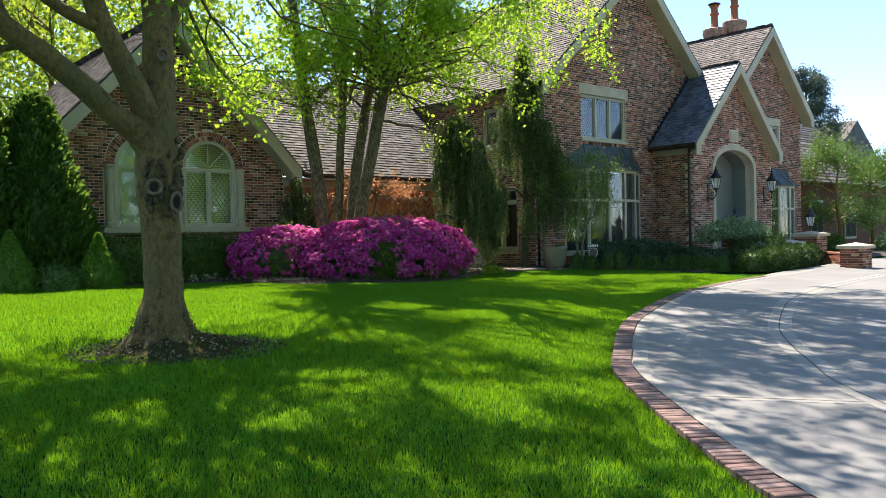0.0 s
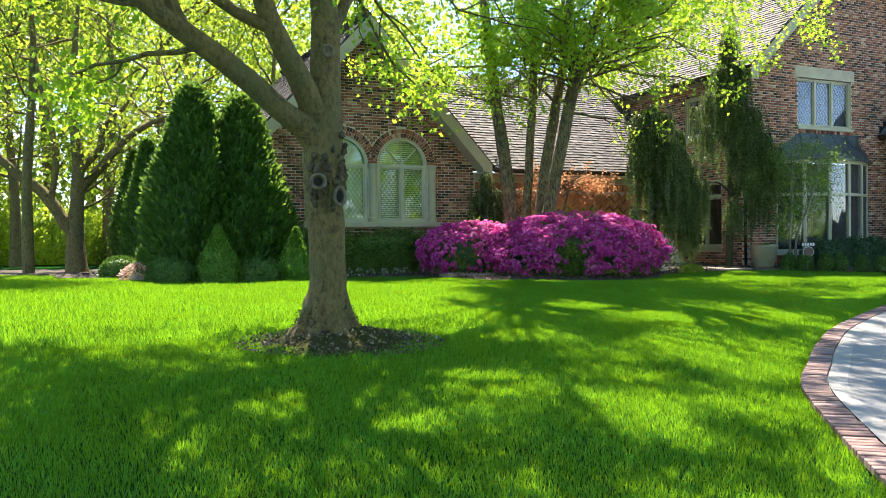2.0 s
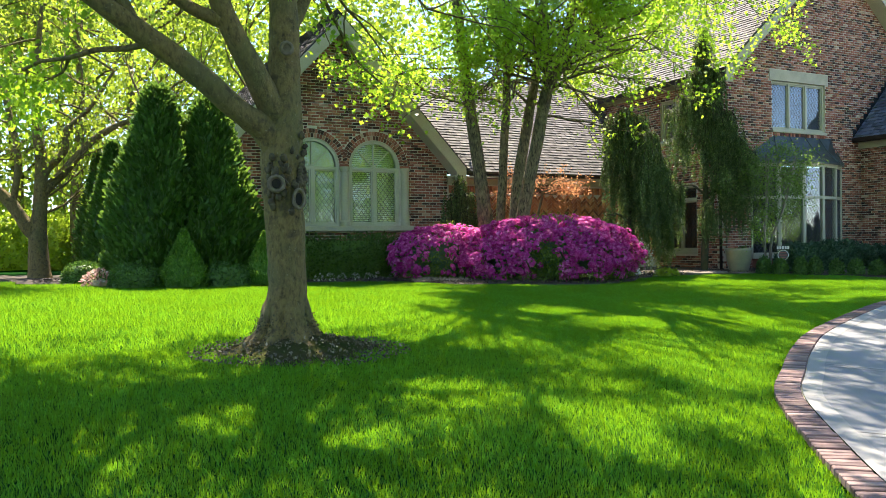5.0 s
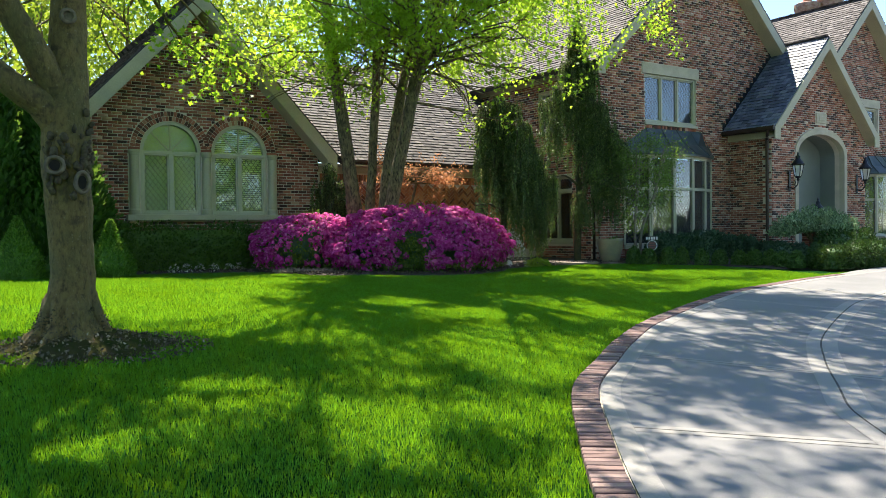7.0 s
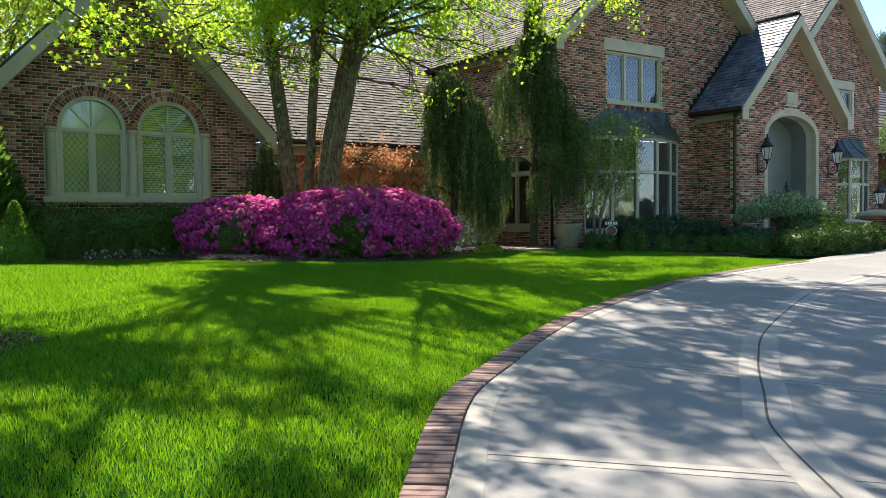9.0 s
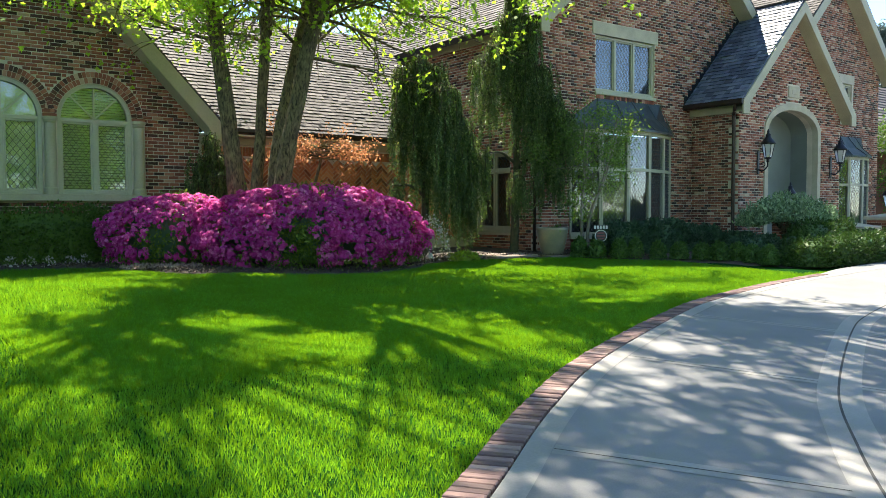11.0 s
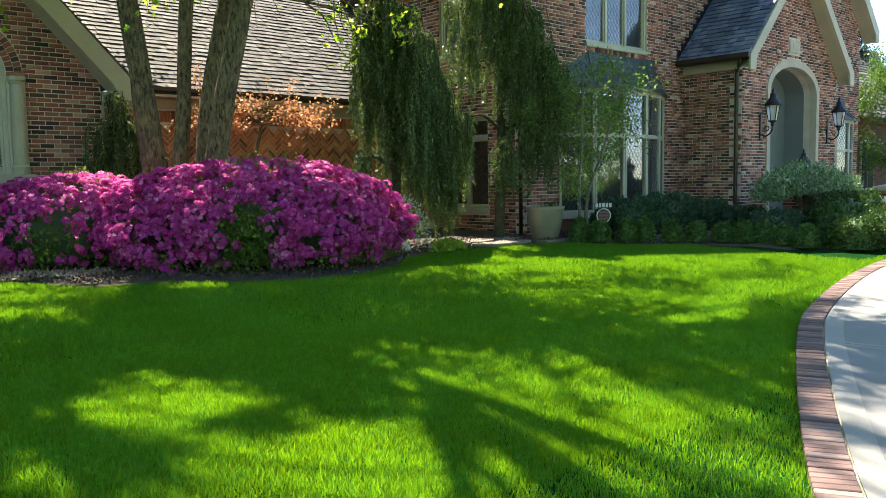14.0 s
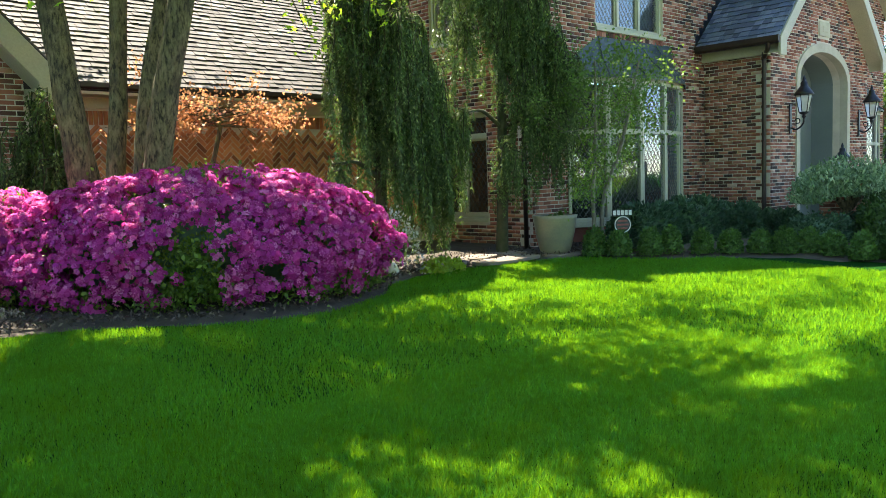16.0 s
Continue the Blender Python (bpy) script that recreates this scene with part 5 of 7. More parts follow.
limbs = [([(3.93, MY, 2.6), (3.75, 8.86, 2.88), (3.55, 8.83, 3.0), (3.05, 8.75, 3.38), (2.53, 8.7, 3.72), (2.11, 8.65, 3.99), (1.1, 8.5, 4.7), (0.0, 8.4, 5.6)], [0.15, 0.138, 0.122, 0.112, 0.1, 0.085, 0.07, 0.04]),
         ([(3.95, MY, 2.85), (3.78, 8.82, 3.16), (3.5, 8.75, 3.64), (3.28, 8.72, 4.12), (2.95, 8.6, 5.2), (2.7, 8.4, 6.6)], [0.145, 0.132, 0.112, 0.1, 0.08, 0.045]),
         ([(2.56, 8.72, 3.68), (2.44, 8.74, 4.0), (2.38, 8.72, 4.35), (2.2, 8.6, 5.3)], [0.075, 0.065, 0.06, 0.03]),
         ([(3.36, 8.74, 3.85), (3.1, 8.75, 3.93), (2.81, 8.75, 4.1), (2.55, 8.75, 4.35), (1.9, 8.7, 5.2)], [0.08, 0.06, 0.055, 0.05, 0.03]),
         ([(4.0, 8.92, 3.78), (4.15, 8.95, 4.1), (4.4, 9.0, 4.5), (5.2, 9.1, 5.3), (6.2, 9.3, 6.0)], [0.07, 0.065, 0.06, 0.05, 0.03]),
         ([(3.97, 8.9, 4.6), (4.5, 9.6, 5.2), (5.3, 10.6, 5.7), (6.2, 11.6, 6.0)], [0.07, 0.06, 0.05, 0.03]),
         ([(3.95, 8.9, 4.4), (3.9, 8.2, 5.3), (4.0, 7.2, 6.2), (4.2, 6.2, 6.9)], [0.08, 0.07, 0.05, 0.03]),
         ([(3.95, 8.9, 5.0), (3.4, 9.8, 5.8), (2.6, 10.8, 6.5), (1.8, 11.8, 7.0)], [0.07, 0.06, 0.05, 0.03])]
for pts, rad in limbs:
    wood.append(line_of(pts, rad))
for pts, rad in limbs + [([(3.9, 9, 5.6), (4.0, 9.1, 7.4)], [0.1, 0.07])]:
    p = smooth_line(pts, 5)
    for i in range(len(p) // 2, len(p), 2):
        d = p[i] - p[i - 1]
        e = r.normal(0, 1, 3) + (0, 0, 0.4)
        grow(p[i], d / np.linalg.norm(d) + 0.9 * e / np.linalg.norm(e), r.uniform(1.3, 2.3), 0.032, 1, r, wood, tips, 0.1, 0.9, (2, 4))
    grow(p[-1], p[-1] - p[-2], 2.0, 0.035, 1, r, wood, tips, 0.1, 0.9, (3, 5))
joints = [tuple(q) for pts, rad in limbs for q in smooth_line(pts, 4)[6:]] + [(3.95, 9.0, 5.6), (4.0, 9.1, 7.2)]
# unseen upper boughs, placed for the shade they cast on the lawn
targets = np.concatenate([in_ball(80, (3.9, 9.5, 8.5), (4.7, 4.9, 1.9), r, 0.1), in_ball(34, (5.4, 11.6, 8.7), (2.1, 1.3, 0.7), r, 0.1), in_ball(10, (3.4, 11.0, 8.4), (0.8, 0.8, 0.5), r, 0.1)])
high_tips = []
crown_of(joints, targets, wood, high_tips, r)
# a low branch with leaves reaching towards the gable
for s, a, l in (((4.6, 9.35, 4.55), (0.65, 0.7, 0.0), 1.9), ((4.9, 9.05, 5.0), (0.9, 0.3, -0.15), 1.8), ((4.4, 9.4, 4.9), (0.3, 0.9, -0.1), 1.6)):
    wood.append(line_of([(3.98, 8.95, 4.2), tuple((np.array(s) + (3.98, 8.95, 4.2)) / 2 + (0, 0, 0.05)), s], [0.04, 0.03, 0.025]))
    grow(s, a, l, 0.022, 2, r, wood, tips, -0.25, 0.7, (2, 4))
keep = r.uniform(0, 1, len(tips))
tips = [q for q, k in zip(tips, keep) if k < 0.8 and not (q[0][0] > 4.5 and q[0][2] < 6.3 and k > 0.1)]
# a drooping spray that hangs before the gable
spray = [(3.98, 8.95, 4.9), (4.35, 9.6, 5.0), (4.8, 10.2, 4.72), (5.45, 10.8, 4.15), (5.95, 11.2, 3.95), (6.4, 11.5, 3.75)]
wood.append((smooth_line(spray, 5), np.linspace(0.04, 0.006, 26), 1))
for q in smooth_line(spray, 5)[9:]:
    tips += [(q + r.normal(0, (0.16, 0.16, 0.1)), None) for _ in range(1)]
maple = tree_of("maple_tree", (MX, MY, mz), "mature maple with grey bark and fresh green leaves on the lawn", wood, tips, LOBED, 0.066, 34, 0.17, bark_mat, maple_mat, r, 0.12)
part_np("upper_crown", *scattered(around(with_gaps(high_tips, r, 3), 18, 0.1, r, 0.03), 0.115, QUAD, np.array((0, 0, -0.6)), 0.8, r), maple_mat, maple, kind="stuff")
# flared roots
roots = []
for k in range(11):
    a = k * 2 * math.pi / 11 + r.uniform(-0.2, 0.2)
    L = r.uniform(0.38, 0.5) * (1.3 if math.cos(a - 0.1) > 0.8 else 1.0)
    q = [(MX + math.cos(a) * d, MY + math.sin(a) * d, float(ground_z(MX + math.cos(a) * d, MY + math.sin(a) * d)) + h) for d, h in ((0.12, 0.45), (0.24, 0.17), (0.36, 0.05), (L, -0.03))]
    roots.append(tube(smooth_line(q, 4), np.linspace(0.10, 0.035, 13), 8, 0.08, k))
part_np("root_flare", *joined(roots), bark_mat, maple, smooth=True)
# moss and litter that climb the flare
n = 1900
t, h = r.uniform(0, 2 * np.pi, n), r.uniform(0, 1, n) ** 1.6 * 0.34
rad = np.interp(h, [0.0, 0.12, 0.34], [0.43, 0.31, 0.225]) * (1 + 0.1 * np.cos(11 * t)) + r.normal(0, 0.008, n)
q = np.stack([MX + rad * np.cos(t), MY + rad * np.sin(t), ground_z(MX + rad * np.cos(t), MY + rad * np.sin(t)) + h + 0.03], 1)
part_np("moss", *scattered(q, 0.02, LEAF, np.stack([np.cos(t), np.sin(t), 0 * t - 0.6], 1), 0.5, r), flare_moss_mat, maple, "dark green moss on the root flare", kind="stuff")
# healed pruning scars
def scar(x, y, z, rx, rz, hollow, yaw):
    m = pose(x, y, z, 0, 0, yaw)
    a = np.linspace(0, 2 * np.pi, 25)
    pts = [tuple(m @ Vector((rx * math.cos(t), 0, rz * math.sin(t)))) for t in a]
    s = part_np("pruning_scar", *tube(pts, [0.017] * 25, 8, 0.1, 3), cut_mat, maple, "healed pruning scar ring", True)
    bm = bmesh.new()
    v = [bm.verts.new(m @ Vector((rx * 0.95 * math.cos(t), 0.012, rz * 0.95 * math.sin(t)))) for t in a[:-1]]
    bm.faces.new(v)
    part("scar_face", bm, cut_mat, s)
    if hollow:
        # a flat dark face paints the hollow's shade; nothing is cut into the trunk
        bm = bmesh.new()
        v = [bm.verts.new(m @ Vector((rx * 0.6 * math.cos(t), 0.004, rz * 0.66 * math.sin(t)))) for t in a[:-1]]
        bm.faces.new(v)
        part("hollow", bm, hole_shade_mat, s)


burr = []
for k in range(58):
    a_, zc = r.uniform(-2.65, -0.6), r.normal(2.44, 0.13)
    da = r.uniform(-0.25, 0.25)
    q = [(3.935 + (0.222 + 0.016 * u_) * math.cos(a_ + da * u_), 8.9 + (0.222 + 0.016 * u_) * math.sin(a_ + da * u_), zc + 0.1 * (u_ - 0.5) * r.uniform(0.4, 1.0)) for u_ in (0, 0.35, 0.7, 1.0)]
    burr.append(tube(smooth_line(q, 3), np.array([0.008, 0.018, 0.024, 0.026, 0.026, 0.026, 0.024, 0.02, 0.014, 0.006]) * r.uniform(0.7, 1.4), 6, 0.15, k))
part_np("bark_burr", *joined(burr), burr_mat, maple, "rough dark swollen bark round the scars", True, kind="stuff")
scar(3.80, 8.66, 2.345, 0.072, 0.07, True, -8)
scar(4.02, 8.655, 2.20, 0.062, 0.09, True, 14)
scar(3.945, 8.735, 3.66, 0.055, 0.055, False, 0)
# bare ground with litter round the foot
a = np.linspace(0, 2 * np.pi, 48, endpoint=False)
ring = []
for k, (s, h) in enumerate(((0.0, 0.2), (0.35, 0.12), (0.7, 0.03), (1.0, -0.04))):
    w = 1 + 0.18 * np.sin(3 * a + 1) + 0.12 * np.sin(5 * a)
    x, y = MX + 0.08 + s * 0.85 * w * np.cos(a), MY - 0.12 + s * 0.6 * w * np.sin(a)
    ring.append(np.stack([x, y, ground_z(x, y) + h], 1))
v = np.concatenate(ring)
i, j = np.meshgrid(np.arange(3), np.arange(48), indexing="ij")
k = (j + 1) % 48
part_np("bare_earth", v, np.stack([i * 48 + j, (i + 1) * 48 + j, (i + 1) * 48 + k, i * 48 + k], -1).reshape(-1, 4), moss_mat, None, smooth=True)
tagged(bpy.data.objects["bare_earth"], "bare earth with roots round the maple", "bare earth", kind="structure")
n = 1700
t, s = r.uniform(0, 2 * np.pi, n), np.sqrt(r.uniform(0.06, 1.25, n))
x, y = MX + 0.1 + s * 0.98 * np.cos(t), MY - 0.16 + s * 0.75 * np.sin(t)
litter = part_np("leaf_litter", *scattered(np.stack([x, y, ground_z(x, y) + np.interp(s, [0.0, 0.35, 0.7, 1.0], [0.2, 0.125, 0.038, 0.012])], 1), 0.03, LEAF, np.array((0, 0, 0.0)), 1.0, r), dry_mat, None, kind="stuff")
tagged(litter, "dry brown leaves and chips round the tree foot", "leaf litter")

# clump with four stems in the azalea bed
r = np.random.default_rng(5)
wood, tips = [], []
STEMS = [([(11.58, 17.7, 0.8), (11.37, 17.6, 2.0), (11.23, 17.58, 3.0), (11.16, 17.7, 4.0), (11.08, 17.85, 5.0), (10.95, 17.9, 6.2), (10.3, 17.5, 9.2), (9.1, 17.0, 13.0)], [0.24, 0.175, 0.155, 0.148, 0.14, 0.13, 0.09, 0.03]),
         ([(11.55, 17.35, 0.8), (11.6, 17.4, 2.0), (11.72, 17.46, 3.0), (11.8, 17.5, 4.0), (11.83, 17.4, 5.0), (11.8, 17.3, 6.3), (11.9, 17.5, 9.8), (12.0, 17.6, 15.0)], [0.15, 0.108, 0.102, 0.098, 0.095, 0.088, 0.075, 0.03]),
         ([(11.75, 17.2, 0.8), (11.86, 17.18, 2.0), (11.98, 17.2, 3.0), (12.22, 17.3, 4.0), (12.5, 17.4, 5.0), (12.9, 17.5, 6.6), (13.2, 17.4, 9.6), (13.6, 17.2, 14.5)], [0.19, 0.152, 0.14, 0.13, 0.118, 0.10, 0.08, 0.03]),
         ([(11.85, 17.1, 0.8), (11.86, 16.9, 2.0), (11.92, 16.67, 3.0), (12.09, 16.52, 4.0), (12.3, 16.48, 5.0), (12.48, 16.45, 5.5), (12.95, 16.3, 6.9), (13.5, 15.8, 9.0), (15.8, 15.2, 12.5)], [0.20, 0.158, 0.145, 0.14, 0.138, 0.13, 0.10, 0.085, 0.03]),
         ([(12.46, 16.46, 5.4), (12.75, 16.4, 5.8), (13.3, 16.3, 6.5), (14.3, 16.0, 7.6)], [0.1, 0.085, 0.07, 0.03]),
         ([(12.44, 16.46, 5.35), (12.2, 16.3, 5.8), (11.9, 16.0, 6.5), (11.4, 14.9, 9.5)], [0.11, 0.095, 0.08, 0.03])]
for pts, rad in STEMS:
    wood.append(line_of(pts, rad))
    p = smooth_line(pts, 5)
    for i in range(len(p)):
        if 4.6 < p[i][2] < 9.5 and i % 2 == 0:
            for q in range(2):
                e = r.normal(0, 1, 3) * (1, 1, 0.45) + (0, -0.25, 0.25)
                grow(p[i], e, r.uniform(1.2, 2.4), 0.035, 1, r, wood, tips, 0.0, 0.8, (2, 4))
tips = [q for q in tips if q[0][2] > 5.6 or r.uniform() < 0.2]
# leafy boughs low round the stems
low_wood, low_tips = [], []
spots = np.concatenate([in_ball(36, (11.6, 16.4, 6.9), (2.6, 1.4, 1.5), r, 0.2), in_ball(18, (13.4, 16.0, 6.6), (1.6, 1.0, 1.1), r, 0.2), in_ball(12, (10.3, 16.9, 5.7), (0.9, 0.7, 0.7), r, 0.2)])
crown_of([tuple(q) for pts, rad in STEMS for q in smooth_line(pts, 4) if q[2] > 4.6], spots, low_wood, low_tips, r, 0.011)
joints = [tuple(q) for pts, rad in STEMS for q in smooth_line(pts, 4) if q[2] > 6.5]
# unseen high boughs, set so that their shade falls on lawn and drive
up_wood, up_tips = [], []
spots = in_ball(96, (12.8, 13.4, 12.9), (8.2, 7.2, 3.0), r, 0.2)
crown_of(joints, spots[(spots[:, 0] < 14) | (spots[:, 1] < 15.8)], up_wood, up_tips, r, 0.05)
crown_of(joints, in_ball(95, (16.5, 9.2, 13.8), (8.0, 5.2, 2.4), r, 0.2), up_wood, up_tips, r, 0.03)
crown_of(joints, in_ball(34, (14.9, 15.6, 12.8), (2.6, 1.8, 1.1), r, 0.1), up_wood, up_tips, r, 0.03)
crown_of(joints, in_ball(22, (11.4, 18.2, 10.6), (1.9, 1.2, 0.8), r, 0.1), up_wood, up_tips, r, 0.03)
crown_of(joints, in_ball(46, (11.4, 17.3, 12.4), (2.0, 2.6, 0.9), r, 0.1), up_wood, up_tips, r, 0.03)
crown_of(joints, in_ball(14, (10.4, 17.2, 10.0), (3.6, 1.8, 1.2), r, 0.2), up_wood, up_tips, r, 0.05)
crown_of(joints, in_ball(24, (11.8, 11.2, 13.2), (2.6, 2.2, 1.2), r, 0.1), up_wood, up_tips, r, 0.03)
# long wisps that hang towards the main gable
for k in range(9):
    s = np.array((14.2 + 0.5 * k + r.uniform(-0.3, 0.3), 15.6 + r.uniform(-0.8, 0.5), 9.4 + r.uniform(-0.6, 0.6)))
    wood.append((smooth_line([(13.4, 15.3, 9.0), tuple((s + (13.4, 15.3, 9.0)) / 2 + (0, 0, 0.6)), tuple(s)], 5), np.linspace(0.04, 0.015, 11), 1))
    for q in range(3):
        grow(s + r.normal(0, 0.3, 3), (r.uniform(-0.2, 0.4), r.uniform(-0.3, 0.3), -1.0), r.uniform(1.2, 2.6), 0.012, 2, r, wood, tips, -0.5, 0.5, (2, 3))
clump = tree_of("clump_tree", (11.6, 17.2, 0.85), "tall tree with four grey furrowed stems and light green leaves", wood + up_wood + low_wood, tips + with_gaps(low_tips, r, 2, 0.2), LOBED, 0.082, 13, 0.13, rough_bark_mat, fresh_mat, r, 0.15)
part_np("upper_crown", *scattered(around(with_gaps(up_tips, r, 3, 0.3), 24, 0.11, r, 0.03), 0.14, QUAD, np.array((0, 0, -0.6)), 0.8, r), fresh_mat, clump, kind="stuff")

# ---- evergreens and shrubs ----
def cone_bush(name, x, y, height, radius, label, mat, n, size, r, power=0.8, group="", core=0.86):
    """A clipped or natural evergreen cone: a dark core and many small sprays pointing up and out."""
    z0 = float(ground_z(x, y))
    t = thing(name, (x, y, z0), label, "evergreen", group)
    hs = r.uniform(0, 1, n) ** 1.15
    a = r.uniform(0, 2 * np.pi, n)
    lump = 1 + 0.07 * np.sin(a * 3 + hs * 9) + 0.05 * np.sin(a * 7 - hs * 14)
    prof = (1 - hs) ** power * (0.9 + 0.12 * np.sin(hs * 5)) + 0.02
    rad = radius * prof * lump * r.uniform(0.82, 1.08, n)
    c = np.stack([x + rad * np.cos(a), y + rad * np.sin(a), z0 + hs * height], 1)
    aim = np.stack([np.cos(a) * 0.9, np.sin(a) * 0.9, np.full(n, 1.1)], 1)
    part_np("foliage", *scattered(c, size, SPRAY, aim, 0.45, r), mat, t, kind="stuff")
    prof_ = [(radius * core * ((1 - h) ** power) * (0.9 + 0.12 * math.sin(h * 5)) + 0.01, h * height * 0.985) for h in np.linspace(0, 1, 14)]
    part("inner_growth", lathe(bmesh.new(), prof_, (x, y, z0), 18), mat, t)
    return t


r = np.random.default_rng(31)
cone_bush("arborvitae", 4.15, 18.5, 3.95, 1.12, "tall dark green arborvitae beside the house", arbor_mat, 11500, 0.148, r, 0.5, "arborvitae row")
cone_bush("arborvitae", 5.15, 18.45, 3.8, 1.12, "tall dark green arborvitae beside the house", arbor_mat, 11500, 0.148, r, 0.46, "arborvitae row")
cone_bush("arborvitae", 3.5, 20.9, 3.1, 0.66, "narrow dark arborvitae further back", arbor_mat, 5000, 0.12, r, 0.62, "arborvitae row")
cone_bush("arborvitae", 3.35, 22.3, 3.0, 0.66, "narrow dark arborvitae further back", arbor_mat, 4000, 0.12, r, 0.62, "arborvitae row")
cone_bush("boxwood_cone", 4.4, 17.2, 1.08, 0.47, "small clipped green boxwood cone", cone_mat, 6500, 0.05, r, 0.85, "boxwood cones")
cone_bush("boxwood_cone", 5.98, 17.25, 1.05, 0.44, "small clipped green boxwood cone", cone_mat, 6500, 0.05, r, 0.85, "boxwood cones")


def mound(name, x, y, rx, ry, height, label, mat, n, size, r, category="shrub", group="", shape=QUAD, flat=0.0, base=None, core=0.9, square=2.0):
    """A low shrub: leaves over a lumpy mound (square > 2: more box-like, as clipped)."""
    z0 = float(ground_z(x, y)) if base is None else base
    t = thing(name, (x, y, z0), label, category, group)
    a, hz = r.uniform(0, 2 * np.pi, n), r.uniform(flat, 1, n)
    ring = (1 - hz ** square) ** (1 / square)
    ca, sa = np.cos(a), np.sin(a)
    sup = (np.abs(ca) ** square + np.abs(sa) ** square) ** (-1 / square)
    lump = 1 + 0.06 * np.sin(a * 4 + x) * np.sin(hz * 6 + y) + 0.04 * np.sin(a * 9 + hz * 7)
    k = lump * r.uniform(0.88, 1.04, n)
    c = np.stack([x + rx * ring * ca * sup * k, y + ry * ring * sa * sup * k, z0 + height * hz * k], 1)
    aim = np.stack([ring * ca, ring * sa, hz * 0.8 + 0.3], 1)
    part_np("foliage", *scattered(c, size, shape, aim, 0.6, r), mat, t, kind="stuff")
    bm = bmesh.new()
    rings = []
    for hq in np.linspace(0, 0.97, 7):
        rg = (1 - hq ** square) ** (1 / square)
        row = []
        for q in range(24):
            aa = 2 * math.pi * q / 24
            sp = (abs(math.cos(aa)) ** square + abs(math.sin(aa)) ** square) ** (-1 / square)
            row.append(bm.verts.new((x + core * rx * rg * math.cos(aa) * sp, y + core * ry * rg * math.sin(aa) * sp, z0 + core * height * hq)))
        rings.append(row)
    for p, q in zip(rings, rings[1:]):
        for i in range(24):
            bm.faces.new((p[i], p[(i + 1) % 24], q[(i + 1) % 24], q[i]))
    bm.faces.new(rings[-1])
    part("inner_growth", bm, mat, t)
    return t


for x, y, s in ((3.5, 17.3, 0.34), (5.2, 17.2, 0.36), (2.75, 19.3, 0.3)):
    mound("boxwood_shrub", x, y, s * 1.25, s, 0.42, "low clipped boxwood between the cones", box_row_mat, 1800, 0.05, r, group="low boxwood", square=2.6)
mound("clipped_hedge", 7.75, 18.55, 1.75, 0.5, 1.0, "clipped green hedge under the arched windows", hedge_mat, 15000, 0.055, r, "hedge", square=5.0)
FRONT = [(18.28, 15.6), (18.53, 15.32), (18.84, 14.97), (19.2, 14.82), (19.54, 14.48), (19.88, 14.2), (20.2, 13.86), (20.4, 13.56), (20.66, 13.3), (20.58, 12.9), (20.42, 12.42)]
for x, y in FRONT:
    s = r.uniform(0.145, 0.175)
    mound("boxwood_shrub", x, y, s, s, 0.36 + r.uniform(-0.04, 0.05), "small round boxwood in the front row", box_row_mat, 900, 0.05, r, group="front boxwoods", square=2.2)
for x, y, rx, ry, h in ((19.75, 15.6, 0.75, 0.42, 0.7), (20.95, 15.5, 0.75, 0.45, 0.74), (22.0, 15.3, 0.65, 0.45, 0.6), (22.9, 14.9, 0.6, 0.4, 0.42)):
    mound("yew_shrub", x, y, rx, ry, h, "dark spreading yew under the bow window", yew_mat, 4200, 0.075, r, group="foundation yews", square=3.2)
for x, y, rx, ry, h in ((21.1, 11.95, 0.55, 0.48, 0.56), (22.0, 11.92, 0.55, 0.48, 0.6), (22.9, 11.95, 0.55, 0.5, 0.6), (23.8, 12.1, 0.55, 0.5, 0.58), (22.8, 12.85, 0.6, 0.45, 0.84), (23.9, 12.95, 0.6, 0.45, 0.86), (24.9, 12.4, 0.5, 0.45, 0.6)):
    mound("clipped_shrub", x, y, rx, ry, h, "low clipped green shrub beside the drive", shaded_shrub_mat, 3600, 0.055, r, group="drive shrubs", square=3.2)
for x, y, rx in ((21.7, 13.55, 0.75), (23.2, 13.25, 0.8)):
    mound("yew_shrub", x, y, rx, 0.3, 0.5, "low dark clipped yew behind the boxwoods", yew_mat, 2600, 0.06, r, group="foundation yews", square=4.0)


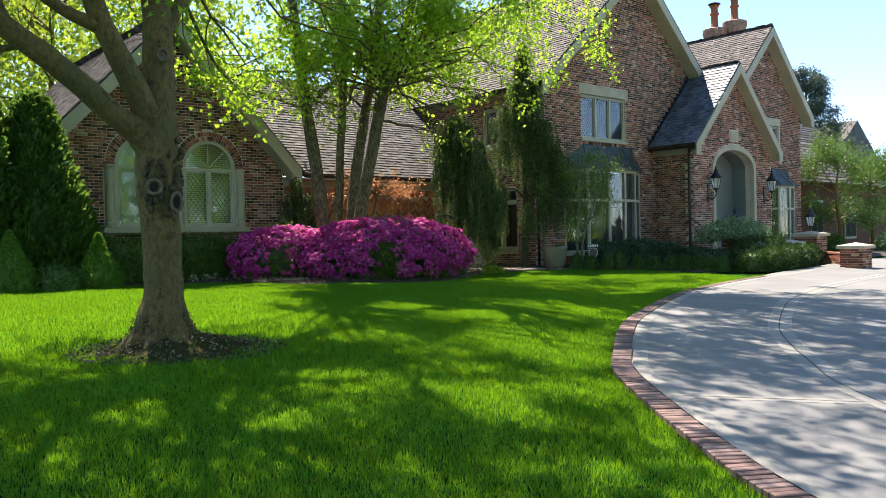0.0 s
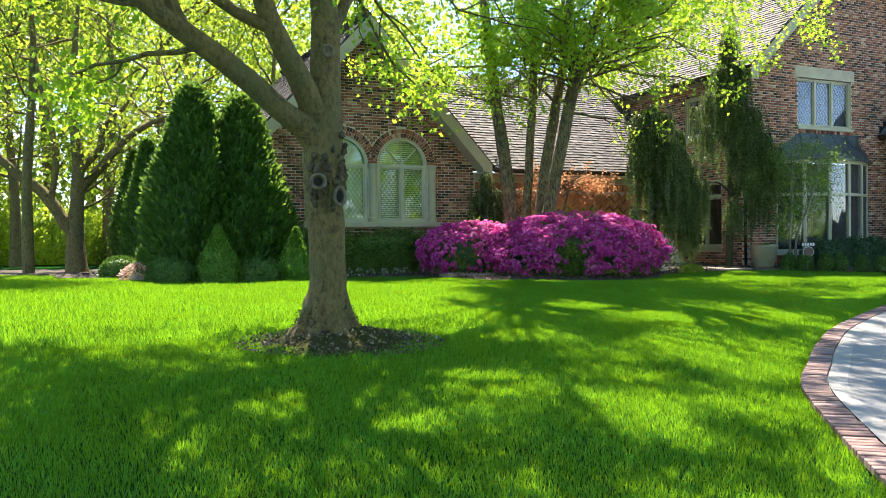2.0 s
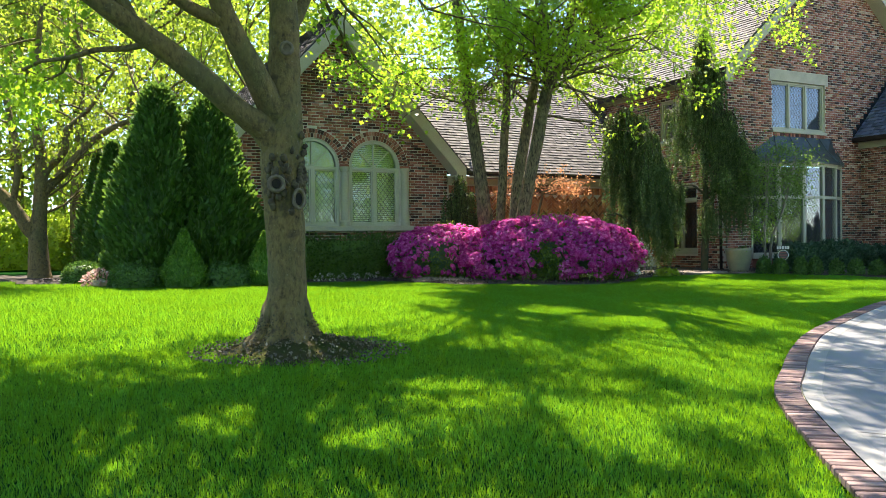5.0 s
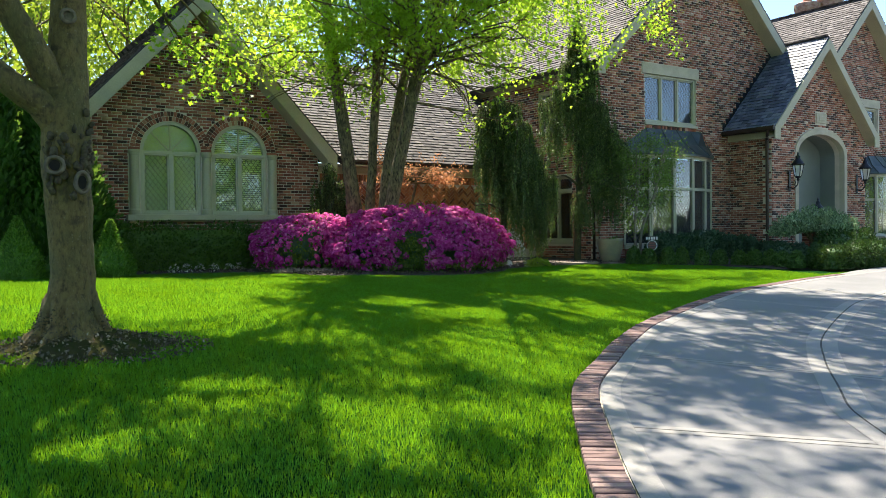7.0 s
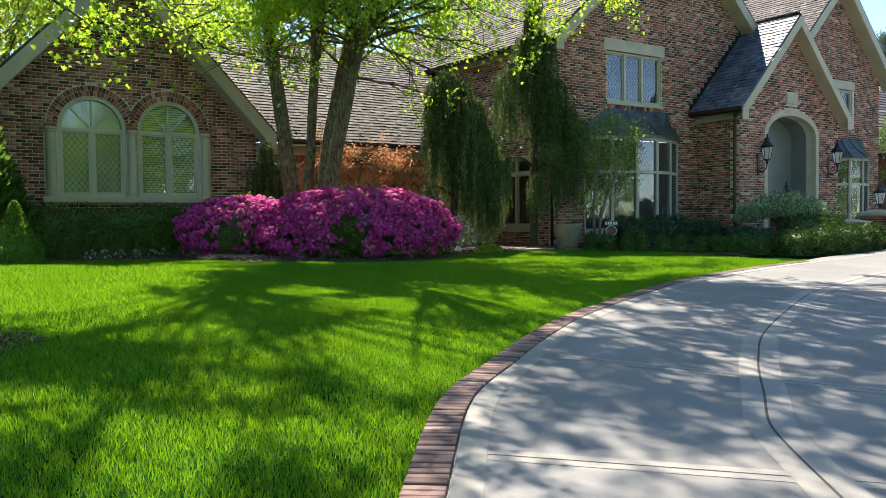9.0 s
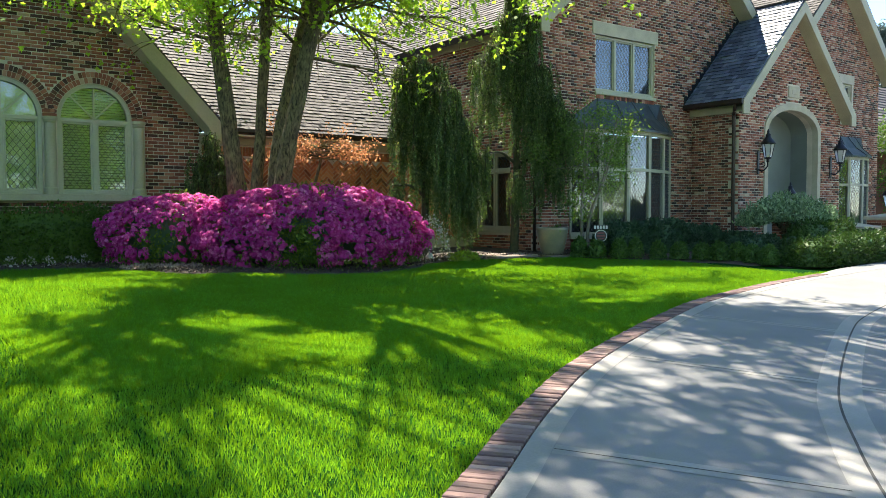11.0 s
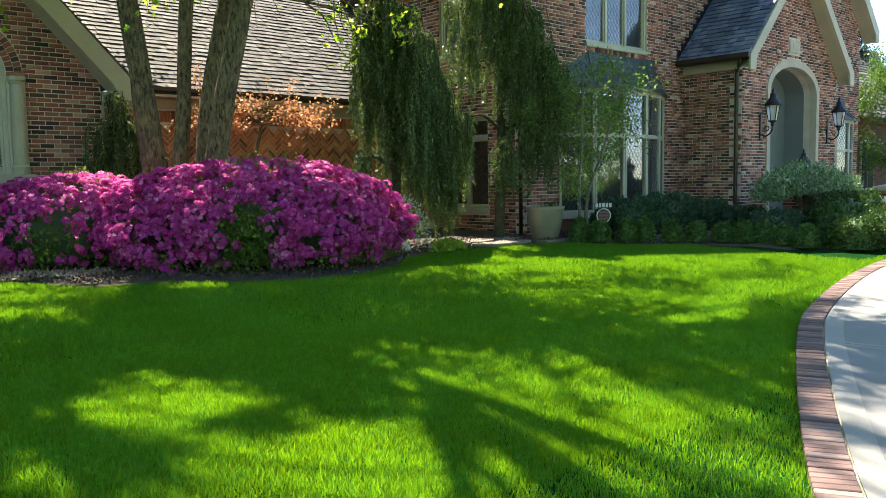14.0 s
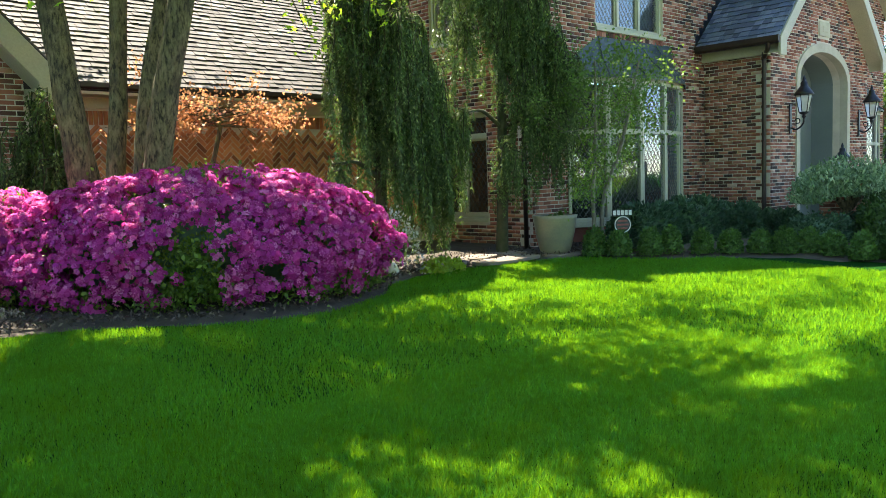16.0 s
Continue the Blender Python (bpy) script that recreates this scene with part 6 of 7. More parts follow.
def azalea(x0, y0, rx, ry, h, n, r, label, bare=None, yaw=0.0):
    """A dense azalea: clusters of open five-petalled flowers over leaves."""
    z0 = float(ground_z(x0, y0)) - 0.02
    x = y = 0.0
    ca, sa = math.cos(radians(yaw)), math.sin(radians(yaw))
    turn = np.array([(ca, sa, 0), (-sa, ca, 0), (0, 0, 1.0)])
    at = np.array((x0, y0, 0.0))
    t = thing("azalea", (x0, y0, z0), label, "flowering shrub", "azaleas")
    m = n // 13
    a = r.uniform(0, 2 * np.pi, m)
    hz = r.uniform(0.05, 1.0, m)
    ring = (1 - hz ** 3.2) ** (1 / 2.2)
    lump = 1 + 0.05 * np.sin(a * 5 + 1) * np.sin(hz * 7) + 0.035 * np.sin(a * 11 + hz * 9) + 0.02 * np.sin(a * 23 + hz * 17)
    k = lump * r.uniform(0.93, 1.02, m)
    tuck = 0.74 + 0.26 * np.minimum(1, hz / 0.35)
    c = np.stack([x + rx * ring * np.cos(a) * k * tuck, y + ry * ring * np.sin(a) * k * tuck, z0 + h * hz * (0.6 + 0.4 * k)], 1)
    nrm = np.stack([ring * np.cos(a) / rx * ry, ring * np.sin(a), hz + 0.15], 1)
    nrm /= np.linalg.norm(nrm, axis=1, keepdims=True)
    if bare is not None:
        keep = ~((np.abs(c[:, 0] - bare[0]) < bare[1] * r.uniform(0.4, 1.2, m)) & (c[:, 1] < y) & (hz < bare[2]))
        keep &= ~((hz < 0.16) & (r.uniform(0, 1, m) < 0.6))
        gap = np.sin(a * 9 + 2 * np.sin(hz * 11)) * np.sin(hz * 17 + a * 3)
        green = c[~keep]
        keep &= ~((gap > 0.45) & (hz < 0.6) & (r.uniform(0, 1, m) < 0.75))
    else:
        keep, green = np.ones(m, bool), c[:0]
    cc, nn = c[keep], nrm[keep]
    # each truss is a rounded head of flowers
    fn = np.repeat(nn, 13, 0) + r.normal(0, 0.55, (len(cc) * 13, 3))
    fn /= np.linalg.norm(fn, axis=1, keepdims=True)
    fc = np.repeat(cc, 13, 0) + fn * np.repeat(r.uniform(0.05, 0.1, (len(cc), 1)), 13, 0)
    # five petals as one star-shaped bowl per flower
    star = []
    for q in range(10):
        rr = 0.031 if q % 2 == 0 else 0.021
        star.append((rr * math.cos(math.pi * q / 5), rr * math.sin(math.pi * q / 5), 0.012 if q % 2 == 0 else 0.0))
    star = np.array(star)
    x_ = np.cross(fn, r.normal(size=fn.shape))
    x_ /= np.linalg.norm(x_, axis=1, keepdims=True)
    y_ = np.cross(fn, x_)
    s = r.uniform(0.75, 1.2, len(fc))[:, None, None]
    v = fc[:, None] + s * (star[None, :, :1] * x_[:, None] + star[None, :, 1:2] * y_[:, None] + star[None, :, 2:] * fn[:, None])
    part_np("blossom", v.reshape(-1, 3) @ turn + at, np.arange(len(fc) * 10).reshape(-1, 10), azalea_mat, t, "magenta-purple blossom", kind="stuff")
    top = c[(hz > 0.9) & (np.sin(c[:, 0] * 4 + 1) > -0.1)]
    lc = np.concatenate([np.repeat(top[: len(top) // 3], 7, 0) + r.normal(0, 0.07, (7 * (len(top) // 3), 3)) + (0, 0, 0.04), np.repeat(c, 2, 0) + r.normal(0, 0.06, (2 * len(c), 3)) - np.repeat(nrm, 2, 0) * 0.1, np.repeat(green, 16, 0) + r.normal(0, 0.07, (len(green) * 16, 3))])
    part_np("foliage", *scattered(lc @ turn + at, 0.05, LEAF, np.array((0, 0, 0.7)), 0.8, r), azleaf_mat, t, "fresh green leaves", kind="stuff")
    twigs = []
    for q in range(46):
        aa, rr = r.uniform(0, 2 * np.pi), r.uniform(0.2, 0.85)
        e = np.array((x + rx * rr * math.cos(aa), y + ry * rr * math.sin(aa), z0 + h * 0.8 * math.sqrt(1 - rr * rr)))
        s0 = np.array((x + rx * 0.45 * rr * math.cos(aa), y + ry * 0.45 * rr * math.sin(aa), z0))
        twigs.append(tube(smooth_line([s0, (s0 + e) / 2 + r.normal(0, 0.05, 3), e], 3) @ turn + at, np.linspace(0.012, 0.005, 7), 5))
    part_np("stem_growth", *joined(twigs), rough_bark_mat, t, kind="stuff")
    bm = bmesh.new()
    lathe(bm, [(0.5, 0.12), (0.66, 0.35), (0.7, 0.55), (0.6, 0.72), (0.38, 0.8), (0.05, 0.84)], (0, 0, 0), 24)
    for q in bm.verts:
        q.co = Vector(np.array((q.co.x * rx, q.co.y * ry, z0 + q.co.z * h)) @ turn + at)
    part("inner_growth", bm, yew_mat, t)
    return t


r = np.random.default_rng(41)
azalea(12.1, 16.2, 2.12, 1.08, 1.38, 42000, r, "broad magenta azalea mound in full bloom", (-0.12, 0.32, 0.55), -28)
azalea(10.2, 17.45, 1.35, 0.78, 1.2, 14500, r, "smaller magenta azalea beside the large mound", (-0.6, 0.3, 0.5))
mound("pale_shrub", 14.75, 16.25, 0.42, 0.4, 0.85, "airy shrub with pale grey-white blossom", white_mat, 520, 0.045, r, core=0.2)
for k in range(7):
    x = 7.35 + k * 0.28 + r.uniform(-0.05, 0.05)
    mound("white_flower", x, 17.92 + r.uniform(-0.06, 0.06), 0.1, 0.09, 0.17, "small white bedding flower at the hedge foot", white_mat, 60, 0.035, r, "flower", "white bedding flowers", core=0.3)
mound("bedding_plant", 2.95, 17.9, 0.3, 0.22, 0.3, "pink and white flowering bedding plant by the arborvitae", pink_mat, 420, 0.06, r, "flower", core=0.5)
mound("groundcover_plant", 15.4, 15.98, 0.34, 0.2, 0.16, "low lime-green groundcover at the bed's edge", lime_mat, 500, 0.06, r, "groundcover", core=0.5)
for x, y, a, b, w in ((15.95, 16.42, 0.36, 0.24, 24), (16.5, 16.08, 0.34, 0.22, -12), (17.1, 16.12, 0.33, 0.24, 8), (16.72, 16.62, 0.36, 0.24, 18), (17.36, 16.62, 0.3, 0.24, -6)):
    z = float(ground_z(x, y))
    bm = bmesh.new()
    prism(bm, [(a * c_ * (1 + 0.08 * math.sin(5 * q_ + x)), b * s_ * (1 + 0.1 * math.sin(4 * q_ + y))) for q_, c_, s_ in ((q / 14 * 2 * math.pi, math.copysign(abs(math.cos(q / 14 * 2 * math.pi)) ** 0.6, math.cos(q / 14 * 2 * math.pi)), math.copysign(abs(math.sin(q / 14 * 2 * math.pi)) ** 0.6, math.sin(q / 14 * 2 * math.pi))) for q in range(14))], "z", 0.0, 0.05)
    bmesh.ops.transform(bm, matrix=pose(x, y, z, 0, 0, w), verts=bm.verts)
    stone = part("stepping_stone", bm, flag_mat, None, bevel=0.008)
    tagged(stone, "flat pinkish-grey flagstone in the planting bed", "stepping stone", "stepping stones")
# mulch chips along the bed
n = 12000
_i = r.integers(8, len(_b) - 40, n)
_t = r.uniform(0.02, 0.16, n)
px_ = _b[_i] * (1 - _t[:, None]) + np.c_[np.linspace(-2, 40, len(_b)), np.full(len(_b), 24.0)][_i] * _t[:, None] + r.normal(0, 0.06, (n, 2))
tagged(part_np("wood_chips", *scattered(np.c_[px_, ground_z(px_[:, 0], px_[:, 1]) + 0.035], 0.05, NEEDLE * (2.2, 1, 1), None, 1.0, r), mulch_mat, None, kind="stuff"), "loose wood chips on the bed", "mulch")

n = 1500
_t, _s = r.uniform(0, 2 * np.pi, n), np.sqrt(r.uniform(0, 1, n))
px_ = np.stack([9.62 + 0.62 * _s * np.cos(_t) + 0.1 * _s * np.sin(3 * _t), 16.62 + 0.3 * _s * np.sin(_t) - 0.12 * _s * np.cos(_t)], 1)
tagged(part_np("pale_chips", *scattered(np.c_[px_, ground_z(px_[:, 0], px_[:, 1]) + 0.05], 0.05, NEEDLE * (2.6, 1, 1), None, 1.0, r), chip_mat, None, kind="stuff"), "patch of pale wood chips before the azalea", "mulch")


def weeping(x, y, arms, label, r, trunk_top):
    """A weeping spruce: a stem, arching arms, and drooping branchlets hung with short strands. arms: (dx, dy, top z, reach down, half width, strands)."""
    z0 = float(ground_z(x, y))
    t = thing("weeping_spruce", (x, y, z0), label, "evergreen", "weeping spruces")
    wood = [tube(smooth_line([(x, y, z0 - 0.05), (x + 0.08, y, z0 + 0.35 * (trunk_top - z0)), (x - 0.05, y, z0 + 0.7 * (trunk_top - z0)), (x, y, trunk_top)], 5), np.linspace(0.1, 0.03, 16), 8)]
    cs, ways = [], []
    for dx, dy, top, low, half, strands in arms:
        e = np.array((x + dx, y + dy, top))
        s = np.array((x, y, min(top - 0.15, trunk_top)))
        wood.append(tube(smooth_line([s, (s + e) / 2 + (0, 0, 0.12), e], 4), np.linspace(0.035, 0.018, 9), 6))
        for k in range(max(4, int(strands * 0.6))):
            a = r.uniform(0, 2 * np.pi)
            out = np.array((math.cos(a), 0.8 * math.sin(a), 0.0)) * half * r.uniform(0.25, 1.25)
            drop = (top - low) * r.uniform(0.25, 1.0) * (1.15 - 0.35 * np.linalg.norm(out) / half)
            m = max(6, int(drop / 0.085))
            u = np.linspace(0, 1, m)[:, None]
            line = e + r.normal(0, 0.06, 3) + out * (1 - np.exp(-3.2 * u)) + np.array((0, 0, 1.0)) * (0.16 * np.sin(np.minimum(u * 6, np.pi)) - drop * u ** 1.25)
            line = line + 0.03 * np.sin(u * 9 + a * np.array((1.0, 2.0, 0.0)))
            wood.append(tube(line[::2], np.linspace(0.012, 0.004, len(line[::2])), 4))
            # ropes of needles that hang straight down from the branchlet
            for p in line:
                L = r.uniform(0.18, 0.52) * (1.5 if r.uniform() < 0.15 else 1.0)
                n = max(10, int(L / 0.0095))
                q, t_ = r.uniform(0, 1, n)[:, None], r.uniform(0, 2 * np.pi, n)
                w = np.array((*r.normal(0, 0.035, 2), -L))
                rad = np.stack([np.cos(t_), np.sin(t_), 0 * t_], 1)
                cs.append(p + w * q + rad * 0.006 + np.array((*r.normal(0, 0.02, 2), 0.0)))
                ways.append(rad * 0.62 + (0, 0, -0.8))
    c, aim = np.concatenate(cs), np.concatenate(ways)
    part_np("trunk", *joined(wood), root_mat, t, smooth=True)
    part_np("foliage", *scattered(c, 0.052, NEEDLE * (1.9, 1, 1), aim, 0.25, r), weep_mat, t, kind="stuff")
    return t


r = np.random.default_rng(51)
weeping(15.0, 16.85, [(-0.45, 0.0, 4.65, 2.4, 0.28, 64), (-0.1, -0.05, 4.9, 1.9, 0.3, 80), (0.3, 0.0, 4.8, 1.6, 0.32, 84), (0.65, -0.1, 4.35, 1.4, 0.32, 76), (0.95, -0.1, 3.7, 1.2, 0.3, 64),
                       (1.2, -0.1, 3.0, 1.35, 0.25, 44), (0.2, -0.4, 4.3, 1.7, 0.35, 60), (-0.75, -0.1, 2.35, 1.9, 0.25, 16)],
        "drooping weeping spruce with dark curtains of needles", r, 4.6)
weeping(17.45, 16.8, [(0.1, 0.0, 7.15, 6.1, 0.24, 34), (-0.05, 0.0, 6.75, 5.1, 0.32, 48), (-0.3, -0.05, 6.0, 4.3, 0.32, 56), (0.35, -0.1, 6.1, 4.0, 0.28, 56), (-0.65, -0.05, 5.35, 4.0, 0.3, 24), (-1.1, 0.0, 4.95, 3.9, 0.24, 14),
                      (-0.85, -0.1, 4.4, 3.2, 0.24, 16), (0.0, -0.2, 5.2, 3.1, 0.4, 72), (0.5, -0.4, 4.95, 3.3, 0.3, 56), (0.75, -0.5, 4.3, 2.9, 0.32, 60), (1.05, -0.55, 3.95, 3.0, 0.26, 40), (0.35, -0.35, 3.9, 2.2, 0.28, 48),
                      (0.75, -0.5, 3.0, 2.05, 0.28, 44), (-0.1, -0.3, 2.6, 1.9, 0.24, 30), (-0.95, -0.2, 3.1, 2.2, 0.14, 18)],
        "tall weeping spruce draped over the house corner", r, 7.0)
weeping(11.25, 18.75, [(0.0, -0.05, 3.3, 2.0, 0.16, 26), (0.18, -0.15, 2.9, 1.4, 0.26, 34), (-0.2, -0.1, 2.8, 1.3, 0.26, 34), (0.38, -0.2, 2.35, 1.2, 0.24, 30), (-0.4, -0.15, 2.3, 1.2, 0.24, 30), (0.0, -0.3, 2.5, 1.2, 0.3, 30)], "small weeping spruce at the gable corner", r, 2.7)

# Japanese maple with flat coppery layers
r = np.random.default_rng(61)
wood, tips = [], []
wood.append(line_of([(13.2, 18.5, 0.85), (13.25, 18.45, 1.9), (13.5, 18.4, 2.95)], [0.05, 0.04, 0.03]))
for k in range(46):
    a = r.uniform(0, 2 * np.pi)
    grow((13.5, 18.4, 2.95 + 0.3 * r.uniform()), (math.cos(a) * 1.6, math.sin(a) * 0.5 - 0.1, 0.18), r.uniform(0.5, 1.05), 0.012, 2, r, wood, tips, -0.1, 0.5, (2, 3))
tree_of("japanese_maple", (13.2, 18.5, 0.9), "small Japanese maple with coppery orange leaves", wood, tips, LOBED, 0.042, 8, 0.065, rough_bark_mat, jmaple_mat, r, 0.02)

# small light tree before the bow window
r = np.random.default_rng(71)
wood, tips = [], []
for k in range(4):
    a = k * 1.6
    s = [(18.75 + 0.06 * math.cos(a), 15.85 + 0.06 * math.sin(a), 0.8), (18.72 + 0.14 * math.cos(a), 15.85 + 0.1 * math.sin(a), 1.7), (18.95 + 0.35 * math.cos(a), 15.8 + 0.25 * math.sin(a), 2.6), (19.2 + 0.6 * math.cos(a), 15.8 + 0.4 * math.sin(a), 3.9)]
    wood.append(line_of(s, [0.035, 0.03, 0.024, 0.015]))
    for q in range(4):
        e = r.normal(0, 1, 3) * (1, 0.7, 0.6) + (0, 0, 0.5)
        grow(smooth_line(s, 4)[7 + q], e, r.uniform(0.6, 1.0), 0.008, 1, r, wood, tips, 0.1, 0.8, (2, 4), 0.65, 3)
pale_bark = plain("pale_bark", (0.24, 0.215, 0.17), (0.14, 0.125, 0.095), 8, 0.8, grain=60, bump=0.3)
tree_of("ornamental_tree", (18.75, 15.85, 0.86), "small multi-stemmed tree with sparse green leaves", wood, tips, LEAF, 0.05, 15, 0.13, pale_bark, airy_mat, r, 0.05, sides=(8, 5))

# cloud-pruned juniper by the entry
r = np.random.default_rng(81)
jx, jy = 23.3, 13.75
jz = float(ground_z(jx, jy))
wood = [line_of([(jx, jy, jz - 0.05), (jx - 0.05, jy, jz + 0.35), (jx + 0.1, jy, jz + 0.75), (jx + 0.35, jy, jz + 0.95)], [0.1, 0.085, 0.07, 0.045])]
for dx, dy in ((-0.8, 0.1), (-0.4, -0.4), (0.5, -0.3), (0.9, 0.2), (0.1, 0.5)):
    wood.append(line_of([(jx, jy, jz + 0.45), (jx + dx * 0.5, jy + dy * 0.5, jz + 0.75), (jx + dx, jy + dy, jz + 0.95)], [0.06, 0.045, 0.025]))
jun = tree_of("cloud_pruned_juniper", (jx, jy, jz), "cloud-pruned juniper with a flat grey-green crown", wood, [], LEAF, 0.05, 1, 0.1, rough_bark_mat, juniper_mat, r)
cs = []
for dx, dy, dz, s in ((0, 0, 1.12, 0.75), (-0.75, 0.0, 0.98, 0.6), (0.75, 0.05, 1.0, 0.62), (-0.3, -0.35, 1.0, 0.6), (0.4, -0.35, 0.98, 0.6), (0.2, 0.4, 1.05, 0.6), (-1.15, 0.1, 0.86, 0.35), (1.2, 0.1, 0.88, 0.38)):
    n = int(2000 * s)
    dx, s = dx * 1.15, s * 1.08
    q = r.normal(size=(n, 3))
    q /= np.linalg.norm(q, axis=1, keepdims=True)
    q[:, 2] = np.where(q[:, 2] < 0, q[:, 2] * 0.3, q[:, 2])
    cs.append(np.array((jx + dx, jy + dy, jz + dz)) + q * (s, s * 0.9, 0.4 * s + 0.14) * r.uniform(0.75, 1.02, (n, 1)) * (1 + 0.09 * np.sin(9 * q[:, :1] + 5 * dx) * np.sin(11 * q[:, 1:2])) - (0, 0, 0.14))
part_np("crown", *scattered(np.concatenate(cs), 0.075, SPRAY, np.array((0, 0, 0.9)), 0.7, r), juniper_mat, jun, kind="stuff")

# ---- small built things ----
pot = thing("planter_pot", (18.05, 16.2, 0.86), "large glazed olive-grey planter on a stone slab", "planter")
part("pot_body", lathe(bmesh.new(), [(0.22, 0.06), (0.25, 0.12), (0.31, 0.38), (0.345, 0.60), (0.36, 0.66), (0.33, 0.665), (0.30, 0.6), (0.27, 0.4)], (18.05, 16.2, 0.84), 32), pot_mat, pot, smooth=True)
part("pot_soil", lathe(bmesh.new(), [(0.295, 0.56), (0.295, 0.575)], (18.05, 16.2, 0.84), 24), soil_mat, pot)
part("slab", boxed(17.7, 18.42, 15.86, 16.55, 0.84, 0.90), flag_mat, pot, "thin pale stone slab", bevel=0.01)
part_np("sprig", *scattered(np.array((18.0, 16.15, 1.45)) + r.normal(0, (0.1, 0.1, 0.03), (40, 3)), 0.08, LEAF, np.array((0, 0, 1.0)), 0.6, r), hedge_mat, pot, kind="stuff")

sign = thing("address_sign", (18.74, 15.42, 0.86), "small round metal yard sign on a stake", "yard sign")
part("stake", lathe(bmesh.new(), [(0.011, 0.8), (0.011, 1.42)], (18.74, 15.42, 0), 8), iron_mat, sign)
_m = pose(18.74, 15.4, 1.32, 90, 0, -38)
bm = bmesh.new()
lathe(bm, [(0.135, -0.008), (0.135, 0.008)], (0, 0, 0), 28)
bmesh.ops.transform(bm, matrix=_m, verts=bm.verts)
disc = part("disc", bm, plain("sign_grey", (0.07, 0.07, 0.07), (0.045, 0.045, 0.045), 9, 0.5), sign)
bm = bmesh.new()
for z in (-0.06, 0.0, 0.06):
    w = math.sqrt(0.105 ** 2 - z * z) - 0.012
    box(bm, -w, w, z - 0.014, z + 0.014, 0.009, 0.013)
bmesh.ops.transform(bm, matrix=_m, verts=bm.verts)
part("bar", bm, plain("sign_red", (0.30, 0.09, 0.08), (0.24, 0.07, 0.065), 9, 0.5), disc, "dull red bars")
sign_white = plain("sign_white", (0.7, 0.7, 0.68), (0.62, 0.62, 0.6), 9, 0.5)
_r = np.linspace(0, 2 * np.pi, 33)
part_np("ring", *tube([tuple(_m @ Vector((0.125 * math.cos(q), 0.125 * math.sin(q), 0.008))) for q in _r], [0.009] * 33, 6), sign_white, disc, "pale ring round the disc")
bm = bmesh.new()
box(bm, -0.165, 0.165, 0.14, 0.235, -0.012, -0.006)
bmesh.ops.transform(bm, matrix=_m, verts=bm.verts)
part("number_plate", bm, iron_mat, sign, "black plate above the disc")
bm = bmesh.new()
for k in range(5):
    box(bm, -0.15 + k * 0.063, -0.105 + k * 0.063, 0.15, 0.225, -0.004, 0.004)
bmesh.ops.transform(bm, matrix=_m, verts=bm.verts)
part("bar", bm, sign_white, sign, "white bars above the disc")


def lantern(x, y, z, wall_y=None, scale=1.0, label=""):
    """A black iron carriage lantern; with wall_y it hangs on a scrolled bracket."""
    t = thing("wall_lantern" if wall_y else "post_lantern", (x, y, z), label, "lantern", "entry lanterns" if wall_y else "")
    s = scale
    at = (x, y, z)
    part("lantern_top", lathe(bmesh.new(), [(0.21 * s, 0.42 * s), (0.215 * s, 0.45 * s), (0.16 * s, 0.52 * s), (0.10 * s, 0.60 * s), (0.075 * s, 0.63 * s), (0.075 * s, 0.70 * s), (0.03 * s, 0.74 * s), (0.035 * s, 0.78 * s), (0.01 * s, 0.86 * s)], at, 16), iron_mat, t, "dark domed lantern hood", True)
    part("lantern_base", lathe(bmesh.new(), [(0.02 * s, -0.10 * s), (0.05 * s, -0.06 * s), (0.03 * s, -0.02 * s), (0.10 * s, 0.02 * s), (0.105 * s, 0.05 * s)], at, 16), iron_mat, t, smooth=True)
    gl = part("lantern_glass", lathe(bmesh.new(), [(0.095 * s, 0.05 * s), (0.17 * s, 0.42 * s)], at, 6), seeded_mat, t, "clear tapered glass")
    gl.visible_shadow = False
    for k in range(6):
        a = 2 * math.pi * k / 6
        part_np("rib", *tube([(x + 0.1 * s * math.cos(a), y + 0.1 * s * math.sin(a), z + 0.04 * s), (x + 0.175 * s * math.cos(a), y + 0.175 * s * math.sin(a), z + 0.43 * s)], [0.011 * s] * 2, 5), iron_mat, t)
    part("candle", lathe(bmesh.new(), [(0.03 * s, 0.06 * s), (0.03 * s, 0.24 * s), (0.012 * s, 0.3 * s)], at, 10), blind_mat, t, "pale candle tube")
    if wall_y:
        part("back_plate", boxed(x - 0.05, x + 0.05, wall_y - 0.03, wall_y, z - 0.38, z + 0.22), iron_mat, t, bevel=0.01)
        part_np("bracket", *tube(smooth_line([(x, wall_y - 0.02, z - 0.26), (x, wall_y - 0.14, z - 0.3), (x, y + 0.02, z - 0.2), (x, y, z - 0.08)], 6), [0.018] * 19, 8), iron_mat, t, smooth=True)
        part_np("scroll", *tube([(x, wall_y - 0.16 + 0.05 * math.cos(q), z - 0.13 + 0.05 * math.sin(q)) for q in np.linspace(0, 5.2, 20)], [0.011] * 20, 6), iron_mat, t, smooth=True)
    return t


lantern(24.70, 15.14, 3.2, YE, 0.9, "black iron carriage lantern beside the arched doorway")
lantern(28.32, 15.14, 3.2, YE, 0.9, "black iron carriage lantern beside the arched doorway")


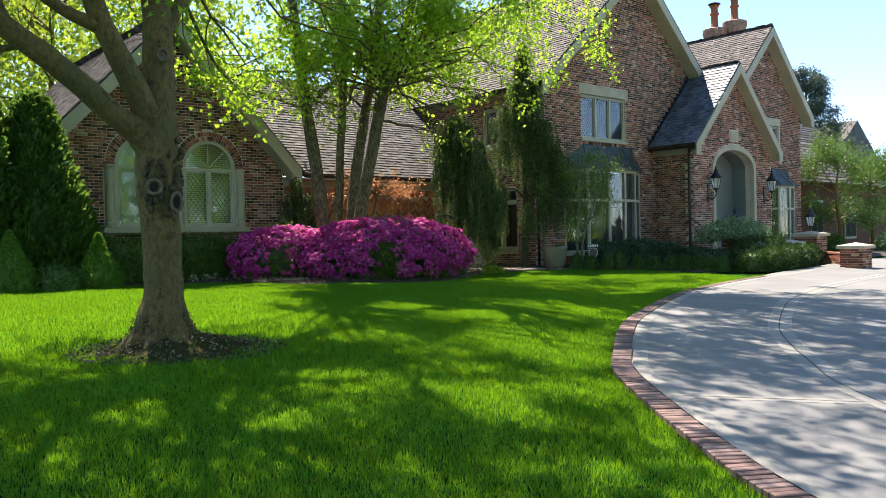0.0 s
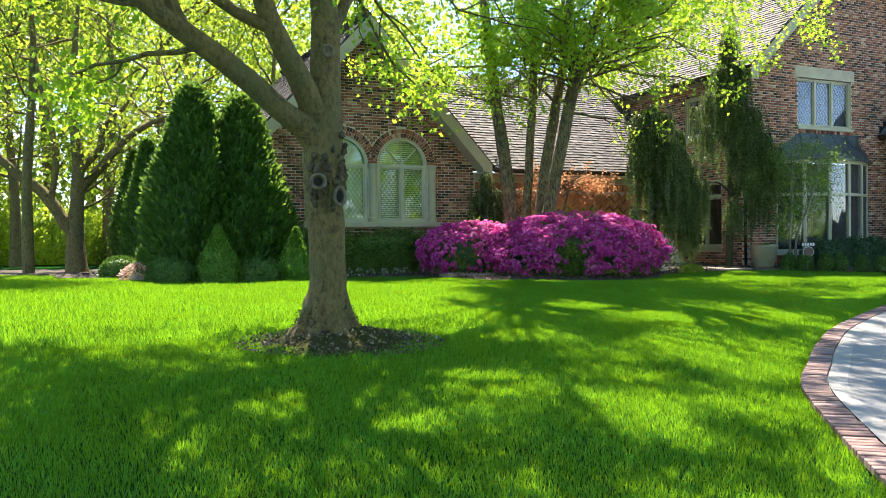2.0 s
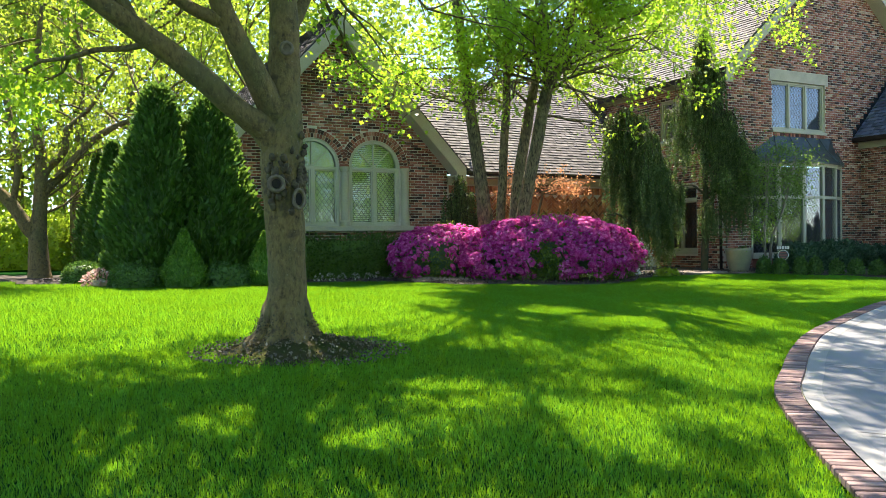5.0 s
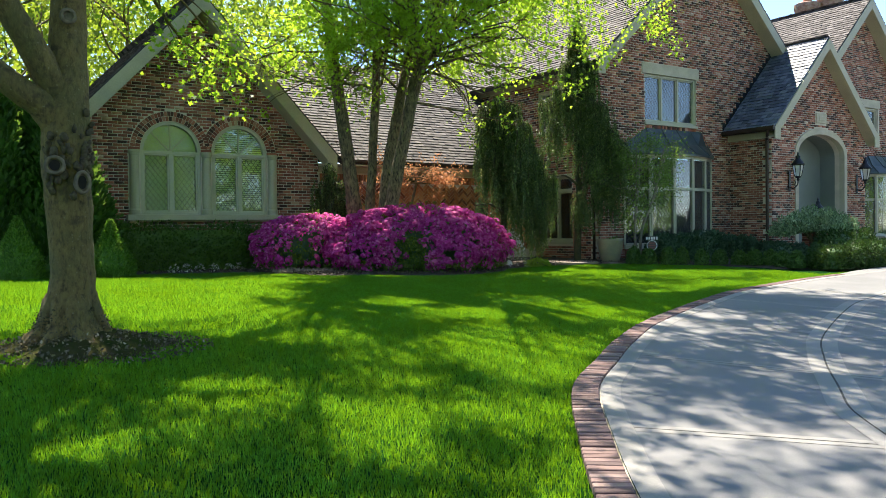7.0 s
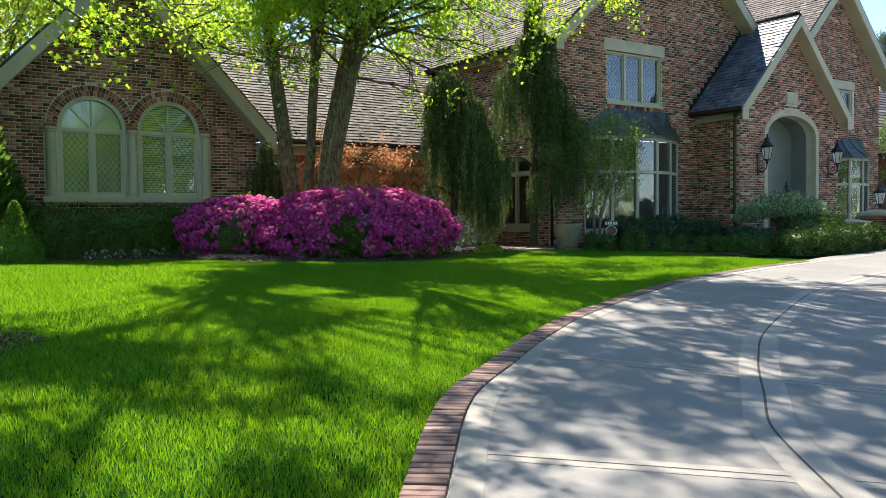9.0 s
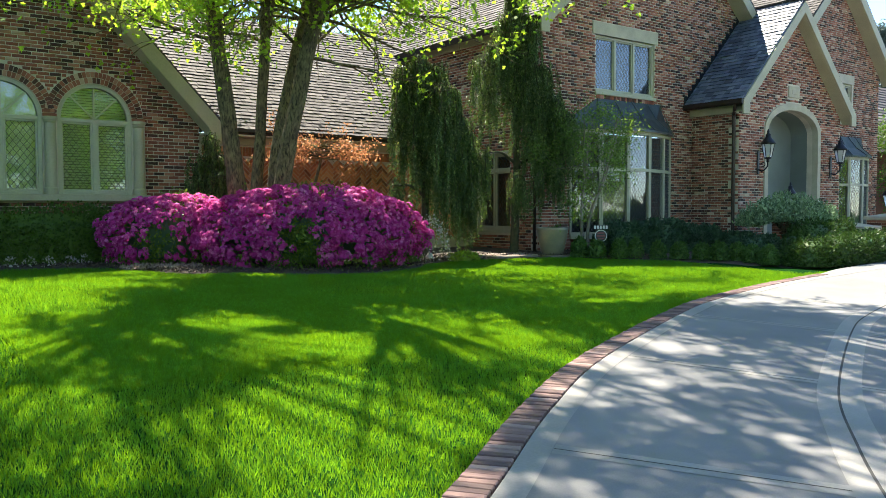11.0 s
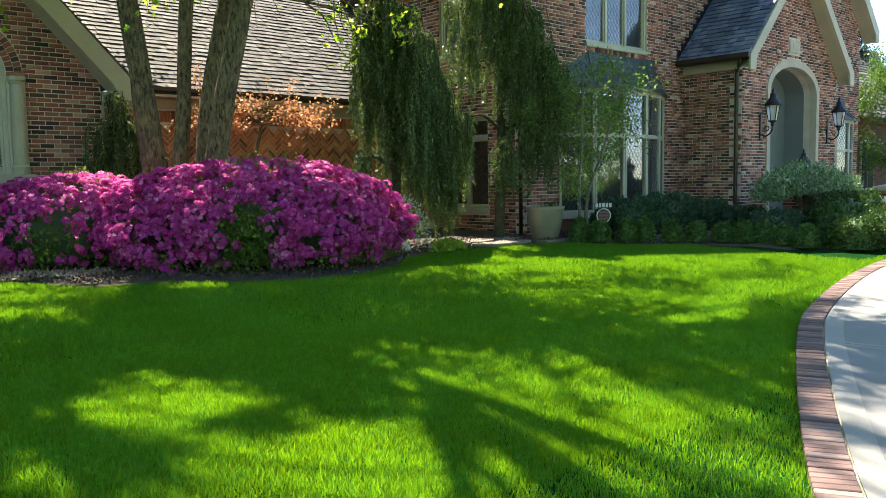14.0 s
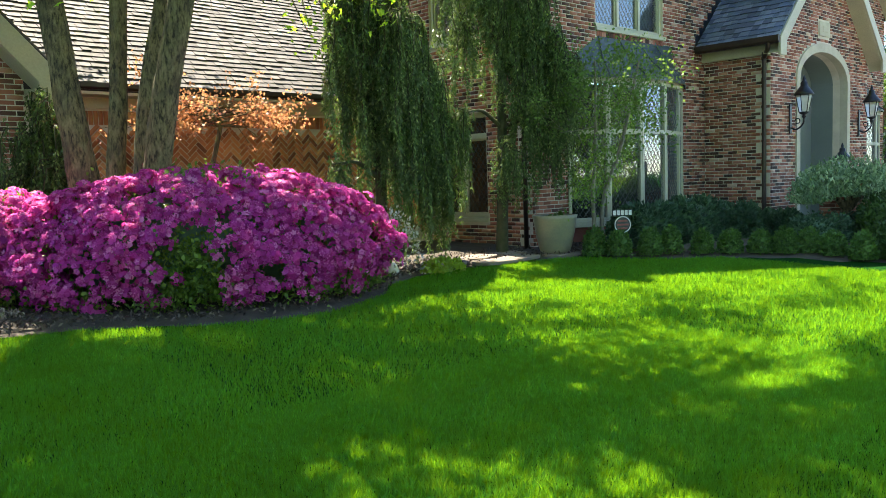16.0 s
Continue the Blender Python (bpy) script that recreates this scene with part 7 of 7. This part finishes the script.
def pillar(x, y, w, h, label):
    z0 = float(ground_z(x, y))
    t = thing("brick_pillar", (x, y, z0), label, "pillar", "entry pillars")
    for k in range(int(h / COURSE)):
        for s in range(4):
            for q in range(3):
                L = w / 3
                off = (k % 2) * L / 2
                a = min(-w / 2 + q * L + (off if q else 0), w / 2 - 0.03)
                b = min(-w / 2 + (q + 1) * L + off, w / 2)
                bm = boxed(a + 0.005, b - 0.005, -w / 2, -w / 2 + 0.06, k * COURSE + 0.005, (k + 1) * COURSE - 0.005)
                bmesh.ops.transform(bm, matrix=pose(x, y, z0, 0, 0, 90 * s), verts=bm.verts)
                part("brick", bm, brick_piece_mat, t)
    part("core", boxed(x - w / 2 + 0.012, x + w / 2 - 0.012, y - w / 2 + 0.012, y + w / 2 - 0.012, z0 - 0.2, z0 + h), mortar_mat, t)
    bm = bmesh.new()
    c = w / 2 + 0.07
    prism(bm, [(x - c, y - c), (x + c, y - c), (x + c, y + c), (x - c, y + c)], "z", z0 + h, z0 + h + 0.08)
    vs = [bm.verts.new(p) for p in ((x - c, y - c, z0 + h + 0.08), (x + c, y - c, z0 + h + 0.08), (x + c, y + c, z0 + h + 0.08), (x - c, y + c, z0 + h + 0.08), (x, y, z0 + h + 0.17))]
    for k in range(4):
        bm.faces.new((vs[k], vs[(k + 1) % 4], vs[4]))
    part("cap", bm, stone_mat, t, "pale pyramidal stone cap")
    return z0 + h + 0.17


pillar(24.6, 10.75, 0.62, 0.55, "low brick pillar with a stone cap beside the drive")
top = pillar(27.3, 13.3, 0.75, 0.76, "brick pillar with a stone cap and a lantern")
lantern(27.3, 13.3, top + 0.12, None, 0.8, "black iron post lantern on a brick pillar")
top = pillar(24.1, 14.15, 0.6, 0.82, "brick pillar with a lantern behind the juniper")
lantern(24.1, 14.15, top + 0.08, None, 0.72, "black iron post lantern before the entrance")
pillar(26.2, 13.6, 0.75, 0.5, "low brick pillar with a stone cap behind the shrubs")
low = thing("garden_wall", (26.1, 11.7, 0.8), "low brown brick garden wall between the pillars", "garden wall", kind="structure")
_w = Vector((27.3 - 24.6, 13.3 - 10.75, 0))
bm = boxed(0.36, _w.length - 0.4, -0.105, 0.105, -0.2, 0.34)
bmesh.ops.transform(bm, matrix=pose(24.6, 10.75, float(ground_z(25, 11)), 0, 0, math.degrees(math.atan2(_w.y, _w.x))), verts=bm.verts)
part("wall_core", bm, mortar_mat, low)
bm = boxed(0.004, 0.206, -0.012, 0.012, 0.004, 0.062)
bmesh.ops.bevel(bm, geom=list(bm.edges), offset=0.004, segments=1, affect="EDGES")
wall_brick = bpy.data.meshes.new("brick")
bm.to_mesh(wall_brick)
bm.free()
wall_brick.materials.append(brick_piece_mat)
_m = pose(24.6, 10.75, float(ground_z(25, 11)), 0, 0, math.degrees(math.atan2(_w.y, _w.x)))
for side in (-0.108, 0.108):
    for k in range(5):
        for q in range(14):
            o = new("brick", wall_brick)
            o.matrix_basis = _m @ pose(0.36 + q * 0.21 + (k % 2) * 0.1, side, 0.0 + k * 0.068)
            under(o, low)
part("coping", (lambda b: (bmesh.ops.transform(b, matrix=_m, verts=b.verts), b)[1])(boxed(0.36, _w.length - 0.4, -0.13, 0.13, 0.34, 0.4)), brick_mat, low, "brick coping course", bevel=0.008)

# ---- distance ----
def woodland_tree(x, y, height, crown, label, r, mat, n=2600, trunk=0.2, size=0.24, low=0.35, lean=0.0):
    z0 = float(ground_z(x, y)) - 0.1
    wood, cs = [], []
    top = np.array((x + lean * height, y, z0 + height * 0.85))
    wood.append(line_of([(x, y, z0), (x + 0.25 * lean * height, y, z0 + height * 0.25), (x + 0.6 * lean * height + r.uniform(-0.3, 0.3), y, z0 + height * 0.55), tuple(top)], [trunk, trunk * 0.8, trunk * 0.5, trunk * 0.12]))
    p = smooth_line([(x, y, z0), (x + 0.25 * lean * height, y, z0 + height * 0.25), (x + 0.6 * lean * height, y, z0 + height * 0.55), tuple(top)], 5)
    tips = []
    for k in range(12):
        q = p[r.integers(5, 16)]
        a = r.uniform(0, 2 * np.pi)
        grow(q, (math.cos(a), math.sin(a), r.uniform(0.3, 1.0)), crown * r.uniform(0.6, 1.0), trunk * 0.28, 1, r, wood, tips, 0.15, 0.8, (2, 4), 0.6, 2)
    t = tree_of("woodland_tree", (x, y, z0), label, wood, tips, QUAD, size, max(2, n // len(tips)), crown * 0.16, bark_mat, mat, r, 0.15, "woodland trees", (7, 3))
    return t


r = np.random.default_rng(91)
wood, tips = [], []
FORKED = [([(1.82, 0.9), (1.82, 1.2), (1.8, 2.1), (1.86, 2.9), (1.9, 3.5)], [0.3, 0.25, 0.2, 0.13, 0.05]), ([(1.8, 1.9), (1.61, 2.22), (1.21, 2.87), (0.87, 3.19), (0.3, 3.7), (-0.6, 4.6)], [0.13, 0.155, 0.14, 0.12, 0.1, 0.05]),
          ([(1.3, 2.75), (1.42, 3.98), (1.14, 5.5), (0.9, 7.0)], [0.07, 0.08, 0.06, 0.03]), ([(1.82, 2.0), (1.87, 2.82), (1.91, 3.74), (1.83, 4.79), (1.85, 6.0), (2.0, 7.8)], [0.15, 0.16, 0.14, 0.11, 0.09, 0.04]),
          ([(1.9, 2.9), (2.02, 3.15), (2.42, 3.62), (3.05, 4.38), (3.7, 4.83), (4.4, 5.1)], [0.09, 0.11, 0.11, 0.09, 0.07, 0.04]), ([(1.93, 3.4), (2.05, 3.65), (2.4, 4.1), (2.5, 4.65), (2.94, 5.12), (3.6, 6.2)], [0.07, 0.09, 0.09, 0.08, 0.06, 0.03])]
for pts, rad in FORKED:
    p3 = [(a_ + 0.18, 21.9 + 0.22 * (b_ - 0.9), b_) for a_, b_ in pts]
    wood.append(line_of(p3, rad))
    q = smooth_line(p3, 4)
    for k in range(4 if len(pts) > 2 else 0):
        e = r.normal(0, 1, 3) * (1, 0.8, 0.5) + (0, 0, 0.5)
        grow(q[-1 - 2 * k], e, r.uniform(1.0, 2.0), 0.035, 1, r, wood, tips, 0.1, 0.8, (2, 4))
tree_of("spreading_tree", (1.8, 21.9, 1.0), "old tree with dark spreading limbs at the lawn's edge", wood, tips, LEAF, 0.085, 8, 0.22, bark_mat, far_leaf_mat, r, 0.1)
n = 64000
cx = r.uniform(-34, 24, 900)
cy = r.uniform(40, 68, 900)
cz = r.uniform(0.5, 1, 900) ** 0.7 * 18
pick = r.integers(0, 900, n)
cloud = np.stack([cx[pick], cy[pick], cz[pick]], 1) + r.normal(0, 1.1, (n, 3))
woods = part_np("far_woods", *scattered(cloud, 0.36, QUAD, np.array((0, 0, -0.4)), 0.9, r), far_leaf_mat, None, kind="stuff")
tagged(woods, "distant yellow-green spring woodland", "woodland")
n = 36000
cloud = np.stack([r.uniform(-34, 20, n), r.uniform(38, 60, n), r.uniform(0.3, 8, n)], 1)
tagged(part_np("far_undergrowth", *scattered(cloud, 0.36, QUAD, np.array((0, 0, -0.4)), 0.9, r), far_leaf_mat, None, kind="stuff"), "green undergrowth below the far woodland", "undergrowth")
for x, y, h, c, tr in ((1.0, 21.3, 9.5, 2.2, 0.135), (3.3, 31.0, 11.0, 3.0, 0.24), (-3.5, 27.0, 12.0, 4.0, 0.3), (-8.0, 24.0, 11.0, 4.0, 0.28), (-1.0, 36.0, 14.0, 4.5, 0.3), (6.0, 38.0, 14.0, 4.5, 0.3),
                       (-7.0, 40.0, 15.0, 5.0, 0.32), (12.0, 42.0, 14.0, 4.5, 0.3), (1.5, 46.0, 16.0, 5.0, 0.34), (-14.0, 34.0, 14.0, 5.0, 0.32), (18.0, 46.0, 15.0, 5.0, 0.3), (9.0, 50.0, 17.0, 5.5, 0.34), (-4.0, 52.0, 17.0, 5.5, 0.34), (-18.0, 44.0, 16.0, 5.5, 0.34), (-10.0, 55.0, 18.0, 6.0, 0.34), (4.0, 58.0, 18.0, 6.0, 0.34), (-20.0, 26.0, 13.0, 4.5, 0.3), (-5.0, 33.0, 10.0, 3.5, 0.2), (0.5, 29.0, 9.0, 3.0, 0.18)):
    woodland_tree(x, y, h, c, "woodland tree with thin yellow-green spring leaves", r, far_leaf_mat, 3200 if y > 25 else 8000, tr, 0.2 if y > 25 else 0.11)
for x, y in ((-9, 30), (-5.5, 30.5), (-2, 31), (1.2, 31.5), (4.2, 32)):
    mound("boundary_hedge", x, y, 2.0, 1.2, 1.9, "loose green hedge at the back of the lawn, sunlight in its colour", sunlit_hedge_mat, 5200, 0.13, r, "hedge", "boundary hedge", square=3.0)
# unseen trees behind the viewpoint, added as greenery for the panes to reflect
for x, y, h, c in ((-12, -22, 13, 5), (-2, -26, 14, 5), (8, -24, 13, 5), (18, -26, 14, 5), (30, -22, 13, 5), (42, -12, 12, 5)):
    woodland_tree(x, y, h, c, "leafy street tree across the road", r, fresh_mat, 5000, 0.3, 0.34)
# unseen leaf bank further back, added for the same reflections
n = 16000
cloud = np.stack([r.uniform(-45, 70, n), r.uniform(-46, -32, n), r.uniform(0, 1, n) ** 0.8 * (13 + 3 * np.sin(np.arange(n)))], 1)
tagged(part_np("street_trees", *scattered(cloud, 1.0, QUAD, np.array((0, 0, -0.4)), 0.9, r), fresh_mat, None, kind="stuff"), "leafy green tree line across the street", "tree line")
# trees and wing beyond the entry
woodland_tree(36.1, 16.2, 4.4, 1.5, "small ornamental tree by the far wing", r, arbor_mat, 9000, 0.12, 0.085)
woodland_tree(38.9, 16.0, 4.4, 1.6, "small ornamental tree by the far wing", r, arbor_mat, 9000, 0.12, 0.085)
mound("clipped_shrub", 37.6, 14.4, 1.5, 0.8, 0.9, "round clipped shrub beyond the drive", juniper_mat, 3800, 0.1, r, group="drive shrubs")
mound("clipped_shrub", 31.5, 14.6, 1.0, 0.6, 0.7, "round clipped shrub under the far bow window", hedge_mat, 2600, 0.08, r, group="drive shrubs")


def pine(x, y, h, r):
    z0 = 0.8
    wood = [line_of([(x, y, z0), (x, y, z0 + h * 0.5), (x + 0.2, y, z0 + h)], [0.3, 0.2, 0.03])]
    tips = []
    for k in range(64):
        f_ = r.uniform(0.25, 1.0)
        a = r.uniform(0, 2 * np.pi)
        L = (1.05 - f_) * h * 0.3 + 0.4
        grow((x, y, z0 + h * f_), (math.cos(a), math.sin(a), 0.25), L, 0.05, 2, r, wood, tips, 0.1, 0.7, (2, 4), 0.6, 3)
    tree_of("pine_tree", (x, y, z0), "tall blue-green pine behind the house", wood, tips, NEEDLE * (1.6, 1, 1), 0.2, 40, 0.19, bark_mat, pine_mat, r, 0.0, "", (9, 5))


pine(54.2, 26.2, 11.4, r)
wing = thing("far_wing", (40, 20, 0.8), "lower brick wing with a shake roof", "house wing", kind="structure")
part("wall", boxed(35.0, 46.0, 17.9, 18.2, 0.4, 4.0), brick_mat, wing)
bm = bmesh.new()
for k in range(22):
    y0, z0_ = 17.45 + k * 0.21, 3.95 + k * 0.17
    prism(bm, [(y0, z0_), (y0 + 0.26, z0_ + 0.17), (y0 + 0.26, z0_ + 0.2), (y0, z0_ + 0.035)], "x", 34.6, 46.4)
part("roof", bm, shake_mat, wing, "weathered shake roof of the wing")
for x in (37.0, 40.5):
    w_ = part("window", boxed(x, x + 1.2, 17.84, 17.9, 1.4, 3.2), frame_mat, wing, "pale framed window")
    # solid panes, coloured near-black for the unlit room behind
    part("pane", boxed(x + 0.08, x + 0.56, 17.82, 17.845, 1.5, 3.1), room_shade_mat, w_)
    part("pane", boxed(x + 0.64, x + 1.12, 17.82, 17.845, 1.5, 3.1), room_shade_mat, w_)
nb = thing("neighbour_house", (62, 26, 0.8), "grey-roofed neighbouring house in the distance", "house")
part("wall", boxed(64, 76, 30, 40, 0.4, 6.0), stone_mat, nb)
part("roof", prism(bmesh.new(), [(63.3, 5.9), (70, 10.8), (76.7, 5.9)], "y", 29.4, 40.6), shake_mat, nb)
